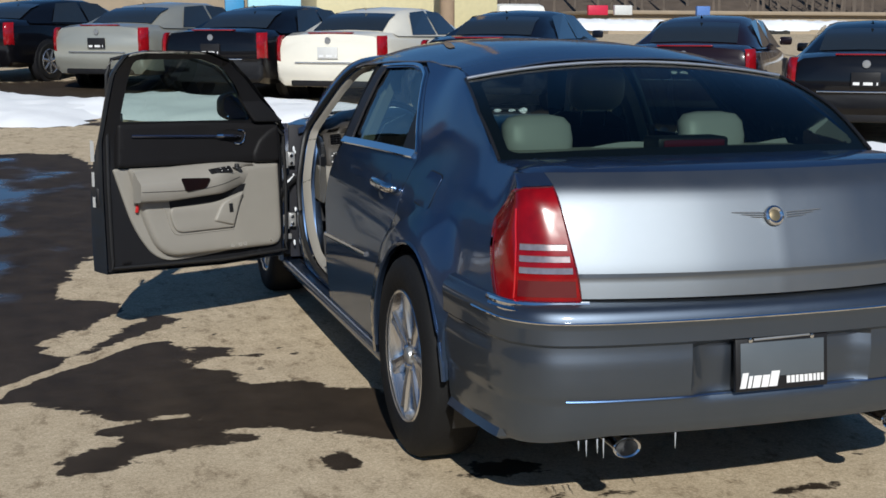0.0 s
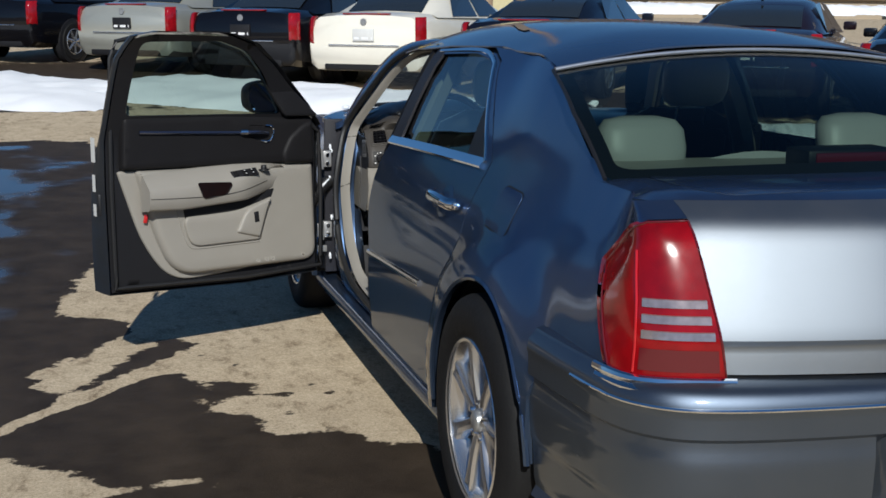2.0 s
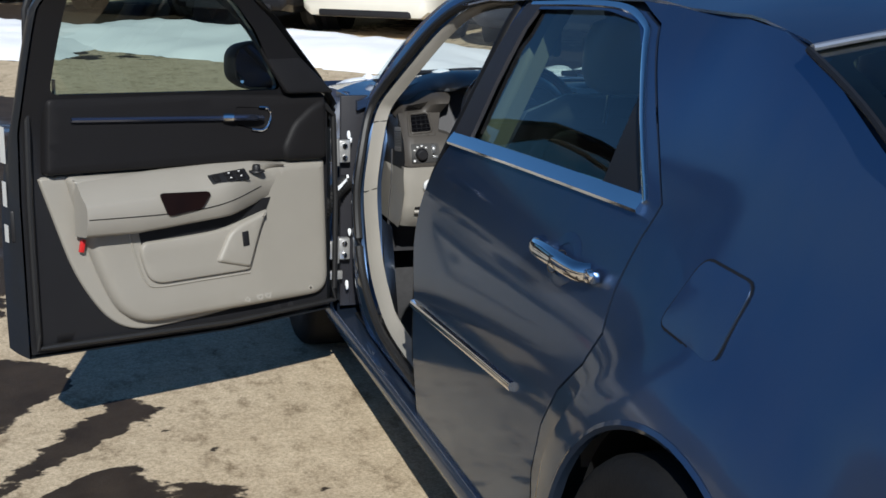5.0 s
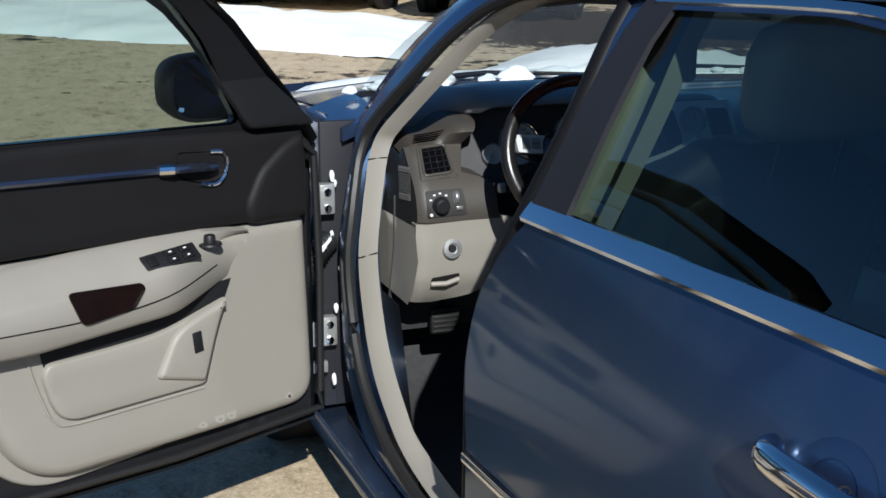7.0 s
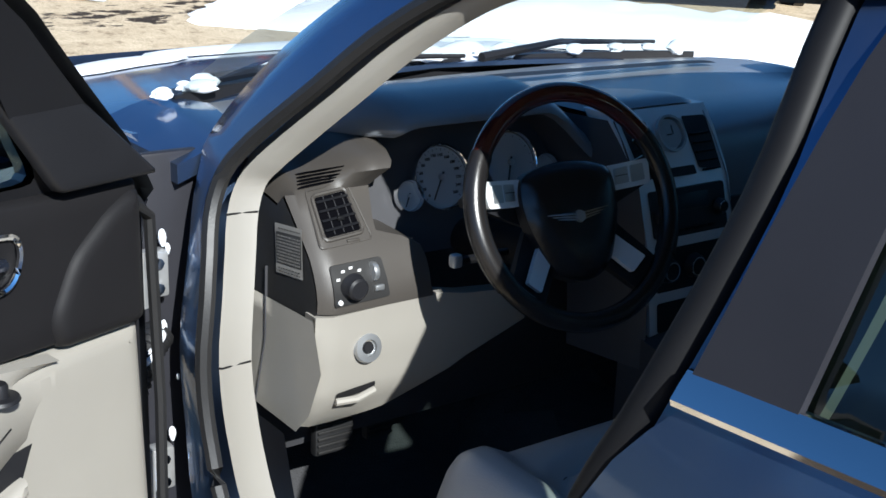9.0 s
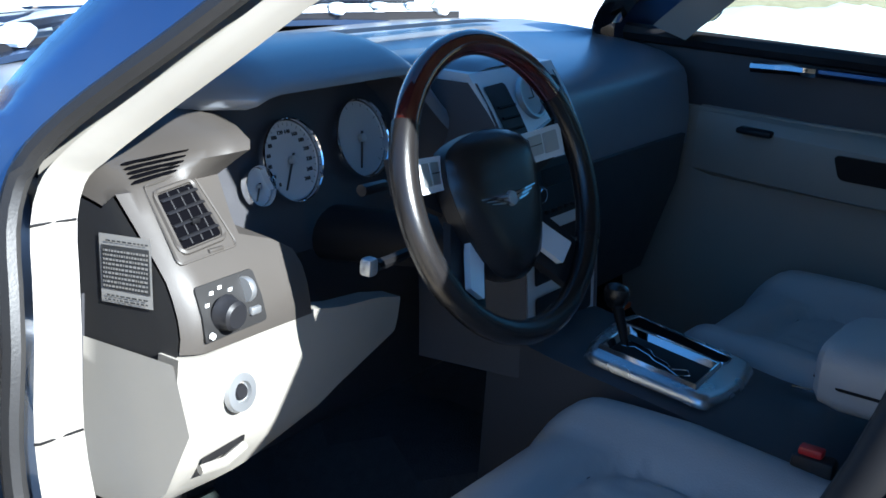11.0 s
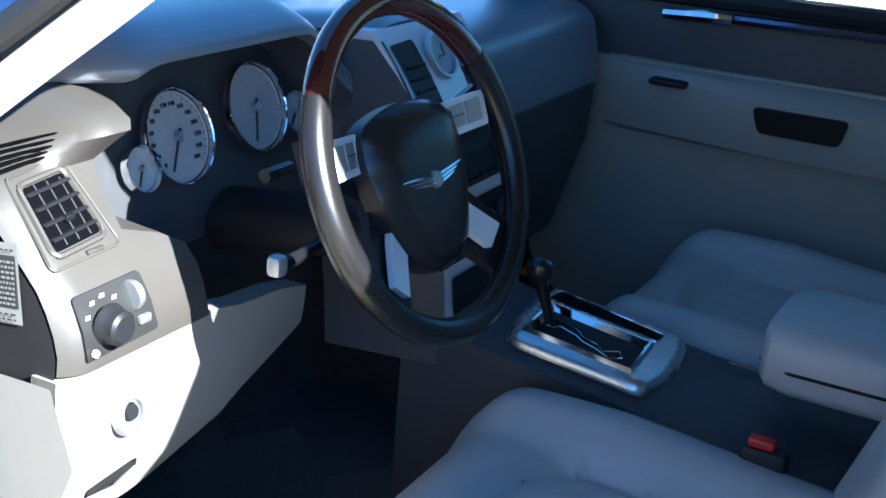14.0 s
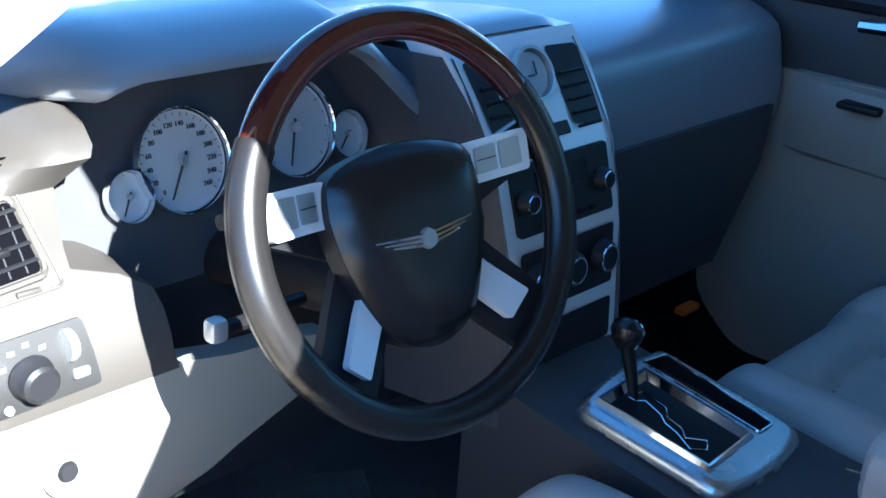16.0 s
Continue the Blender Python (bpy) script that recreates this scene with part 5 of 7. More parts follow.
def gauge(x, z, r, ticks, a0, needle, name, nums=()):
    m = Matrix.Translation((x, 2.292 + 0.35 * (z - 0.97), z)) @ Euler((radians(71), 0, 0)).to_matrix().to_4x4()
    g = part(name, lathe([(0, 0.0), (r * 0.93, 0.0), (r * 0.95, 0.002)], m, 40), GAUGE_FACE, dash, "pale gauge dial with chrome ring")
    part("gauge_ring", lathe([(r * 0.97, 0.0), (r * 0.975, 0.008), (r * 1.0, 0.0095), (r * 1.02, 0.007), (r * 1.03, 0.0)], m, 40), CHROME, g)
    bm = bmesh.new()
    for i in range(ticks):
        a = radians(a0 - 270 * i / (ticks - 1))
        l = 0.085 if i % 2 == 0 else 0.05
        c, s = math.cos(a), math.sin(a)
        w = r * 0.009
        bm.faces.new([bm.verts.new(m @ Vector((c * k - s * q, s * k + c * q, 0.0012))) for k, q in ((r * 0.9, -w), (r * 0.9, w), (r * (0.9 - l), w), (r * (0.9 - l), -w))])
    part("gauge_ticks", bm, DARK_INK, g, smooth=False)
    a = radians(needle)
    c, s = math.cos(a), math.sin(a)
    bm = loft([[m @ Vector((c * k - s * q, s * k + c * q, h)) for q, h in ((-w, 0.004), (w, 0.004), (0, 0.007))] for k, w in ((-r * 0.18, r * 0.03), (r * 0.78, r * 0.008))])
    part("needle", bm, DARK_INK, g, smooth=False)
    part("needle_cap", lathe([(0, 0.010), (r * 0.1, 0.009), (r * 0.11, 0.003)], m, 16), SATIN, g)
    for text, ang in nums:
        a = radians(ang)
        words(text, m @ Matrix.Translation((r * 0.70 * math.cos(a) - r * 0.042 * len(text), r * 0.70 * math.sin(a) - r * 0.05, 0.0008)), r * 0.135, DARK_INK, g)
    return g


gauge(-0.412, 0.972, 0.053, 27, 225, 238, "speedometer", [(str(20 * i), 225 - 270 * i / 13) for i in range(14)])
gauge(-0.268, 0.980, 0.053, 15, 225, 250, "rev_counter")
gauge(-0.480, 0.951, 0.025, 9, 225, 240, "fuel_gauge")
gauge(-0.196, 0.962, 0.026, 9, 225, 225, "temperature_gauge")

# taupe switch panel that runs on into a hooked brow
ROWS = [(z, y, None, None, xr) for z, y, xr in zip(END_Z[5:15], END_Y[5:15], (-0.506, -0.513, -0.514, -0.515, -0.520, -0.545, -0.586, -0.583, -0.576, -0.567))]
ROWS += [(0.992, 2.284, 1.006, 2.246, -0.555), (0.997, 2.300, 1.017, 2.234, -0.549), (1.002, 2.320, 1.026, 2.240, -0.543), (1.007, 2.350, 1.036, 2.272, -0.532), (1.013, 2.40, 1.046, 2.34, -0.515), (1.018, 2.47, 1.052, 2.43, -0.50)]


def taupe_row(k):
    z0, y0, z1, y1, xr = ROWS[k]
    out = []
    for i in range(29):
        x = -0.703 + (xr + 0.703) * i / 28
        y, z = y0, z0
        if z1:
            b = max(0.0, min(1.0, (x + 0.655) / 0.085))
            b = b * b * (3 - 2 * b)
            y, z = y0 + (y1 - y0) * b, z0 + (z1 - z0) * b
        e = max(0.0, (-0.673 - x) / 0.03)
        out.append(Vector((x, y + 0.016 * e * e, z - (0.03 if z1 else 0.004) * e * e * (z - 0.9) / 0.1 if z > 0.9 else z)))
    return out


rows_t = [taupe_row(k) for k in range(len(ROWS))]
tp = part("switch_panel", loft(rows_t, False, False), TAUPE, dash, "taupe dash panel with air vent and hooked brow", angle=42)
rim_t = [r[-1] for r in rows_t[:14]]
part("panel_reveal", loft([rim_t, [p + Vector((0.002, 0.004, 0)) for p in rim_t], [Vector((p.x + 0.012, 2.335, p.z + 0.004)) for p in rim_t]], False, False), TAUPE, dash, angle=50)
left_t = [r[0] for r in rows_t[:13]]
end_poly = [(p.y + 0.002, p.z - 0.002) for p in left_t] + [(2.60, 0.995), (2.60, 0.80), (2.20, 0.812)]
endp = part("dash_end", panel(end_poly, lambda y, z: Vector((-0.7035 - 0.02 * max(0.0, y - 2.22), y, z)), 0.04, edge=0.02), END_GREY, dash, "charcoal end panel with printed label")
LB = lambda a, z: Vector((-0.7035 - 0.02 * max(0.0, a - 2.22) - 0.002, a, z))
stk = part("warning_label", panel([(2.222, 0.868), (2.300, 0.859), (2.304, 0.936), (2.226, 0.945)], LB, 0.05), FADED, endp, "faded white printed tyre label")
part("label_field", panel([(2.2255, 0.883), (2.298, 0.875), (2.30, 0.924), (2.228, 0.933)], lambda a, z: LB(a, z) - Vector((0.0006, 0, 0)), 0.05), mat("label_grey", (0.035, 0.035, 0.035), 0.5), stk)
for i in range(9):
    bm = bmesh.new()
    bars(bm, lambda a, z: LB(a, z - (a - 2.205) * 0.12) - Vector((0.0012, 0, 0)), 2.229, 2.296, 0.8885 + 0.005 * i, 0.0024, i, 0.004)
    part("label_print", bm, FADED, stk, smooth=False)
for z in (0.8735, 0.8785, 0.940):
    bm = bmesh.new()
    bars(bm, lambda a, z: LB(a, z - (a - 2.205) * 0.12) - Vector((0.0012, 0, 0)), 2.229, 2.294, z, 0.0018, int(z * 1000), 0.006)
    part("label_print", bm, DARK_INK, stk, smooth=False)
VENT = rounded([(-0.673, 0.930), (-0.610, 0.934), (-0.612, 0.983), (-0.667, 0.979)], 0.005, 3)
vent = part("air_vent", panel(VENT, lambda x, z: face(x, z, 0.001), 0.02), VOID, dash, "black air vent in taupe frame")
for i in range(4):
    z0 = 0.9405 + 0.0115 * i
    part("vane", tube([face(-0.670 + 0.001 * i, z0, 0.004), face(-0.611, z0 + 0.004, 0.004)], 0.0042, 6, flat=0.32), BLACK, vent)
for i in range(3):
    x0 = -0.655 + 0.016 * i
    part("vane", tube([face(x0, 0.933 + 0.001 * i, 0.0012), face(x0 + 0.002, 0.956, 0.0012), face(x0 + 0.004, 0.980, 0.0012)], 0.0011, 5), BLACK, vent)
part("vane_tab", box(face(-0.638, 0.955, 0.008), (0.012, 0.006, 0.007), None, 0.002), VANE, vent)
part("vent_frame", tube([face(p[0], p[1], 0.0015) for p in dense(shrink(VENT, -0.003), 0.008)], 0.0032, 6, closed=True), TAUPE, vent)
BEZ = rounded([(-0.687, 0.918), (-0.597, 0.921), (-0.603, 0.993), (-0.676, 0.988)], 0.006, 3)
part("vent_bezel", tube([face(p[0], p[1], 0.0002) for p in dense(BEZ, 0.008)], 0.0016, 5, closed=True), TAUPE, vent)
part("vent_slider", box(face(-0.63, 0.9235, 0.002), (0.022, 0.005, 0.005), None, 0.0015), TAUPE, vent)


def end_top(x, v):
    """The taupe panel's top behind the vent; v runs back over its rows."""
    k = min(int(v), len(ROWS) - 2)
    a, b = rows_t[k], rows_t[k + 1]
    f_ = lambda r: r[min(28, max(0, round((x - r[0].x) / (r[-1].x - r[0].x) * 28)))]
    p = f_(a).lerp(f_(b), v - k)
    return Vector((x, p.y - 0.001, p.z + 0.0012))


for i in range(5):
    v = 9.75 + 0.5 * i
    part("defogger_slot", tube([end_top(-0.682 + 0.058 * q / 8 + 0.004 * i, v + 0.3 * q / 8) for q in range(9)], [0.002] + [0.0046] * 7 + [0.002], 8, flat=0.22), VOID, dash)
SWP = rounded([(-0.684, 0.839), (-0.589, 0.842), (-0.595, 0.899), (-0.684, 0.897)], 0.005, 3)
swp = part("light_switch", panel(SWP, lambda x, z: face(x, z, 0.0020), 0.02, (0, 0.002, 0)), END_GREY, dash, "headlamp switch with round knob")
kn = Matrix.Translation(face(-0.652, 0.866, 0.002)) @ Euler((radians(90), 0, radians(0))).to_matrix().to_4x4()
part("knob", lathe([(0.0, 0.02), (0.013, 0.020), (0.0165, 0.017), (0.0175, 0.006), (0.020, 0.003), (0.0205, 0)], kn, 28), BLACK, swp, "round black headlamp knob")
part("dimmer_wheel", lathe([(0.0, 0.004), (0.014, 0.004), (0.015, 0), (0.014, -0.004), (0.0, -0.004)], Matrix.Translation(face(-0.613, 0.880, 0.0)) @ Euler((0, radians(90), 0)).to_matrix().to_4x4(), 20), SATIN, swp)
part("fog_button", box(face(-0.608, 0.859, 0.004), (0.016, 0.006, 0.009), None, 0.002), SATIN, swp)
part("sensor_dot", lathe([(0, 0.003), (0.0035, 0.003), (0.004, 0)], Matrix.Translation(face(-0.676, 0.847, 0.003)) @ Euler((radians(90), 0, 0)).to_matrix().to_4x4(), 10), WHITE_INK, swp)
bm = bmesh.new()
for i in range(4):
    a = radians(150 - 32 * i)
    c = face(-0.652 + 0.026 * math.cos(a), 0.866 + 0.026 * math.sin(a), 0.0035)
    bm.faces.new([bm.verts.new(c + Vector(d)) for d in ((-0.003, 0, -0.002), (0.003, 0, -0.002), (0.003, 0, 0.002), (-0.003, 0, 0.002))])
part("switch_print", bm, WHITE_INK, swp, smooth=False)

# grey knee panel
KN = [(-0.7065, 0.822), (-0.50, 0.829), (-0.44, 0.815), (-0.36, 0.805), (-0.30, 0.79), (-0.30, 0.74), (-0.42, 0.70), (-0.56, 0.635), (-0.65, 0.618), (-0.705, 0.625)]


def knee(x, z):
    return Vector((x, interp(z, END_Z, END_Y) + 0.012 * max(0.0, (-x - 0.69) / 0.016) ** 2 + 0.10 * max(0.0, x + 0.55) ** 1.3, z))


kp = part("knee_panel", panel(KN, knee, 0.02, (0, 0.03, 0)), BEIGE, dash, "stone-grey knee panel")
part("knee_side", panel([(2.19, 0.815), (2.60, 0.80), (2.60, 0.62), (2.24, 0.618), (2.20, 0.66), (2.165, 0.74)], lambda y, z: Vector((-0.7075, y, z)), 0.06), BEIGE, dash)
cp = Matrix.Translation(knee(-0.622, 0.762)) @ Euler((radians(80), 0, 0)).to_matrix().to_4x4()
cap = part("trunk_button", lathe([(0.0, 0.001), (0.012, 0.002), (0.013, 0.007), (0.022, 0.006), (0.024, 0.0)], cp, 28), SATIN, kp, "round lock button in a ring")
part("button_centre", lathe([(0, 0.006), (0.008, 0.006), (0.010, 0.002)], cp, 16), BLACK, cap)
part("release_slot", panel(rounded([(-0.668, 0.679), (-0.60, 0.688), (-0.60, 0.70), (-0.668, 0.693)], 0.004), lambda x, z: knee(x, z) - Vector((0, 0.003, 0)), 0.03), DARKGREY, kp)
part("release_handle", tube([knee(-0.668, 0.678) - Vector((0, 0.006, 0)), knee(-0.634, 0.678) - Vector((0, 0.012, 0)), knee(-0.602, 0.686) - Vector((0, 0.006, 0))], 0.006, 8), BEIGE, kp)
part("column_cover", loft([[Vector((-0.385 + r * math.cos(a) * 1.15, 2.04 + 0.2 * t, 0.915 - 0.03 * t + r * math.sin(a))) for a in [2 * math.pi * i / 20 for i in range(20)]] for t, r in ((0, 0.030), (0.3, 0.033), (1.0, 0.036))]), VANE, car, "black steering column shroud")
part("stalk", tube([(-0.45, 2.07, 0.915), (-0.51, 2.06, 0.918), (-0.545, 2.055, 0.92)], [0.006, 0.0065, 0.007], 8), VANE, car)
part("stalk_end", box((-0.554, 2.055, 0.922), (0.017, 0.016, 0.021), None, 0.005), SATIN, car, "silver cruise control end")
part("stalk", tube([(-0.46, 2.11, 0.985), (-0.50, 2.10, 0.99), (-0.515, 2.10, 0.99)], 0.007, 8), BLACK, car)
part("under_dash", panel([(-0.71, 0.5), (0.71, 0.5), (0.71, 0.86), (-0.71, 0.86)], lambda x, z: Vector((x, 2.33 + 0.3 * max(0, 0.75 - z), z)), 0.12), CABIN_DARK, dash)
for x, y, z, w in ((-0.57, 2.36, 0.53, 0.075), (-0.44, 2.42, 0.50, 0.055)):
    pd = part("pedal", box((x, y, z), (w, 0.02, 0.065), None, 0.005), RUBBER, car, "ribbed foot pedal")
    for i in range(5):
        part("pedal_rib", box((x, y - 0.012, z - 0.024 + 0.012 * i), (w * 0.9, 0.005, 0.005), None, 0.001), END_GREY, pd)
    part("pedal_arm", tube([(x, y + 0.01, z + 0.02), (x, y + 0.06, z + 0.12), (x, y + 0.1, z + 0.25)], 0.011, 6), BLACK, pd)

# steering wheel
SWC, SWR = Vector((-0.384, 1.996, 0.994)), 0.181
SWM = Matrix.Translation(SWC) @ Euler((radians(67), 0, 0)).to_matrix().to_4x4()


def on_wheel(r, a, h=0.0):
    return SWM @ Vector((r * math.cos(radians(a)), 0.925 * r * math.sin(radians(a)), h))


RIMS = [(32, 148, WOOD, 0.0150), (148, 212, LEATHER_BLACK, 0.0165), (212, 328, LEATHER_BLACK, 0.0150), (328, 392, LEATHER_BLACK, 0.0165)]
sw_root = None
for a0, a1, m_, r_ in RIMS:
    bm = tube([on_wheel(SWR, a0 - 1 + (a1 - a0 + 2) * i / 24) for i in range(25)], r_, 14, flat=0.9, up=SWM.to_3x3() @ Vector((0, 0, 1)))
    if sw_root is None:
        sw_root = part("steering_wheel", bm, m_, car, "steering wheel with tortoiseshell wood and black leather")
    else:
        part("rim_grip", bm, m_, sw_root)
HUBP = [(0.072, 0.068), (0.0, 0.080), (-0.072, 0.068), (-0.089, 0.04), (-0.085, -0.005), (-0.068, -0.05), (-0.045, -0.085), (0.0, -0.100), (0.045, -0.085), (0.068, -0.05), (0.085, -0.005), (0.089, 0.04)]
HUBP = [(p.x, p.y * 0.98 - 0.010) for p in spline([(*p, 0) for p in HUBP], 48, True)]
part("horn_pad", panel(HUBP, lambda u, v: SWM @ Vector((u, v, -0.012 + 0.020 * fillet(edge_dist((u, v), HUBP), 0.05))), 0.014), LEATHER_BLACK, sw_root, "black airbag cover with winged badge")
part("hub_back", loft([[SWM @ Vector((p[0] * s, p[1] * s, h)) for p in HUBP] for s, h in ((1.0, -0.011), (1.0, -0.03), (0.7, -0.06))]), BLACK, sw_root)
part("badge", lathe([(0, 0.0125), (0.008, 0.012), (0.0095, 0.007)], SWM @ Matrix.Translation((-0.006, -0.015, 0)), 16), SATIN, sw_root)
for sgn in (-1, 1):
    for j in range(3):
        bm = tube([SWM @ Vector((-0.006 + sgn * (0.008 + (0.05 - 0.009 * j) * t), -0.011 - 0.004 * j + 0.004 * t, 0.0105 - 0.003 * t * t)) for t in (0, 0.5, 1)], [0.002, 0.0018, 0.0008], 5)
        part("badge_wing", bm, CHROME, sw_root)
for sgn in (-1, 1):
    dish = lambda u, v: interp(math.hypot(u, v), [0.07, 0.10, 0.15, 0.18], [-0.022, -0.017, -0.003, 0.0])
    sp = [(sgn * 0.080, 0.052), (sgn * 0.158, 0.054), (sgn * 0.154, 0.016), (sgn * 0.082, 0.014)]
    pad_ = part("spoke_switch", panel(rounded(sp, 0.005), lambda u, v: SWM @ Vector((u, v, dish(u, v))), 0.015, SWM.to_3x3() @ Vector((0, 0, -0.012))), STACK_SILVER, sw_root, "silver spoke with cruise switches")
    for i in range(2):
        sb = [(sgn * (0.096 + 0.026 * i), 0.046 + 0.001 * i), (sgn * (0.118 + 0.026 * i), 0.047 + 0.001 * i), (sgn * (0.118 + 0.026 * i), 0.023), (sgn * (0.096 + 0.026 * i), 0.022)]
        part("spoke_button", panel(rounded(sb, 0.002), lambda u, v: SWM @ Vector((u, v, dish(u, v) + 0.0022)), 0.012, SWM.to_3x3() @ Vector((0, 0, -0.003))), SATIN, pad_)
        part("button_split", tube([SWM @ Vector((sgn * (0.097 + 0.026 * i), 0.0345, dish(sgn * 0.1, 0.034) + 0.0025 + 0.005 * i)), SWM @ Vector((sgn * (0.117 + 0.026 * i), 0.035, dish(sgn * 0.117, 0.035) + 0.0025 + 0.005 * i))], 0.0006, 4), DARK_INK, pad_)
    lp = [(sgn * 0.070, -0.044), (sgn * 0.113, -0.090), (sgn * 0.084, -0.110), (sgn * 0.049, -0.066)]
    if sgn < 0:
        lp = [(-0.070, -0.046), (-0.049, -0.066), (-0.095, -0.111), (-0.115, -0.094)]
    part("lower_spoke", panel(rounded(lp, 0.003), lambda u, v: SWM @ Vector((u, v, dish(u, v) + 0.004)), 0.012, SWM.to_3x3() @ Vector((0, 0, -0.008))), STACK_SILVER, sw_root, "silver lower spoke")
    part("spoke_web", panel([(sgn * 0.06, 0.03), (sgn * 0.172, 0.062), (sgn * 0.176, 0.024), (sgn * 0.06, -0.02)], lambda u, v: SWM @ Vector((u, v, dish(u, v) - 0.014)), 0.03, SWM.to_3x3() @ Vector((0, 0, -0.01))), BLACK, sw_root)
    part("spoke_web", panel([(sgn * 0.05, -0.03), (sgn * 0.08, -0.02), (sgn * 0.145, -0.10), (sgn * 0.10, -0.145), (sgn * 0.03, -0.07)], lambda u, v: SWM @ Vector((u, v, dish(u, v) - 0.008)), 0.03, SWM.to_3x3() @ Vector((0, 0, -0.01))), BLACK, sw_root)

# centre stack
def stack(x, v, d=0.0):
    """v: height along the stack's face."""
    y = interp(v, [0.66, 0.74, 0.85, 0.95, 1.03, 1.06], [2.10, 2.108, 2.120, 2.150, 2.202, 2.230])
    return Vector((x * 1.05 + 0.004, y - d, v))


CS = [(p.x, p.y) for p in spline([(-0.112, 1.062, 0), (-0.106, 0.95, 0), (-0.098, 0.80, 0), (-0.094, 0.67, 0)], 8)]
CSP = CS + [(-x, z) for x, z in CS[::-1]]
cs = part("centre_console_panel", panel(CSP, stack, 0.035, (0, 0.06, 0)), STACK_SILVER, car, "satin silver centre stack with clock")
# Left cheek coloured darker than the right for the shade beside the dials
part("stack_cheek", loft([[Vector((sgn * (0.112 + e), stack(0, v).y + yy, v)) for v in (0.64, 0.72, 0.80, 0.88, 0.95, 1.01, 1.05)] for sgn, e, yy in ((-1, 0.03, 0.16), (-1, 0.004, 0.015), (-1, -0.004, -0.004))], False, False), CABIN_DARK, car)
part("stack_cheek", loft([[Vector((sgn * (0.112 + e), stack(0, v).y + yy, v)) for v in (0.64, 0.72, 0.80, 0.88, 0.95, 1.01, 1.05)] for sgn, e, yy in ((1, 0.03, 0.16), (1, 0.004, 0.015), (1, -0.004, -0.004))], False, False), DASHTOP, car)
part("stack_brow", loft([[Vector((x + 0.004, y - 0.018, z0 + (z1 - z0) * max(0.0, 1 - (abs(x) / 0.130) ** 6))) for y, z0, z1 in ((2.262, 1.0, 1.054), (2.250, 1.01, 1.066), (2.262, 1.02, 1.074), (2.30, 1.028, 1.076), (2.38, 1.034, 1.068), (2.48, 1.034, 1.052), (2.58, 1.02, 1.03))] for x in [-0.114 + 0.0095 * i for i in range(25)]], False, False), DASHTOP, car, "padded brow over the stack", angle=70)
for sgn in (-1, 1):
    vp = rounded([(sgn * 0.098, 1.044), (sgn * 0.042, 1.046), (sgn * 0.040, 0.965), (sgn * 0.092, 0.96)], 0.006)
    v_ = part("stack_vent", panel(vp, lambda x, z: stack(x, z, 0.002), 0.03), BLACK, cs, "black upright vent")
    for i in range(5):
        part("vane", tube([stack(sgn * 0.088, 0.962 + 0.014 * i, 0.004), stack(sgn * 0.046, 0.962 + 0.014 * i, 0.004)], 0.0022, 5), DARKGREY, v_)
ck = Matrix.Translation(stack(0, 1.022, 0.002)) @ Euler((radians(62), 0, 0)).to_matrix().to_4x4()
clock = part("clock", lathe([(0, 0), (0.027, 0.0), (0.029, 0.008), (0.033, 0.008), (0.034, 0)], ck, 32), SATIN, cs, "round analogue clock")
part("clock_face", lathe([(0, 0.003), (0.026, 0.003)], ck, 28), GAUGE_FACE, clock)
part("clock_hand", box((0.004, 0.006, 0.005), (0.002, 0.016, 0.001), ck), DARK_INK, clock)
part("clock_hand", box((-0.005, -0.002, 0.005), (0.012, 0.002, 0.001), ck), DARK_INK, clock)
part("hazard_switch", panel(rounded([(-0.03, 0.958), (0.03, 0.958), (0.03, 0.972), (-0.03, 0.972)], 0.003), lambda x, z: stack(x, z, 0.004), 0.03), BLACK, cs)
rad = part("radio", panel(rounded([(-0.085, 0.862), (0.085, 0.862), (0.087, 0.94), (-0.087, 0.94)], 0.006), lambda x, z: stack(x, z, 0.004), 0.04, (0, 0.004, 0)), BLACK, cs, "black car radio")
part("heater_panel", panel(rounded([(-0.083, 0.77), (0.083, 0.77), (0.085, 0.845), (-0.085, 0.845)], 0.006), lambda x, z: stack(x, z, 0.003), 0.04), BLACK, cs, "black heater panel with three dials")
part("stack_tray", panel(rounded([(-0.08, 0.70), (0.08, 0.70), (0.082, 0.752), (-0.082, 0.752)], 0.006), lambda x, z: stack(x, z, 0.003), 0.04), BLACK, cs)
for x, z, r in ((-0.06, 0.808, 0.02), (0.0, 0.808, 0.02), (0.06, 0.808, 0.02), (-0.068, 0.90, 0.013), (0.068, 0.90, 0.013)):
    k = part("dial_knob", lathe([(0, 0.014), (r * 0.8, 0.014), (r, 0.010), (r * 1.1, 0)], Matrix.Translation(stack(x, z, 0.004)) @ Euler((radians(85), 0, 0)).to_matrix().to_4x4(), 20), BLACK, cs)
    part("knob_ring", lathe([(r * 0.72, 0.0145), (r * 0.82, 0.0148), (r * 0.84, 0.013)], Matrix.Translation(stack(x, z, 0.004)) @ Euler((radians(85), 0, 0)).to_matrix().to_4x4(), 20), CHROME, k)
for i in range(6):
    part("radio_button", box(stack(-0.045 + 0.018 * i, 0.872, 0.006), (0.014, 0.004, 0.006), None, 0.001), DARKGREY, rad)
part("radio_display", panel([(-0.045, 0.905), (0.045, 0.905), (0.045, 0.93), (-0.045, 0.93)], lambda x, z: stack(x, z, 0.0055), 0.04), mat("display", (0.02, 0.03, 0.035), 0.15), rad)

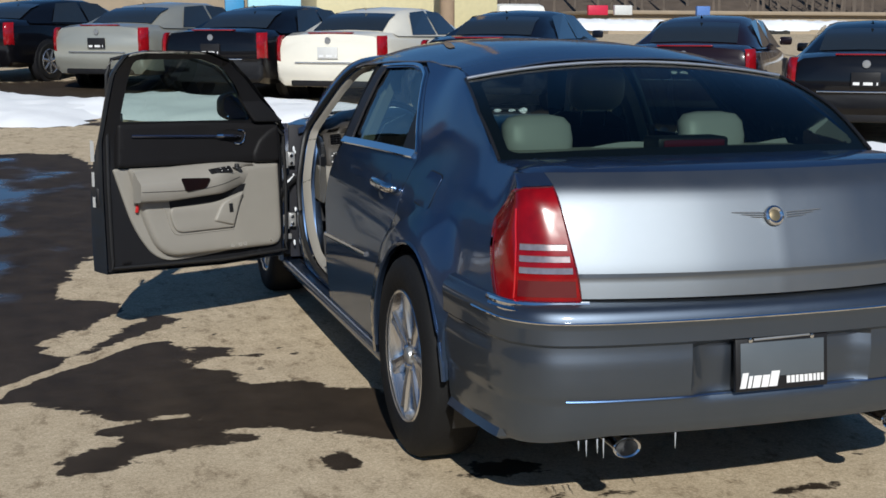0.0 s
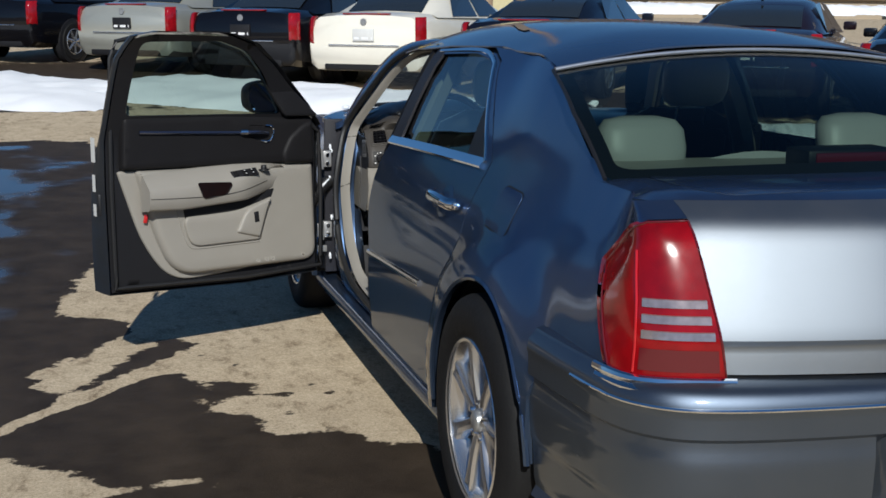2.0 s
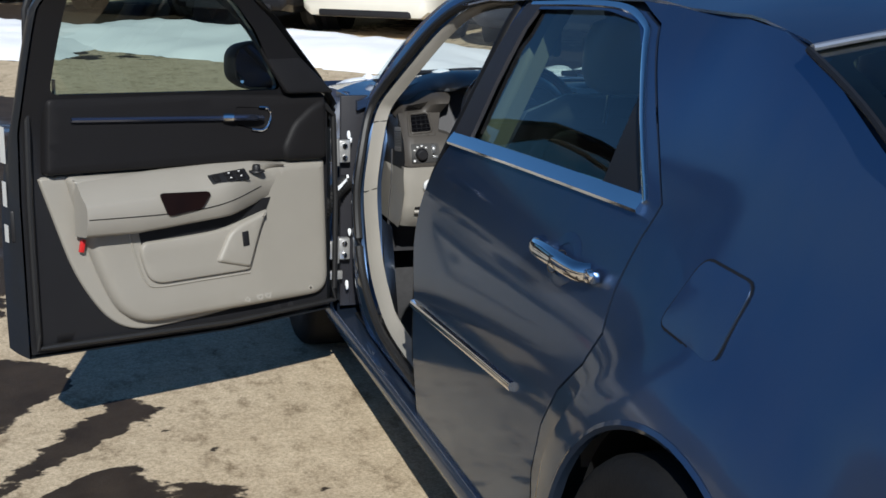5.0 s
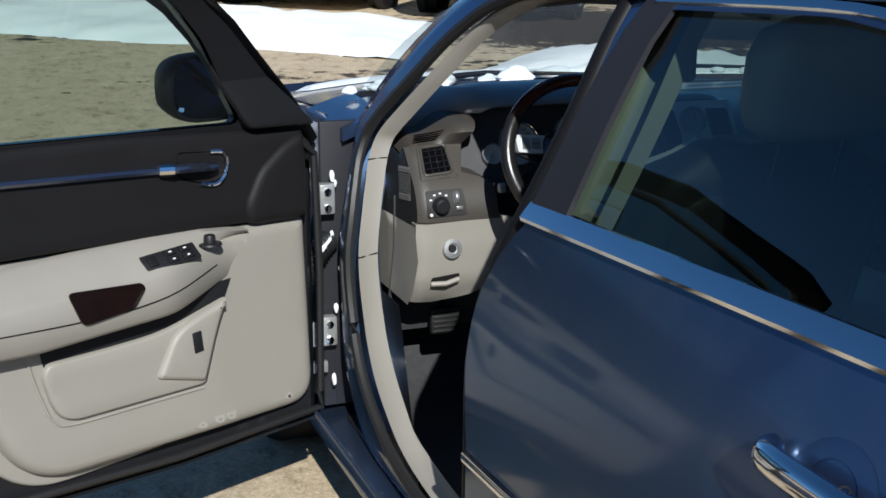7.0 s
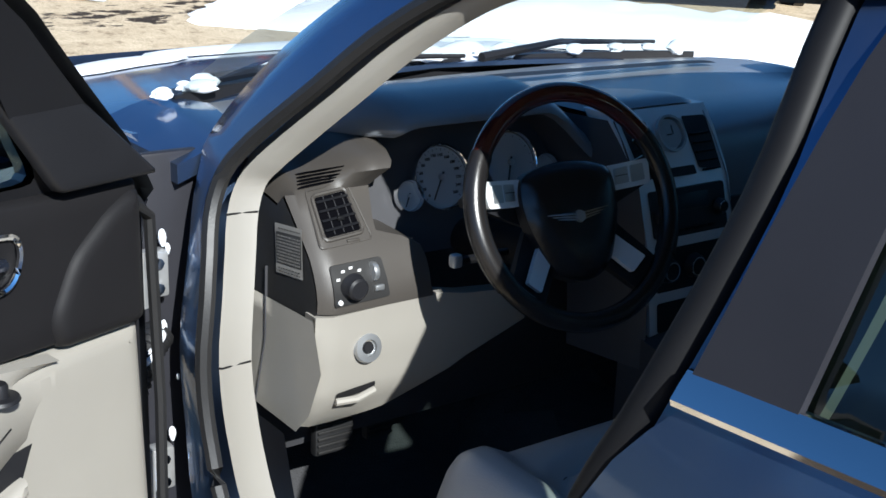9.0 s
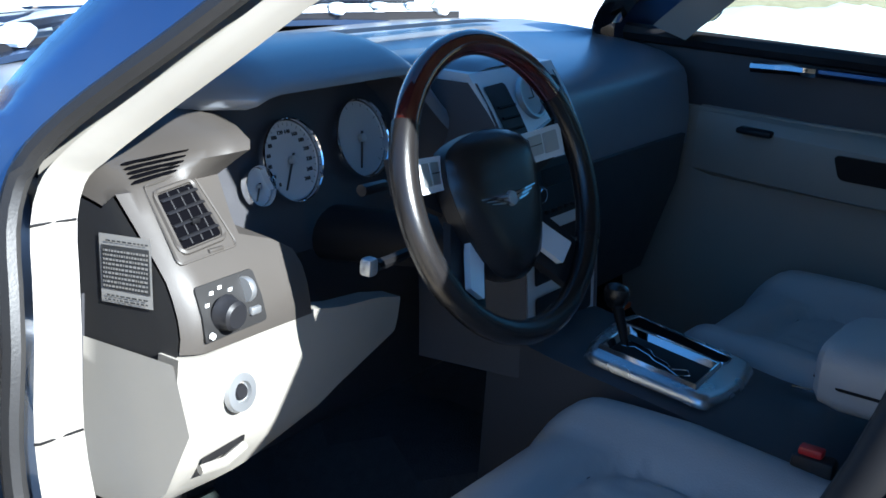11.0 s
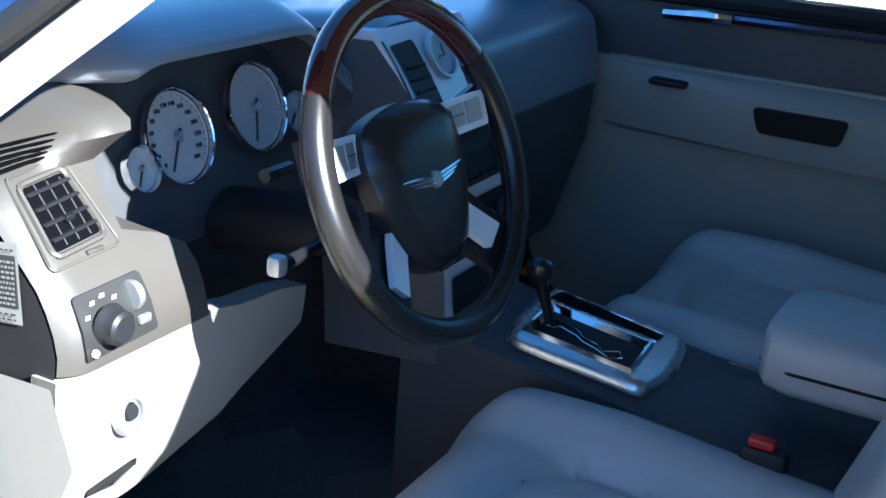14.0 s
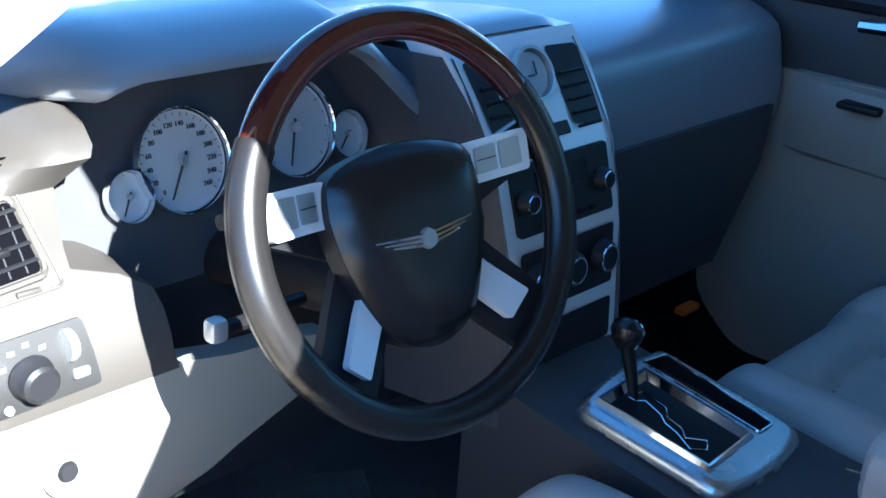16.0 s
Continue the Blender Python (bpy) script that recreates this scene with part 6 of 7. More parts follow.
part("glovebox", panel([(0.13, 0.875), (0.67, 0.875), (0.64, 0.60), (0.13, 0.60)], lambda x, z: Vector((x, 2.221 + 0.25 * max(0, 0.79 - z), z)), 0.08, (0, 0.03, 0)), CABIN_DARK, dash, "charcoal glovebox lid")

# console
def con(x, y, d=0.0):
    z = interp(y, [1.0, 1.35, 1.62, 1.80, 1.86, 2.04, 2.12], [0.64, 0.645, 0.655, 0.668, 0.676, 0.692, 0.705])
    return Vector((x, y, z + d))


CB = [(-0.135, 1.0), (0.135, 1.0), (0.13, 1.6), (0.12, 1.85), (0.11, 2.16), (-0.11, 2.16), (-0.12, 1.85), (-0.13, 1.6)]
cons = part("console", panel(CB, lambda x, y: con(x, y, -0.012 * (abs(x) / 0.12) ** 4), 0.05, (0, 0, -0.35)), CABIN_DARK, car, "charcoal console with silver gear surround")
BZ = [(-0.098, 1.826), (-0.04, 1.816), (0.03, 1.816), (0.088, 1.828), (0.098, 1.93), (0.108, 2.036), (0.05, 2.042), (-0.03, 2.034), (-0.09, 2.02), (-0.094, 1.93)]
SILVER = mat("brushed_silver", (0.56, 0.58, 0.60), 0.27, 0.9, var=0.05)
GP = [(-0.079, 1.850), (0.022, 1.856), (0.037, 2.012), (-0.069, 2.006)]
TR = [(0.034, 1.856), (0.064, 1.856), (0.090, 2.018), (0.050, 2.024)]
BZR = dense(rounded(BZ, 0.022, 7), 0.008)


def bezel(x, y, d=0.0):
    """The surround's face over the console."""
    return con(x, y, 0.013 + d)


bm = loft([[con(x, y, h) for x, y in (shrink(BZR, r) if r else BZR)] for r, h in ((0.0, -0.004), (0.0005, 0.003), (0.003, 0.008), (0.007, 0.0115), (0.012, 0.013))], True, False)
panel(shrink(BZR, 0.012), bezel, 0.03, holes=[shrink(GP, 0.004), rounded(TR, 0.005)], bm=bm)
bez = part("gear_surround", bm, SILVER, cons, "brushed silver gear surround", angle=60)
rim_i, rim_b = shrink(GP, 0.005), shrink(GP, 0.011)
gf = loft([[con(x, y, d) for x, y in dense(r, 9)] for r, d in ((shrink(GP, -0.001), 0.012), (shrink(GP, 0.002), 0.019), (rim_i, 0.0185), (rim_b, 0.0095))], True, False)
part("gate_frame", gf, CHROME, bez, "bevelled chrome frame", angle=20)
part("gate_plate", panel(shrink(GP, 0.010), lambda x, y: con(x, y, 0.0098), 0.03), VANE, bez, "black gate plate")
gate = [(-0.036, 1.990), (-0.012, 1.988), (-0.018, 1.952), (-0.034, 1.938), (-0.038, 1.918), (-0.052, 1.904), (-0.036, 1.886), (-0.052, 1.876), (-0.066, 1.889), (-0.052, 1.914), (-0.046, 1.934), (-0.036, 1.946), (-0.026, 1.974), (-0.036, 1.980)]
part("gate_line", tube([con(x + 0.010, y, 0.0108) for x, y in gate], 0.0011, 5, closed=True), CHROME, bez)
tray = loft([[con(x, y, d) for x, y in dense(rounded(TR, 0.005), 9)] for d in (0.013, -0.022)], True, False)
part("side_tray", tray, BLACK, bez, "black coin tray")
part("tray_floor", panel(rounded(TR, 0.005), lambda x, y: con(x, y, -0.021), 0.04), BLACK, bez)
part("tray_rim", tube([bezel(x, y, 0.001) for x, y in dense(rounded(TR, 0.005), 0.02)], 0.0016, 6, closed=True), CHROME, bez)
lever = part("gear_lever", tube([con(-0.022, 1.984, 0.004), con(-0.016, 1.996, 0.03), con(-0.008, 2.012, 0.06)], [0.005, 0.007, 0.009], 12), VANE, cons, "black automatic gear lever")
part("lever_knob", loft([[con(-0.006 + r * math.cos(a), 2.016 + r * 1.3 * math.sin(a), 0.054 + h) for a in [2 * math.pi * i / 20 for i in range(20)]] for r, h in ((0.009, 0), (0.0135, 0.010), (0.0155, 0.020), (0.0135, 0.030), (0.008, 0.035), (0.001, 0.037))]), LEATHER_BLACK, lever, "black leather lever knob")
part("lever_button", lathe([(0.0, 0.004), (0.009, 0.003), (0.0125, 0.0), (0.013, -0.004)], Matrix.Translation(con(0.009, 2.014, 0.074)) @ Euler((0, radians(78), 0)).to_matrix().to_4x4(), 18), CHROME, lever)
part("console_strip", tube([con(0.070, 1.700, 0.006), con(0.074, 1.735, 0.008), con(0.062, 1.765, 0.008)], 0.0022, 5), CHROME, cons)


def cushion(rings_fn, nu, nv, closed_v=False):
    return loft([[rings_fn(i / (nu - 1), j / (nv - 1)) for j in range(nv)] for i in range(nu)], False, False)


ar = []
for t, s in ((0, 0.72), (0.03, 0.92), (0.1, 1.0), (0.5, 1.0), (0.9, 1.0), (0.97, 0.92), (1, 0.75)):
    y = 1.32 + 0.38 * t
    ar.append([Vector((0.10 * s * math.copysign(abs(math.cos(a)) ** 0.4, math.cos(a)), y, 0.757 + 0.045 * s * math.copysign(abs(math.sin(a)) ** 0.5, math.sin(a)))) for a in [2 * math.pi * i / 28 for i in range(28)]])
arm_c = part("centre_arm_rest", loft(ar), LEATHER, cons, "grey padded centre arm rest")
part("lid_seam", tube([Vector((sx * 0.1005, y, 0.752)) for sx, y in ((-1, 1.33), (-1, 1.66))] + [Vector((-0.075, 1.699, 0.752)), Vector((0.075, 1.699, 0.752))] + [Vector((0.1005, y, 0.752)) for y in (1.66, 1.33)], 0.0022, 5), DARKGREY, arm_c)


# seats
def front_seat(cx, label):
    nx, ny = 45, 45

    def top(s, t):
        """The cushion's upper side: s across, t from rear to front."""
        w = 0.268 * (1 - 0.16 * max(0.0, (t - 0.72) / 0.28) ** 2)
        q = (abs(s) / 0.54) ** 4 + (t / 0.74) ** 7
        bol = 0.04 * max(0.0, min(1.0, (abs(s) - 0.50) / 0.18)) * (1 - 0.6 * max(0, (abs(s) - 0.8) / 0.2) ** 2) * max(0.0, 1 - max(0.0, t - 0.6) * 1.6)
        seam = -0.014 * math.exp(-((q - 1) / 0.18) ** 2) - 0.008 * max(0.0, min(1.0, (1.2 - q) / 0.3))
        pleat = 0.0018 * math.sin(s * 34) * max(0.0, min(1.0, (0.8 - q) / 0.2))
        frontdrop = -0.17 * max(0.0, (t - 0.80) / 0.20) ** 2.6
        sidedrop = -0.13 * max(0.0, (abs(s) - 0.78) / 0.22) ** 2.5
        return Vector((cx + w * s, 1.46 + 0.59 * t, 0.609 + 0.055 * min(t, 0.85) + bol + seam + pleat + frontdrop + sidedrop))

    rings = []
    for i in range(ny):
        ring = [top(-1 + 2 * j / (nx - 1), i / (ny - 1)) for j in range(nx)]
        rings.append([Vector((ring[0].x, ring[0].y, 0.36))] + ring + [Vector((ring[-1].x, ring[-1].y, 0.36))])
    rings.append([Vector((p.x, 2.052, min(p.z, 0.36))) for p in rings[-1]])
    seam_pts = []
    for k in range(61):
        a = math.pi * k / 60
        s0 = 0.535 * math.copysign(min(1.0, abs(1.25 * math.cos(a))) ** 0.6, math.cos(a))
        t0 = 0.74 * max(0.0, 1 - (abs(s0) / 0.54) ** 4) ** (1 / 7) * (1 if abs(math.cos(a)) < 0.8 else math.sin(a) / 0.6)
        seam_pts.append(top(s0, max(0.02, t0)) + Vector((0, 0, -0.0004)))
    seat = part("front_seat", loft(rings, False, False), LEATHER, car, label, angle=60)
    part("seat_seam", tube(seam_pts, 0.0016, 5), bpy.data.materials["charcoal_cabin_plastic"], seat, "sewn seat seam")
    rings = []
    for i in range(24):
        t = i / 23
        z = 0.58 + 0.56 * t
        y0 = 1.52 - 0.19 * t
        w = interp(t, [0, 0.3, 0.7, 0.92, 1.0], [0.245, 0.262, 0.255, 0.21, 0.12])
        ring = []
        for j in range(30):
            a = 2 * math.pi * j / 30
            c, s = math.cos(a), math.sin(a)
            bol = 0.045 * max(0, abs(c) - 0.45) / 0.55 if s > 0 else 0
            ring.append(Vector((cx + w * math.copysign(abs(c) ** 0.6, c), y0 + (0.075 * math.copysign(abs(s) ** 0.55, s) + bol) * (1 if t < 0.95 else 0.6), z)))
        rings.append(ring)
    br = part("backrest", loft(rings), [LEATHER, DARKGREY], seat, "grey leather backrest with charcoal rear", angle=60)
    for f in br.data.polygons:
        f.material_index = 1 if f.center.y < 1.52 - 0.19 * (f.center.z - 0.58) / 0.56 + 0.012 else 0
    SB = rounded([(-0.20, 0.60), (0.20, 0.60), (0.215, 0.80), (0.19, 1.06), (-0.19, 1.06), (-0.215, 0.80)], 0.05)
    part("back_panel", pad(SB, lambda u, v, h: Vector((cx + u, 1.52 - 0.19 * (v - 0.58) / 0.56 - 0.070 - 0.014 * h, v)), 0.03), DARKGREY, seat, "charcoal seat back panel")
    rings = []
    for t, s in ((0, 0.6), (0.1, 0.88), (0.3, 1.0), (0.7, 1.0), (0.9, 0.88), (1.0, 0.5)):
        rings.append([Vector((cx + 0.135 * s * math.copysign(abs(math.cos(a)) ** 0.6, math.cos(a)), 1.225 - 0.03 * t + 0.055 * s * math.copysign(abs(math.sin(a)) ** 0.7, math.sin(a)), 1.155 + 0.19 * t)) for a in [2 * math.pi * i / 24 for i in range(24)]])
    part("headrest", loft(rings), LEATHER, seat, angle=60)
    for dx in (-0.06, 0.06):
        part("headrest_post", tube([(cx + dx, 1.25, 1.08), (cx + dx, 1.225, 1.17)], 0.006, 8), CHROME, seat)
    part("seat_base", box((cx, 1.70, 0.38), (0.46, 0.48, 0.14), None, 0.02), BLACK, seat)
    return seat


front_seat(-0.385, "grey leather driver's seat with bolsters")
front_seat(0.385, "grey leather passenger seat")
part("belt_buckle", box((-0.158, 1.66, 0.63), (0.03, 0.055, 0.11), None, 0.008), BLACK, car, "seat belt buckle")
part("buckle_button", box((-0.158, 1.665, 0.688), (0.018, 0.03, 0.012), None, 0.003), RED_PLASTIC, car, "red release button")

# rear seat, parcel shelf
rs = part("rear_seat", loft([[Vector((x, y, z + 0.02 * math.cos(x * 9))) for y, z in ((0.80, 0.36), (0.82, 0.50), (0.78, 0.54), (0.50, 0.50), (0.35, 0.52), (0.25, 0.75), (0.14, 1.0), (0.10, 1.07), (0.04, 1.09), (0.0, 1.05))] for x in [-0.66 + 1.32 * i / 24 for i in range(25)]], False, False), LEATHER, car, "pale leather rear bench")
for cx in (-0.36, 0.36):
    rings = []
    for t, s in ((0, 0.75), (0.12, 0.95), (0.4, 1.0), (0.75, 0.97), (0.93, 0.8), (1.0, 0.4)):
        rings.append([Vector((cx + 0.135 * s * math.copysign(abs(math.cos(a)) ** 0.55, math.cos(a)), 0.07 + 0.04 * t + 0.055 * s * math.copysign(abs(math.sin(a)) ** 0.7, math.sin(a)), 1.062 + 0.150 * t)) for a in [2 * math.pi * i / 24 for i in range(24)]])
    part("headrest", loft(rings), LEATHER, rs, "pale leather rear headrest", angle=60)
part("parcel_shelf", panel([(-0.68, -0.52), (0.68, -0.52), (0.66, 0.06), (-0.66, 0.06)], lambda x, y: Vector((x, y, 1.075 + 0.03 * (y + 0.5))), 0.1), BEIGE, car, "pale carpeted parcel shelf")
part("stop_lamp", box((0.02, -0.34, 1.13), (0.27, 0.12, 0.06), Matrix.Identity(4), 0.012), BLACK, car, "high-level stop lamp housing")
part("stop_lamp_lens", box((0.02, -0.402, 1.132), (0.23, 0.01, 0.04), Matrix.Identity(4), 0.004), DARK_RED, car)

# passenger door's inner side
PD = lambda w: (lambda y, z: Vector((0.735 - w + 0.10 * max(0, z - 1.0), y, z)))
pdo = part("front_door", panel([(1.30, 0.35), (2.30, 0.35), (2.40, 0.6), (2.42, 1.03), (1.30, 1.06)], PD(0.0), 0.08), CABIN_DARK, car, "closed passenger door with grey panel")
LP = rounded([(1.32, 0.935), (2.36, 0.92), (2.34, 0.5), (2.25, 0.42), (1.45, 0.42), (1.36, 0.55)], 0.04)
part("lower_trim", panel(LP, PD(0.012), 0.08, (0.012, 0, 0)), BEIGE, pdo)
part("arm_rest", loft([[Vector((0.735 - w * s, y, z)) for w, z in ((0, 0.925), (0.045, 0.915), (0.065, 0.895), (0.068, 0.85), (0.055, 0.80), (0, 0.785))] for y, s in ((1.32, 1.0), (1.9, 1.0), (2.1, 0.6), (2.22, 0.25))], True, True), BEIGE, pdo)
part("pull_cup", panel(rounded([(1.765, 0.888), (1.93, 0.886), (1.915, 0.842), (1.775, 0.842)], 0.012), lambda y, z: Vector((0.735 - 0.071, y, z)), 0.04, (0.006, 0, 0)), VANE, pdo, "tortoiseshell pull cup")
part("release_lever", box((0.70, 2.09, 0.897), (0.05, 0.07, 0.012), None, 0.005), BLACK, pdo)
part("grab_strip", tube([(0.722, 1.4, 1.03), (0.722, 2.0, 1.02)], 0.009, 8), bpy.data.materials["dark_chrome"], pdo)
part("inner_lever", tube([(0.712, 2.0, 1.02), (0.70, 2.05, 1.02), (0.705, 2.12, 1.015)], 0.011, 8), CHROME, pdo, "chrome release lever")
part("courtesy_light", box((0.60, 2.28, 0.52), (0.05, 0.02, 0.012), None, 0.003), AMBER, car, "small amber footwell reflector")
# passenger-side glass and mirror
PW = [(2.38, 1.05), (1.34, 1.07), (1.34, 1.355), (1.80, 1.37), (2.02, 1.30), (2.20, 1.19)]
part("window_pane", panel(PW, lambda y, z: Vector((skin(y, z).x * -1 - 0.02, y, z)), 0.1), SIDE_GLASS, pdo, "passenger side glass").visible_shadow = False
part("belt_cap", tube([(0.735, 1.32, 1.055), (0.735, 2.40, 1.045)], 0.018, 8), BLACK, pdo)
rm = part("passenger_mirror", loft([[Vector((0.90 + 0.10 * s * math.copysign(abs(math.cos(a)) ** 0.6, math.cos(a)), 2.33 + d, 1.13 + 0.07 * s * math.copysign(abs(math.sin(a)) ** 0.7, math.sin(a)))) for a in [2 * math.pi * i / 24 for i in range(24)]] for d, s in ((-0.03, 0.93), (-0.02, 1.0), (0.03, 0.95), (0.07, 0.5), (0.08, 0.05))], True, False), CHROME, car, "door mirror in chrome shell")
bm = bmesh.new()
bm.faces.new([bm.verts.new((0.90 + 0.095 * math.copysign(abs(math.cos(a)) ** 0.6, math.cos(a)), 2.302, 1.13 + 0.065 * math.copysign(abs(math.sin(a)) ** 0.7, math.sin(a)))) for a in [2 * math.pi * i / 24 for i in range(24)]])
part("mirror_glass", bm, MIRROR, rm)



# ---- the lot ----
def ground_z(x, y):
    t = max(0.0, y - 1.2)
    return 0.042 * (math.sqrt(t * t + 9) - 3) if y > 1.2 else 0.0


def lot_material():
    m = bpy.data.materials.new("salted_concrete")
    m.use_nodes = True
    N, L = m.node_tree.nodes, m.node_tree.links
    b = N["Principled BSDF"]
    tc = N.new("ShaderNodeTexCoord")

    def nz(scale, detail=5, rough=0.6, stretch=None):
        n = N.new("ShaderNodeTexNoise")
        n.inputs["Scale"].default_value, n.inputs["Detail"].default_value, n.inputs["Roughness"].default_value = scale, detail, rough
        if stretch:
            mp = N.new("ShaderNodeMapping")
            mp.inputs["Scale"].default_value, mp.inputs["Rotation"].default_value, mp.inputs["Location"].default_value = stretch[:3], (0, 0, radians(stretch[3])), (stretch[4], stretch[5], 0)
            L.new(tc.outputs["Object"], mp.inputs["Vector"])
            L.new(mp.outputs["Vector"], n.inputs["Vector"])
        else:
            L.new(tc.outputs["Object"], n.inputs["Vector"])
        return n.outputs["Fac"]

    def ramp(src, stops):
        r = N.new("ShaderNodeValToRGB")
        el = r.color_ramp.elements
        el[0].position, el[0].color = stops[0][0], (*stops[0][1], 1)
        el[1].position, el[1].color = stops[-1][0], (*stops[-1][1], 1)
        for p, c in stops[1:-1]:
            e = el.new(p)
            e.color = (*c, 1)
        L.new(src, r.inputs["Fac"])
        return r.outputs["Color"]

    def mixc(f, a, c):
        k = N.new("ShaderNodeMix")
        k.data_type = 'RGBA'
        L.new(f, k.inputs["Factor"])
        L.new(a, k.inputs["A"])
        L.new(c, k.inputs["B"])
        return k.outputs["Result"]

    def step(src, lo, hi):
        r = N.new("ShaderNodeMapRange")
        r.interpolation_type = 'SMOOTHSTEP'
        r.inputs["From Min"].default_value, r.inputs["From Max"].default_value = lo, hi
        L.new(src, r.inputs["Value"])
        return r.outputs["Result"]

    dry = mixc(nz(0.9, 6), ramp(nz(3.4, 11, 0.74), [(0.28, (0.30, 0.225, 0.145)), (0.45, (0.58, 0.47, 0.325)), (0.7, (0.78, 0.655, 0.475))]), ramp(nz(38, 4), [(0.3, (0.48, 0.39, 0.27)), (0.7, (0.76, 0.65, 0.48))]))
    grit = ramp(nz(95, 6, 0.8), [(0.40, (0.62, 0.60, 0.57)), (0.56, (1.0, 1.0, 1.0)), (0.72, (1.12, 1.1, 1.06))])
    silt = ramp(nz(9, 12, 0.78, (1.0, 0.55, 1, -32, 0.4, 2.2)), [(0.36, (0.42, 0.38, 0.33)), (0.47, (0.95, 0.93, 0.90)), (0.7, (1.06, 1.05, 1.03))])
    for tone in (grit, silt):
        k = N.new("ShaderNodeMix")
        k.data_type, k.blend_type = 'RGBA', 'MULTIPLY'
        k.inputs["Factor"].default_value = 0.85
        L.new(dry, k.inputs["A"])
        L.new(tone, k.inputs["B"])
        dry = k.outputs["Result"]
    wet_c = ramp(nz(5, 6), [(0.3, (0.026, 0.0185, 0.0125)), (0.75, (0.060, 0.044, 0.030))])
    # attribute "wet" on the mesh says where melt water lies; noise frays its rim
    at = N.new("ShaderNodeAttribute")
    at.attribute_name = "wet"
    add = N.new("ShaderNodeMath")
    add.operation = 'ADD'
    fr = N.new("ShaderNodeMath")
    fr.operation = 'MULTIPLY_ADD'
    fr.inputs[1].default_value, fr.inputs[2].default_value = 1.2, -0.60
    L.new(nz(5.0, 9, 0.66, (1.0, 1.3, 1, 20, 3.1, 1.7)), fr.inputs[0])
    L.new(at.outputs["Fac"], add.inputs[0])
    L.new(fr.outputs[0], add.inputs[1])
    wet = step(add.outputs[0], 0.47, 0.54)
    low = N.new("ShaderNodeMath")
    low.operation = 'MULTIPLY_ADD'
    low.inputs[1].default_value = 0.7
    L.new(nz(1.6, 3, 0.5), low.inputs[0])
    L.new(at.outputs["Fac"], low.inputs[2])
    pool = step(low.outputs[0], 1.44, 1.58)
    L.new(mixc(wet, dry, wet_c), b.inputs["Base Color"])
    sp = N.new("ShaderNodeMapRange")
    sp.inputs["To Min"].default_value, sp.inputs["To Max"].default_value = 0.15, 0.5
    L.new(pool, sp.inputs["Value"])
    L.new(sp.outputs["Result"], b.inputs["Specular IOR Level"])
    rg = N.new("ShaderNodeMapRange")
    rg.inputs["To Min"].default_value, rg.inputs["To Max"].default_value = 0.85, 0.62
    L.new(wet, rg.inputs["Value"])
    rg2 = N.new("ShaderNodeMix")
    L.new(pool, rg2.inputs["Factor"])
    L.new(rg.outputs["Result"], rg2.inputs["A"])
    rg2.inputs["B"].default_value = 0.04
    L.new(rg2.outputs["Result"], b.inputs["Roughness"])
    bp = N.new("ShaderNodeBump")
    bp.inputs["Distance"].default_value = 0.006
    inv = N.new("ShaderNodeMapRange")
    inv.inputs["To Min"].default_value, inv.inputs["To Max"].default_value = 0.55, 0.0
    L.new(pool, inv.inputs["Value"])
    L.new(inv.outputs["Result"], bp.inputs["Strength"])
    L.new(nz(55, 8, 0.75), bp.inputs["Height"])
    L.new(bp.outputs["Normal"], b.inputs["Normal"])
    return m


# melt water: the rims of the large wet areas, and soft round patches (x, y, radius across, radius along, strength)
WET_NEAR = [(-2.9, 1.95), (-2.35, 1.89), (-2.2, 1.89), (-2.02, 1.68), (-1.86, 1.94), (-1.57, 2.48), (-1.52, 2.34), (-1.68, 2.0), (-1.59, 1.88), (-1.56, 1.29), (-1.38, 1.21), (-1.34, 0.99), (-1.11, 1.05), (-0.94, 0.87), (-0.45, 0.58),
            (-0.61, 0.11), (-0.88, 0.17), (-1.14, 0.4), (-1.41, 0.5), (-1.63, 0.3), (-1.83, 0.27), (-1.92, 0.14), (-2.05, 0.18), (-2.06, 0.27), (-1.85, 0.37), (-1.82, 0.64), (-1.99, 0.93), (-2.33, 1.16), (-3.0, 1.4)]
WET_FAR = [(-3.2, 1.9), (-2.36, 1.97), (-2.2, 2.12), (-1.86, 2.5), (-1.81, 2.69), (-1.83, 2.86), (-2.17, 3.06), (-2.05, 3.65), (-1.98, 4.06), (-1.75, 4.6), (-1.5, 7.3), (-1.9, 9.2), (-4.2, 10.0), (-5.6, 8.0), (-5.2, 3.6)]
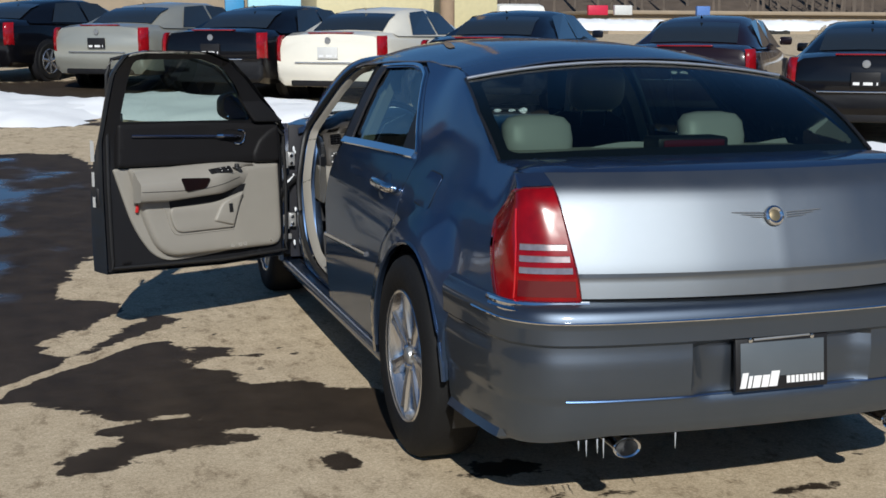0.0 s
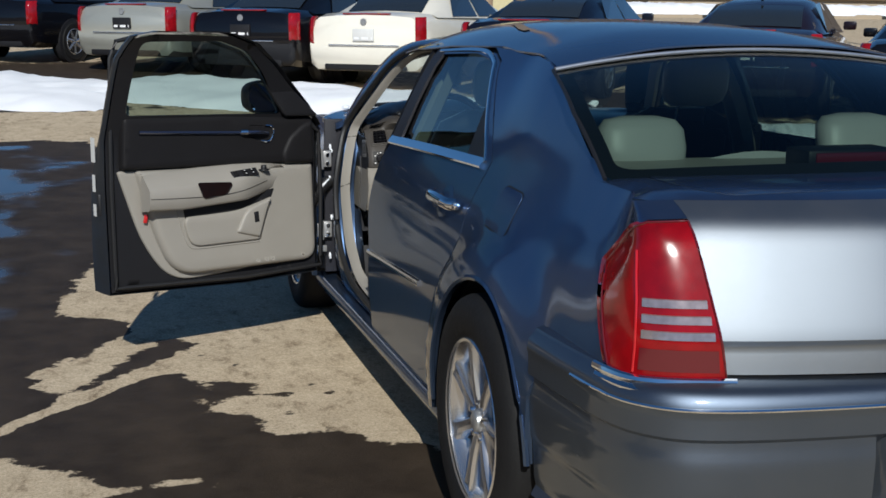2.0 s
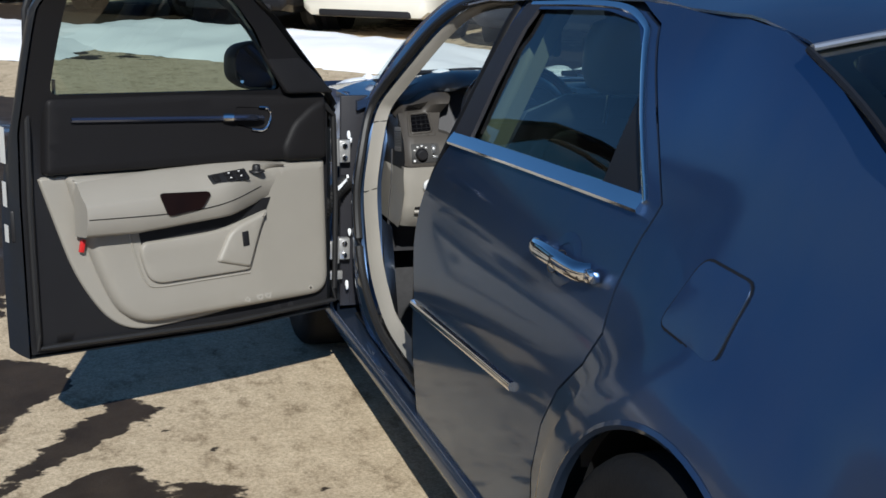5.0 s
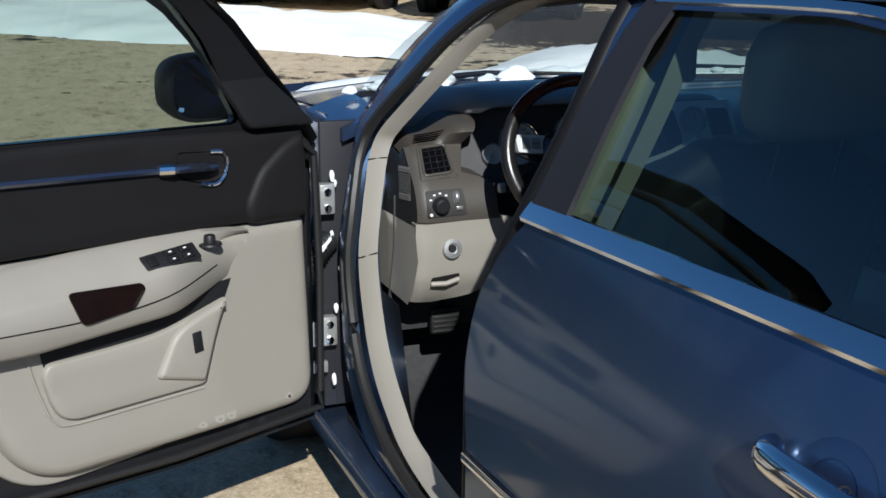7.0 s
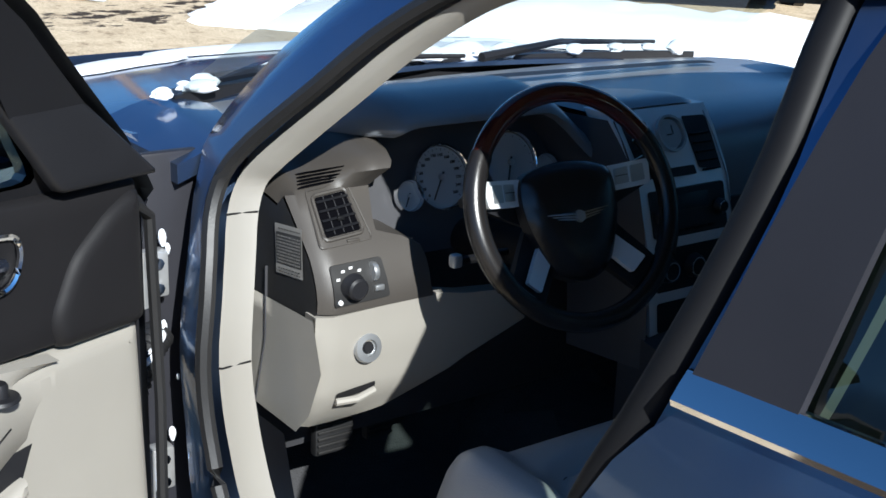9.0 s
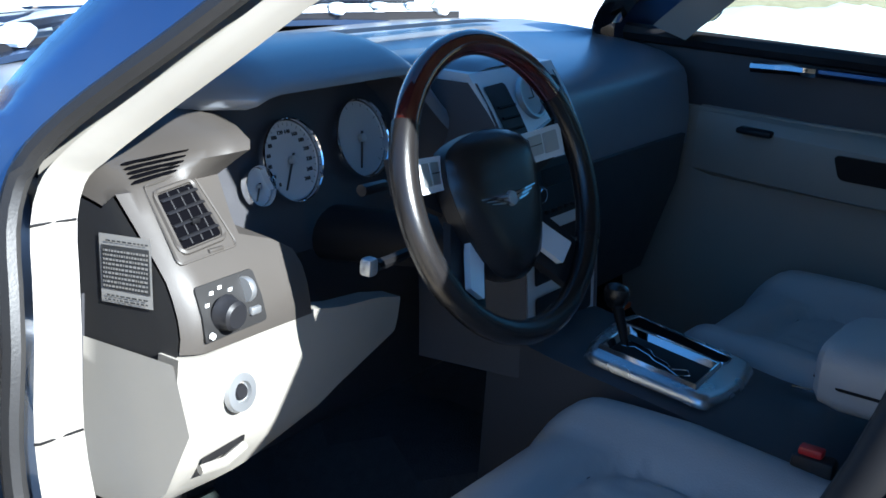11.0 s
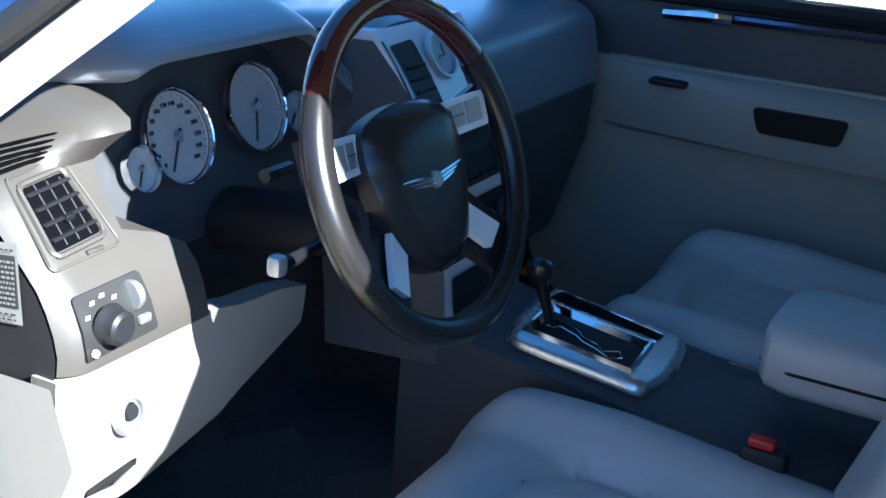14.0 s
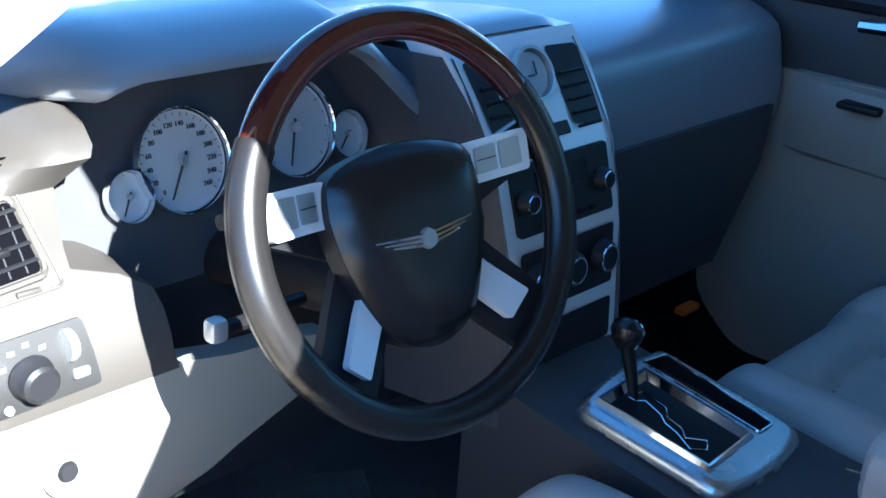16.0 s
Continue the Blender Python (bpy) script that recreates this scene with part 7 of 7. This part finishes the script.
PATCHES = [(-1.37, 1.66, 0.13, 0.17, 0.75), (-1.17, 1.55, 0.07, 0.06, 0.6), (-1.05, 1.65, 0.07, 0.04, 0.55), (-0.94, 1.72, 0.05, 0.035, 0.55), (-1.01, 1.52, 0.07, 0.05, 0.55), (-1.21, 1.31, 0.09, 0.05, 0.6), (-1.41, 1.30, 0.08, 0.05, 0.5),
           (-1.14, -0.02, 0.10, 0.15, 0.75), (-0.66, -0.26, 0.30, 0.16, 0.7), (-1.41, 0.31, 0.10, 0.05, 0.5), (-1.92, 0.56, 0.09, 0.05, 0.45), (-1.66, 0.68, 0.16, 0.05, -0.7), (-1.55, 0.60, 0.08, 0.04, -0.5), (-1.85, 2.73, 0.08, 0.1, 0.4), (-1.44, 2.18, 0.05, 0.035, 0.42), (-1.33, 2.0, 0.05, 0.04, 0.5), (-1.02, 2.46, 0.05, 0.03, 0.42), (-1.12, 2.41, 0.03, 0.02, 0.42), (-0.94, 2.14, 0.03, 0.02, 0.4),
           (-3.3, 5.8, 0.9, 1.6, 0.5), (-2.9, 3.4, 0.5, 0.8, 0.35), (0.28, -0.78, 0.26, 0.10, 0.65), (-0.55, -0.62, 0.5, 0.10, 0.5), (0.9, -0.5, 0.4, 0.1, 0.5), (-2.9, -1.2, 0.5, 0.4, 0.5), (-6.5, 8, 3, 1.4, 0.8), (-1.5, 17.5, 7, 2.6, 1.0), (5.5, 12.0, 3.5, 2.4, 0.9), (-6.5, 1.0, 2.6, 4.0, 0.9), (-7.0, -4.0, 3.0, 2.4, 0.8), (-4.6, -1.6, 1.0, 1.6, 0.6), (-12, 0, 3.5, 6, 0.8), (1, 9.5, 5, 0.6, 0.45), (-9, 4, 3, 2, 0.9), (4, 5, 2, 1, 0.5), (-3, 12.5, 3.5, 0.6, 0.7), (2.0, 7.0, 2.5, 0.35, 0.5)]
STREAK = (Vector((-2.60, 0.98)), Vector((-1.50, 2.20)))


def wetness(x, y):
    w = sum(s * math.exp(-((x - a) / rx) ** 2 - ((y - b) / ry) ** 2) for a, b, rx, ry, s in PATCHES)
    if -6 < x < 0 and -0.5 < y < 10.5:
        for poly in (WET_NEAR, WET_FAR):
            d = edge_dist((x, y), poly)
            d = d if inside((x, y), poly) else -d
            w += max(0.0, min(0.95, 0.6 + 3.2 * d))
        p, (a, b) = Vector((x, y)), STREAK
        k = (p - a).dot(b - a) / (b - a).length_squared
        if 0 < k < 1:
            w -= 0.9 * math.exp(-((p - a.lerp(b, k)).length / (0.045 + 0.02 * math.sin(k * 9) ** 2)) ** 2)
    return max(0.0, min(1.2, w))


xs = [-300, -120, -60, -30] + [-20 + 0.5 * i for i in range(28)] + [-6 + 0.12 * i for i in range(25)] + [-3 + 0.045 * i for i in range(62)] + [-0.2 + 0.12 * i for i in range(28)] + [3.2 + 0.6 * i for i in range(40)] + [30, 60, 120, 300]
ys = [-300, -100, -40, -20, -10] + [-6 + 0.15 * i for i in range(36)] + [-0.6 + 0.045 * i for i in range(90)] + [3.46 + 0.12 * i for i in range(32)] + [7.3 + 0.5 * i for i in range(46)] + [32, 40, 60, 100, 200, 400]
bm = bmesh.new()
grid = [[bm.verts.new((x, y, ground_z(x, min(y, 40)))) for x in xs] for y in ys]
for r0, r1 in zip(grid, grid[1:]):
    for i in range(len(xs) - 1):
        bm.faces.new((r0[i], r0[i + 1], r1[i + 1], r1[i]))
ground = tagged(part("ground", bm, lot_material(), None), "salt-stained concrete car lot with melt water", "ground", kind="structure")
att = ground.data.attributes.new("wet", 'FLOAT', 'POINT')
att.data.foreach_set("value", [wetness(v.co.x, v.co.y) for v in ground.data.vertices])


def snow_bank(cx, cy, lx, ly, h, turn, seed, label):
    rnd = random.Random(seed)
    bm = bmesh.new()
    nx, ny = max(14, int(lx / 0.16)), max(8, int(ly / 0.16))
    c, s = math.cos(radians(turn)), math.sin(radians(turn))
    g = []
    for j in range(ny + 1):
        row = []
        for i in range(nx + 1):
            u, v = -1 + 2 * i / nx, -1 + 2 * j / ny
            x0, y0 = u * lx / 2, v * ly / 2
            x, y = cx + c * x0 - s * y0, cy + s * x0 + c * y0
            k = noise.noise(Vector((x * 0.8, y * 0.8, seed))) * 0.35 + noise.noise(Vector((x * 2.6, y * 2.6, seed + 9))) * 0.18
            e = 1 - max(abs(u) ** 4, abs(v) ** 2.2) + k * 0.9
            z = h * max(-0.25, min(1.3, e)) + 0.05 * noise.noise(Vector((x * 6, y * 6, seed)))
            row.append(bm.verts.new((x, y, ground_z(x, y) - 0.03 + (z if e > 0 else -0.02))))
        g.append(row)
    for a, b in zip(g, g[1:]):
        for i in range(nx):
            bm.faces.new((a[i], a[i + 1], b[i + 1], b[i]))
    return tagged(part("snow_bank", bm, SNOW, None), label, "snow", kind="stuff")


# ---- parked cars along the lot's far side ----
LAMPGLASS = mat("far_glass", (0.02, 0.025, 0.03), 0.06, 0.0, 0.8, var=0.1)


def parked(name, paint, label, m, plate=True, fin=True):
    root = thing(name, label, "car", "row of parked sedans")
    L_, W_ = 4.85, 0.90
    stn = [(-2.42, 0.86, 0.40, 0.95), (-2.36, 0.90, 0.30, 1.05), (-2.1, 0.93, 0.26, 1.09), (-1.4, 0.945, 0.24, 1.06), (0, 0.945, 0.22, 0.99), (1.2, 0.94, 0.24, 0.94), (1.9, 0.92, 0.26, 0.86), (2.3, 0.84, 0.3, 0.74), (2.42, 0.70, 0.36, 0.62)]
    rings = []
    for y, w, zb, zt in stn:
        rings.append([Vector((x * w, y, z)) for x, z in ((-0.86, zb), (-0.97, zb + 0.08), (-1.0, zb + 0.25), (-0.985, zt - 0.25), (-0.94, zt - 0.10), (-0.80, zt - 0.01), (-0.5, zt + 0.015), (0, zt + 0.025), (0.5, zt + 0.015), (0.80, zt - 0.01), (0.94, zt - 0.10), (0.985, zt - 0.25), (1.0, zb + 0.25), (0.97, zb + 0.08), (0.86, zb))])
    body = part("body", loft(rings), paint, root)
    top = [(-1.75, 0.66, 1.08), (-1.35, 0.62, 1.27), (-0.9, 0.58, 1.38), (-0.3, 0.57, 1.42), (0.3, 0.57, 1.40), (0.75, 0.58, 1.30), (1.35, 0.66, 1.0)]
    rings = []
    for y, w, z in top:
        zb = interp(y, [-1.75, 0, 1.35], [1.04, 0.97, 0.92])
        rings.append([Vector((x, y, zz)) for x, zz in ((-0.86, zb - 0.02), (-(0.86 * 0.55 + w * 0.45), zb * 0.55 + z * 0.45), (-w, z - 0.045), (-w * 0.8, z - 0.01), (0, z + 0.01), (w * 0.8, z - 0.01), (w, z - 0.045), ((0.86 * 0.55 + w * 0.45), zb * 0.55 + z * 0.45), (0.86, zb - 0.02))])
    part("roof", loft(rings, False, False), paint, root)
    # glass, 12 mm outside the shell
    def gpatch(pts, name="window_pane"):
        b2 = bmesh.new()
        b2.faces.new([b2.verts.new(p) for p in pts])
        part(name, b2, LAMPGLASS, root, smooth=False)
    ty, tw, tz = [t[0] for t in top], [t[1] for t in top], [t[2] for t in top]
    part("rear_window", loft([[Vector((f * interp(y, ty, tw), y - 0.012, interp(y, ty, tz) + 0.012 - 0.02 * abs(f) ** 2)) for f in (-0.9, -0.6, -0.3, 0, 0.3, 0.6, 0.9)] for y in (-1.70, -1.52, -1.35, -1.2, -1.05)], False, False), LAMPGLASS, root)
    for sgn in (-1, 1):
        gpatch([(sgn * 0.855, -1.15, 1.02), (sgn * 0.855, -0.12, 0.985), (sgn * 0.635, -0.12, 1.365), (sgn * 0.64, -0.75, 1.35)])
        gpatch([(sgn * 0.855, -0.05, 0.985), (sgn * 0.86, 0.95, 0.955), (sgn * 0.66, 0.50, 1.32), (sgn * 0.635, -0.05, 1.365)])
        lens_rows = [[Vector((sgn * x * k, y + dy, z)) for x, y in ((0.80, -2.436), (0.845, -2.434), (0.893, -2.39), (0.915, -2.30), (0.85, -2.30), (0.80, -2.36))] for z, dy, k in ((0.66, 0.02, 0.985), (0.69, 0.0, 1.0), (0.82, 0.0, 1.0), (0.93, 0.008, 0.995), (1.02, 0.03, 0.985), (1.05, 0.06, 0.97))]
        part("tail_lamp", loft(lens_rows), FAR_RED, root, "upright red tail lamp")
        part("exhaust_tip", lathe([(0.035, -0.05), (0.045, 0.0), (0.03, 0.0)], Matrix.Translation((sgn * 0.55, -2.40, 0.36)) @ Euler((radians(90), 0, 0)).to_matrix().to_4x4(), 12), CHROME, root)
        part("door_mirror", box((sgn * 0.98, 0.80, 1.02), (0.18, 0.09, 0.12), None, 0.03), paint, root)
        for y in (-1.42, 1.46):
            wm = Matrix.Translation((sgn * 0.80, y, 0.335)) @ Euler((0, radians(90) * sgn, 0)).to_matrix().to_4x4()
            part("arch", lathe([(0.0, 0.152), (0.385, 0.150), (0.395, 0.148), (0.40, 0.05)], wm, 22), BLACK, root)
            w = part("wheel", lathe([(0.22, 0.156), (0.26, 0.168), (0.31, 0.165), (0.335, 0.14), (0.335, -0.08)], wm, 24), TYRE, root)
            bm = bmesh.new()
            for k in range(7):
                a = 2 * math.pi * k / 7
                loft([[wm @ Vector((r * math.cos(a) - q * math.sin(a), r * math.sin(a) + q * math.cos(a), h)) for q, h in ((-hw, 0.156), (0, 0.172), (hw, 0.156))] for r, hw in ((0.02, 0.03), (0.22, 0.026))], True, True, bm)
            lathe([(0.205, 0.155), (0.215, 0.17), (0.225, 0.16)], wm, 22, bm)
            part("rim", bm, ALLOY, w)
    part("stop_lamp", box((0, -2.31, 1.088), (0.72, 0.10, 0.018), None, 0.006), FAR_RED, root, "red stop lamp strip")
    part("plate_frame", box((0, -2.44, 0.80), (0.33, 0.03, 0.17), None, 0.006), BLACK if plate else PAPER, root)
    bm = bmesh.new()
    bars(bm, lambda u, v: Vector((u, -2.457, v)), -0.14, 0.14, 0.735, 0.035, 3, 0.12)
    part("plate_print", bm, WHITE_INK, root, smooth=False)
    part("badge", lathe([(0, 0.01), (0.045, 0.008), (0.05, 0)], Matrix.Translation((0, -2.43, 0.98)) @ Euler((radians(90), 0, 0)).to_matrix().to_4x4(), 16), SATIN, root)
    part("bumper_strip", box((0, -2.44, 0.655), (1.1, 0.03, 0.015), None, 0.005), CHROME, root)
    part("diffuser", box((0, -2.35, 0.36), (1.3, 0.12, 0.14), None, 0.03), BLACK, root)
    part("antenna", loft([[Vector((q, -1.0 - 0.06 * t, 1.40 + 0.05 * t)) for q in (-0.02 * (1 - t), 0, 0.02 * (1 - t))] for t in (0, 0.5, 0.95)]), paint, root)
    root.matrix_world = m
    return root


def far_paint(name, c, metal=0.3):
    return mat(name, c, 0.3, metal, 0.8, var=0.08, scale=3, spec=0.1)


P_BLACK, P_NAVY = far_paint("black_paint", (0.0035, 0.0035, 0.005), 0.0), far_paint("navy_paint", (0.005, 0.007, 0.015), 0.0)
P_SILVER, P_WHITE = far_paint("champagne_paint", (0.42, 0.42, 0.37), 0.5), far_paint("pearl_white_paint", (0.74, 0.71, 0.62), 0.0)
P_WINE = far_paint("wine_paint", (0.012, 0.006, 0.009), 0.0)
FAR_RED = mat("bright_red_lens", (0.24, 0.004, 0.008), 0.15, 0.0, 0.4, var=0.5, scale=12)
ROWC = [("parked_sedan", P_BLACK, "glossy black sedan parked by the snow bank", -3.5, 21.4, True), ("parked_sedan", P_SILVER, "champagne silver sedan parked in the row", -1.2, 19.1, True), ("parked_sedan", P_BLACK, "glossy black sedan with red tail lamps", 0.55, 17.0, True),
        ("parked_sedan", P_WHITE, "pearl white sedan with a white plate", 2.3, 15.9, False), ("parked_sedan", P_NAVY, "dark navy sedan parked in the row", 4.3, 14.3, True), ("parked_sedan", P_WINE, "dark wine sedan parked in the row", 6.5, 11.75, True), ("parked_sedan", P_BLACK, "black sedan with a white plate frame", 7.9, 9.5, True)]
HEAD = -38.0
for nm, pt, lb_, x, y, pl in ROWC:
    x, y = -2.07 + (x + 2.07) * 0.92, -4.19 + (y + 4.19) * 0.92
    hx, hy = x - 2.42 * math.sin(radians(HEAD)), y + 2.42 * math.cos(radians(HEAD))
    parked(nm, pt, lb_, pose(hx, hy, ground_z(hx, hy) - 0.0, 2.2, 0, HEAD), pl)
snow_bank(-4.4, 15.4, 8.0, 3.6, 0.22, -34, 1, "dirty white snow bank by the lot")
snow_bank(0.5, 13.2, 6.2, 2.8, 0.22, -38, 2, "white snow bank before the parked cars")
snow_bank(-9.8, 18.0, 8.0, 3.4, 0.25, -30, 3, "white snow bank by the lot")
snow_bank(5.0, 8.0, 6.0, 2.0, 0.25, -42, 4, "white snow bank before the parked cars")
snow_bank(9.0, 5.0, 5.0, 2.6, 0.3, -30, 5, "bright snow bank beside the lot")

# ---- distance ----
def slab(name, c, s, m_, label, cat, turn=0, bev=0.05, kind=""):
    return tagged(part(name, box((0, 0, 0), s, Matrix.Translation(c) @ Euler((0, 0, radians(turn))).to_matrix().to_4x4(), bev), m_, None), label, cat, kind=kind)


BUFF = mat("buff_brick", (0.30, 0.24, 0.17), 0.85, var=0.15, scale=2, bump=0.4, bscale=30)
PALE = mat("pale_cladding", (0.34, 0.28, 0.20), 0.7, var=0.08, scale=1)
SIGNBLUE = mat("sign_pale_blue", (0.35, 0.62, 0.72), 0.5)
SIGNRED = mat("sign_red", (0.55, 0.02, 0.06), 0.5)
HILL = mat("bare_wood_hillside", (0.10, 0.075, 0.055), 0.95, var=0.5, scale=0.8, bump=0.8, bscale=2)


# far side: shops, sign, fence line, wooded slope
def wood_hill():
    """Leafless wooded slope: a ridge with many thin trunks before it."""
    bm = bmesh.new()
    n = 160
    rows = []
    for k, (d, h) in enumerate(((95, 0), (110, 4), (135, 12), (170, 20))):
        row = []
        # full circle: the unseen part behind is added to darken reflections in car paint
        for i in range(n + 1):
            a = 2 * math.pi * i / n
            hh = h * (1 + 0.25 * noise.noise(Vector((i * 0.35, k, 3)))) + 1.0
            row.append(bm.verts.new((d * math.sin(a), d * math.cos(a), hh)))
        rows.append(row)
    for r0, r1 in zip(rows, rows[1:]):
        for i in range(n):
            bm.faces.new((r0[i], r0[(i + 1) % (n + 1)], r1[(i + 1) % (n + 1)], r1[i]))
    return tagged(part("wooded_slope", bm, HILL, None), "brown leafless wooded hillside beyond the lot", "hillside", kind="structure")


wood_hill()
BARK = mat("grey_bark", (0.13, 0.105, 0.085), 0.9, var=0.4, scale=1.5)
bm = bmesh.new()
rnd = random.Random(5)
for i in range(420):
    a = radians(rnd.uniform(-35, 60))
    d = rnd.uniform(88, 130)
    x, y, h = d * math.sin(a), d * math.cos(a), rnd.uniform(5, 11)
    z0 = 1.0 + max(0, (d - 95) * 0.28)
    lean = rnd.uniform(-0.5, 0.5)
    tube([(x, y, z0), (x + lean * 0.4, y, z0 + h * 0.5), (x + lean, y, z0 + h)], [0.16, 0.10, 0.02], 4, bm)
    for j in range(5):
        t = rnd.uniform(0.35, 0.85)
        dx = rnd.uniform(-1.6, 1.6)
        tube([(x + lean * t, y, z0 + h * t), (x + lean * t + dx, y, z0 + h * t + abs(dx) * 1.1)], [0.05, 0.012], 3, bm)
tagged(part("bare_trees", bm, BARK, None), "bare grey-brown winter trees on the slope", "trees", kind="stuff")

shop = thing("supermarket", "low supermarket with pale blue sign board", "building")
part("wall", box((6.5, 62.0, 2.2), (26, 10, 4.4), None, 0.1), BUFF, shop)
part("roof", box((6.5, 62.0, 4.5), (26.6, 10.6, 0.3), None, 0.05), PALE, shop)
sb = part("sign_board", box((9.4, 56.6, 2.62), (4.4, 0.3, 1.9), None, 0.04), SIGNBLUE, shop, "pale blue sign board")
words("SUPERMARKET", Matrix.Translation((7.65, 56.42, 2.0)) @ Euler((radians(90), 0, 0)).to_matrix().to_4x4(), 0.72, SIGNRED, sb, 0.02, 0, 0.78)
part("sign_panel", box((6.55, 56.5, 2.6), (0.9, 0.25, 1.7), None, 0.03), mat("sign_deep_blue", (0.05, 0.25, 0.5), 0.5), shop)
for i in range(5):
    part("window", box((-4.5 + 3.6 * i, 56.95, 1.4), (2.6, 0.1, 1.8), None, 0.03), LAMPGLASS, shop)
ware = thing("warehouse", "long buff warehouse with a flat roof", "building")
part("wall", box((47, 58, 1.4), (46, 12, 2.2), None, 0.1), PALE, ware)
part("roof", box((47, 58, 2.55), (46.6, 12.6, 0.2), None, 0.05), BUFF, ware)
for i in range(8):
    part("window", box((28 + 5.0 * i, 51.95, 1.7), (2.2, 0.1, 0.7), None, 0.03), LAMPGLASS, ware)
for k, (x, y, c, w) in enumerate(((22.5, 50, SIGNRED, 1.0), (28.0, 50, mat("awning_blue", (0.1, 0.2, 0.5), 0.6), 0.7), (23.6, 49.6, PAPER, 0.9))):
    tagged(part("shop_banner", box((x, y, 2.6), (w, 0.2, 0.45), None, 0.03), c, None), ("red and white shop fascia banner", "small blue shop fascia banner", "white fascia banner on the shop")[k], "banner", "shop fascia banners")
van = thing("cube_van", "pale yellow box van behind the parked cars", "van")
part("cargo_box", box((7.5, 30.5, 1.95), (5.2, 2.2, 2.1), None, 0.06), mat("cream_panel", (0.55, 0.50, 0.30), 0.5), van)
part("cab", box((10.9, 30.5, 1.6), (1.5, 2.0, 1.5), None, 0.2), mat("van_white", (0.75, 0.75, 0.72), 0.4), van)
for dx in (-1.8, 2.2):
    part("wheel", lathe([(0, 0.1), (0.38, 0.1), (0.42, 0)], Matrix.Translation((7.5 + dx, 29.4, 1.05)) @ Euler((radians(90), 0, 0)).to_matrix().to_4x4(), 16), TYRE, van)


def pole(x, y, r, h, m_, label, cat="pole"):
    return tagged(part("lamp_post" if cat == "lamp post" else "post", tube([(x, y, 0.3), (x, y, h * 0.5), (x, y, h)], [r, r * 0.95, r * 0.85], 12), m_, None), label, cat)


TIMBER = mat("weathered_timber", (0.30, 0.22, 0.15), 0.9, var=0.3, scale=3)
CONC = mat("concrete_post", (0.40, 0.38, 0.35), 0.85, var=0.15, scale=3)
pole(8.0, 27.5, 0.20, 9.0, TIMBER, "weathered wooden utility pole")
pole(15.9, 18.5, 0.075, 8.0, CONC, "pale steel lot lamp post", "lamp post")
pole(5.65, 30.0, 0.06, 6.0, mat("yellow_steel", (0.75, 0.55, 0.05), 0.5), "yellow painted steel post")
snow_bank(14, 46, 60, 3.0, 0.4, 0, 11, "far ploughed snow ridge by the shops")
snow_bank(-8, 30, 20, 3.0, 0.6, -20, 12, "far ploughed snow ridge behind the cars")

# ---- melting snow on the car ----
SNOWP = mat("wet_snow", (0.85, 0.88, 0.92), 0.55, var=0.05, scale=20, bump=0.6, bscale=40)
rnd = random.Random(8)


def snow_lump(name, c, s, parent, label=""):
    rings = []
    for i in range(7):
        t = i / 6 * math.pi
        rings.append([Vector((c[0] + s[0] * math.sin(t) * math.cos(a) * (1 + 0.6 * noise.noise(Vector((math.cos(a) * 1.6, t * 1.5, c[0] * 90)))), c[1] + s[1] * math.sin(t) * math.sin(a) * (1 + 0.6 * noise.noise(Vector((math.sin(a) * 1.6, t * 1.5, c[2] * 90)))), c[2] - s[2] * math.cos(t))) for a in [2 * math.pi * k / 10 for k in range(10)]])
    return part(name, loft(rings), SNOWP, parent, label)


for k in range(26):
    x = -0.72 + 1.42 * rnd.random()
    y = 2.70 + 0.17 * (1 - (x / 0.72) ** 2) + rnd.uniform(0.0, 0.07)
    r = rnd.uniform(0.012, 0.04) * (0.5 if x < -0.45 else 1.0)
    snow_lump("snow_lump", (x, y, 1.055), (r * 1.6, r, r * rnd.uniform(0.5, 1.1)), car, "melting snow on the cowl")
for x, y, z, s in ((-0.828, 2.44, 0.893, 0.020), (-0.822, 2.435, 0.876, 0.013), (-0.832, 2.435, 0.748, 0.018), (-0.826, 2.43, 0.566, 0.018), (-0.835, 2.425, 0.385, 0.022), (-0.822, 2.41, 0.672, 0.008)):
    snow_lump("snow_lump", (x, y, z), (s * 0.36, s * 0.3, s * 0.75), car, "snow left in the hinge gap")
for cx, cy, rx, ry in ((-0.5, 3.45, 0.16, 0.10), (0.1, 3.1, 0.3, 0.16), (0.45, 3.4, 0.2, 0.15), (-0.1, 3.55, 0.25, 0.12)):
    ol = [(cx + rx * math.cos(a) * (1 + 0.35 * noise.noise(Vector((math.cos(a) * 2, math.sin(a) * 2, cx * 5)))), cy + ry * math.sin(a) * (1 + 0.35 * noise.noise(Vector((math.cos(a) * 2, math.sin(a) * 2, cy * 5))))) for a in [2 * math.pi * i / 26 for i in range(26)]]
    part("snow_patch", panel(ol, lambda x, y: bonnet(x, y) + Vector((0, 0, 0.002 + 0.014 * fillet(edge_dist((x, y), ol), 0.05))), 0.04), SNOWP, hood, "patch of melting snow")
# wipers
for x0, x1 in ((-0.55, 0.05), (0.08, 0.62)):
    w_ = part("wiper", tube([(x0, 2.83, 1.056), ((x0 + x1) / 2, 2.885, 1.068), (x1, 2.85, 1.058)], [0.011, 0.008, 0.005], 6), BLACK, car, "black wiper arm with ice")
part("rear_view_mirror", box((0.0, 2.02, 1.335), (0.24, 0.03, 0.065), None, 0.012), BLACK, car, "rear-view mirror")
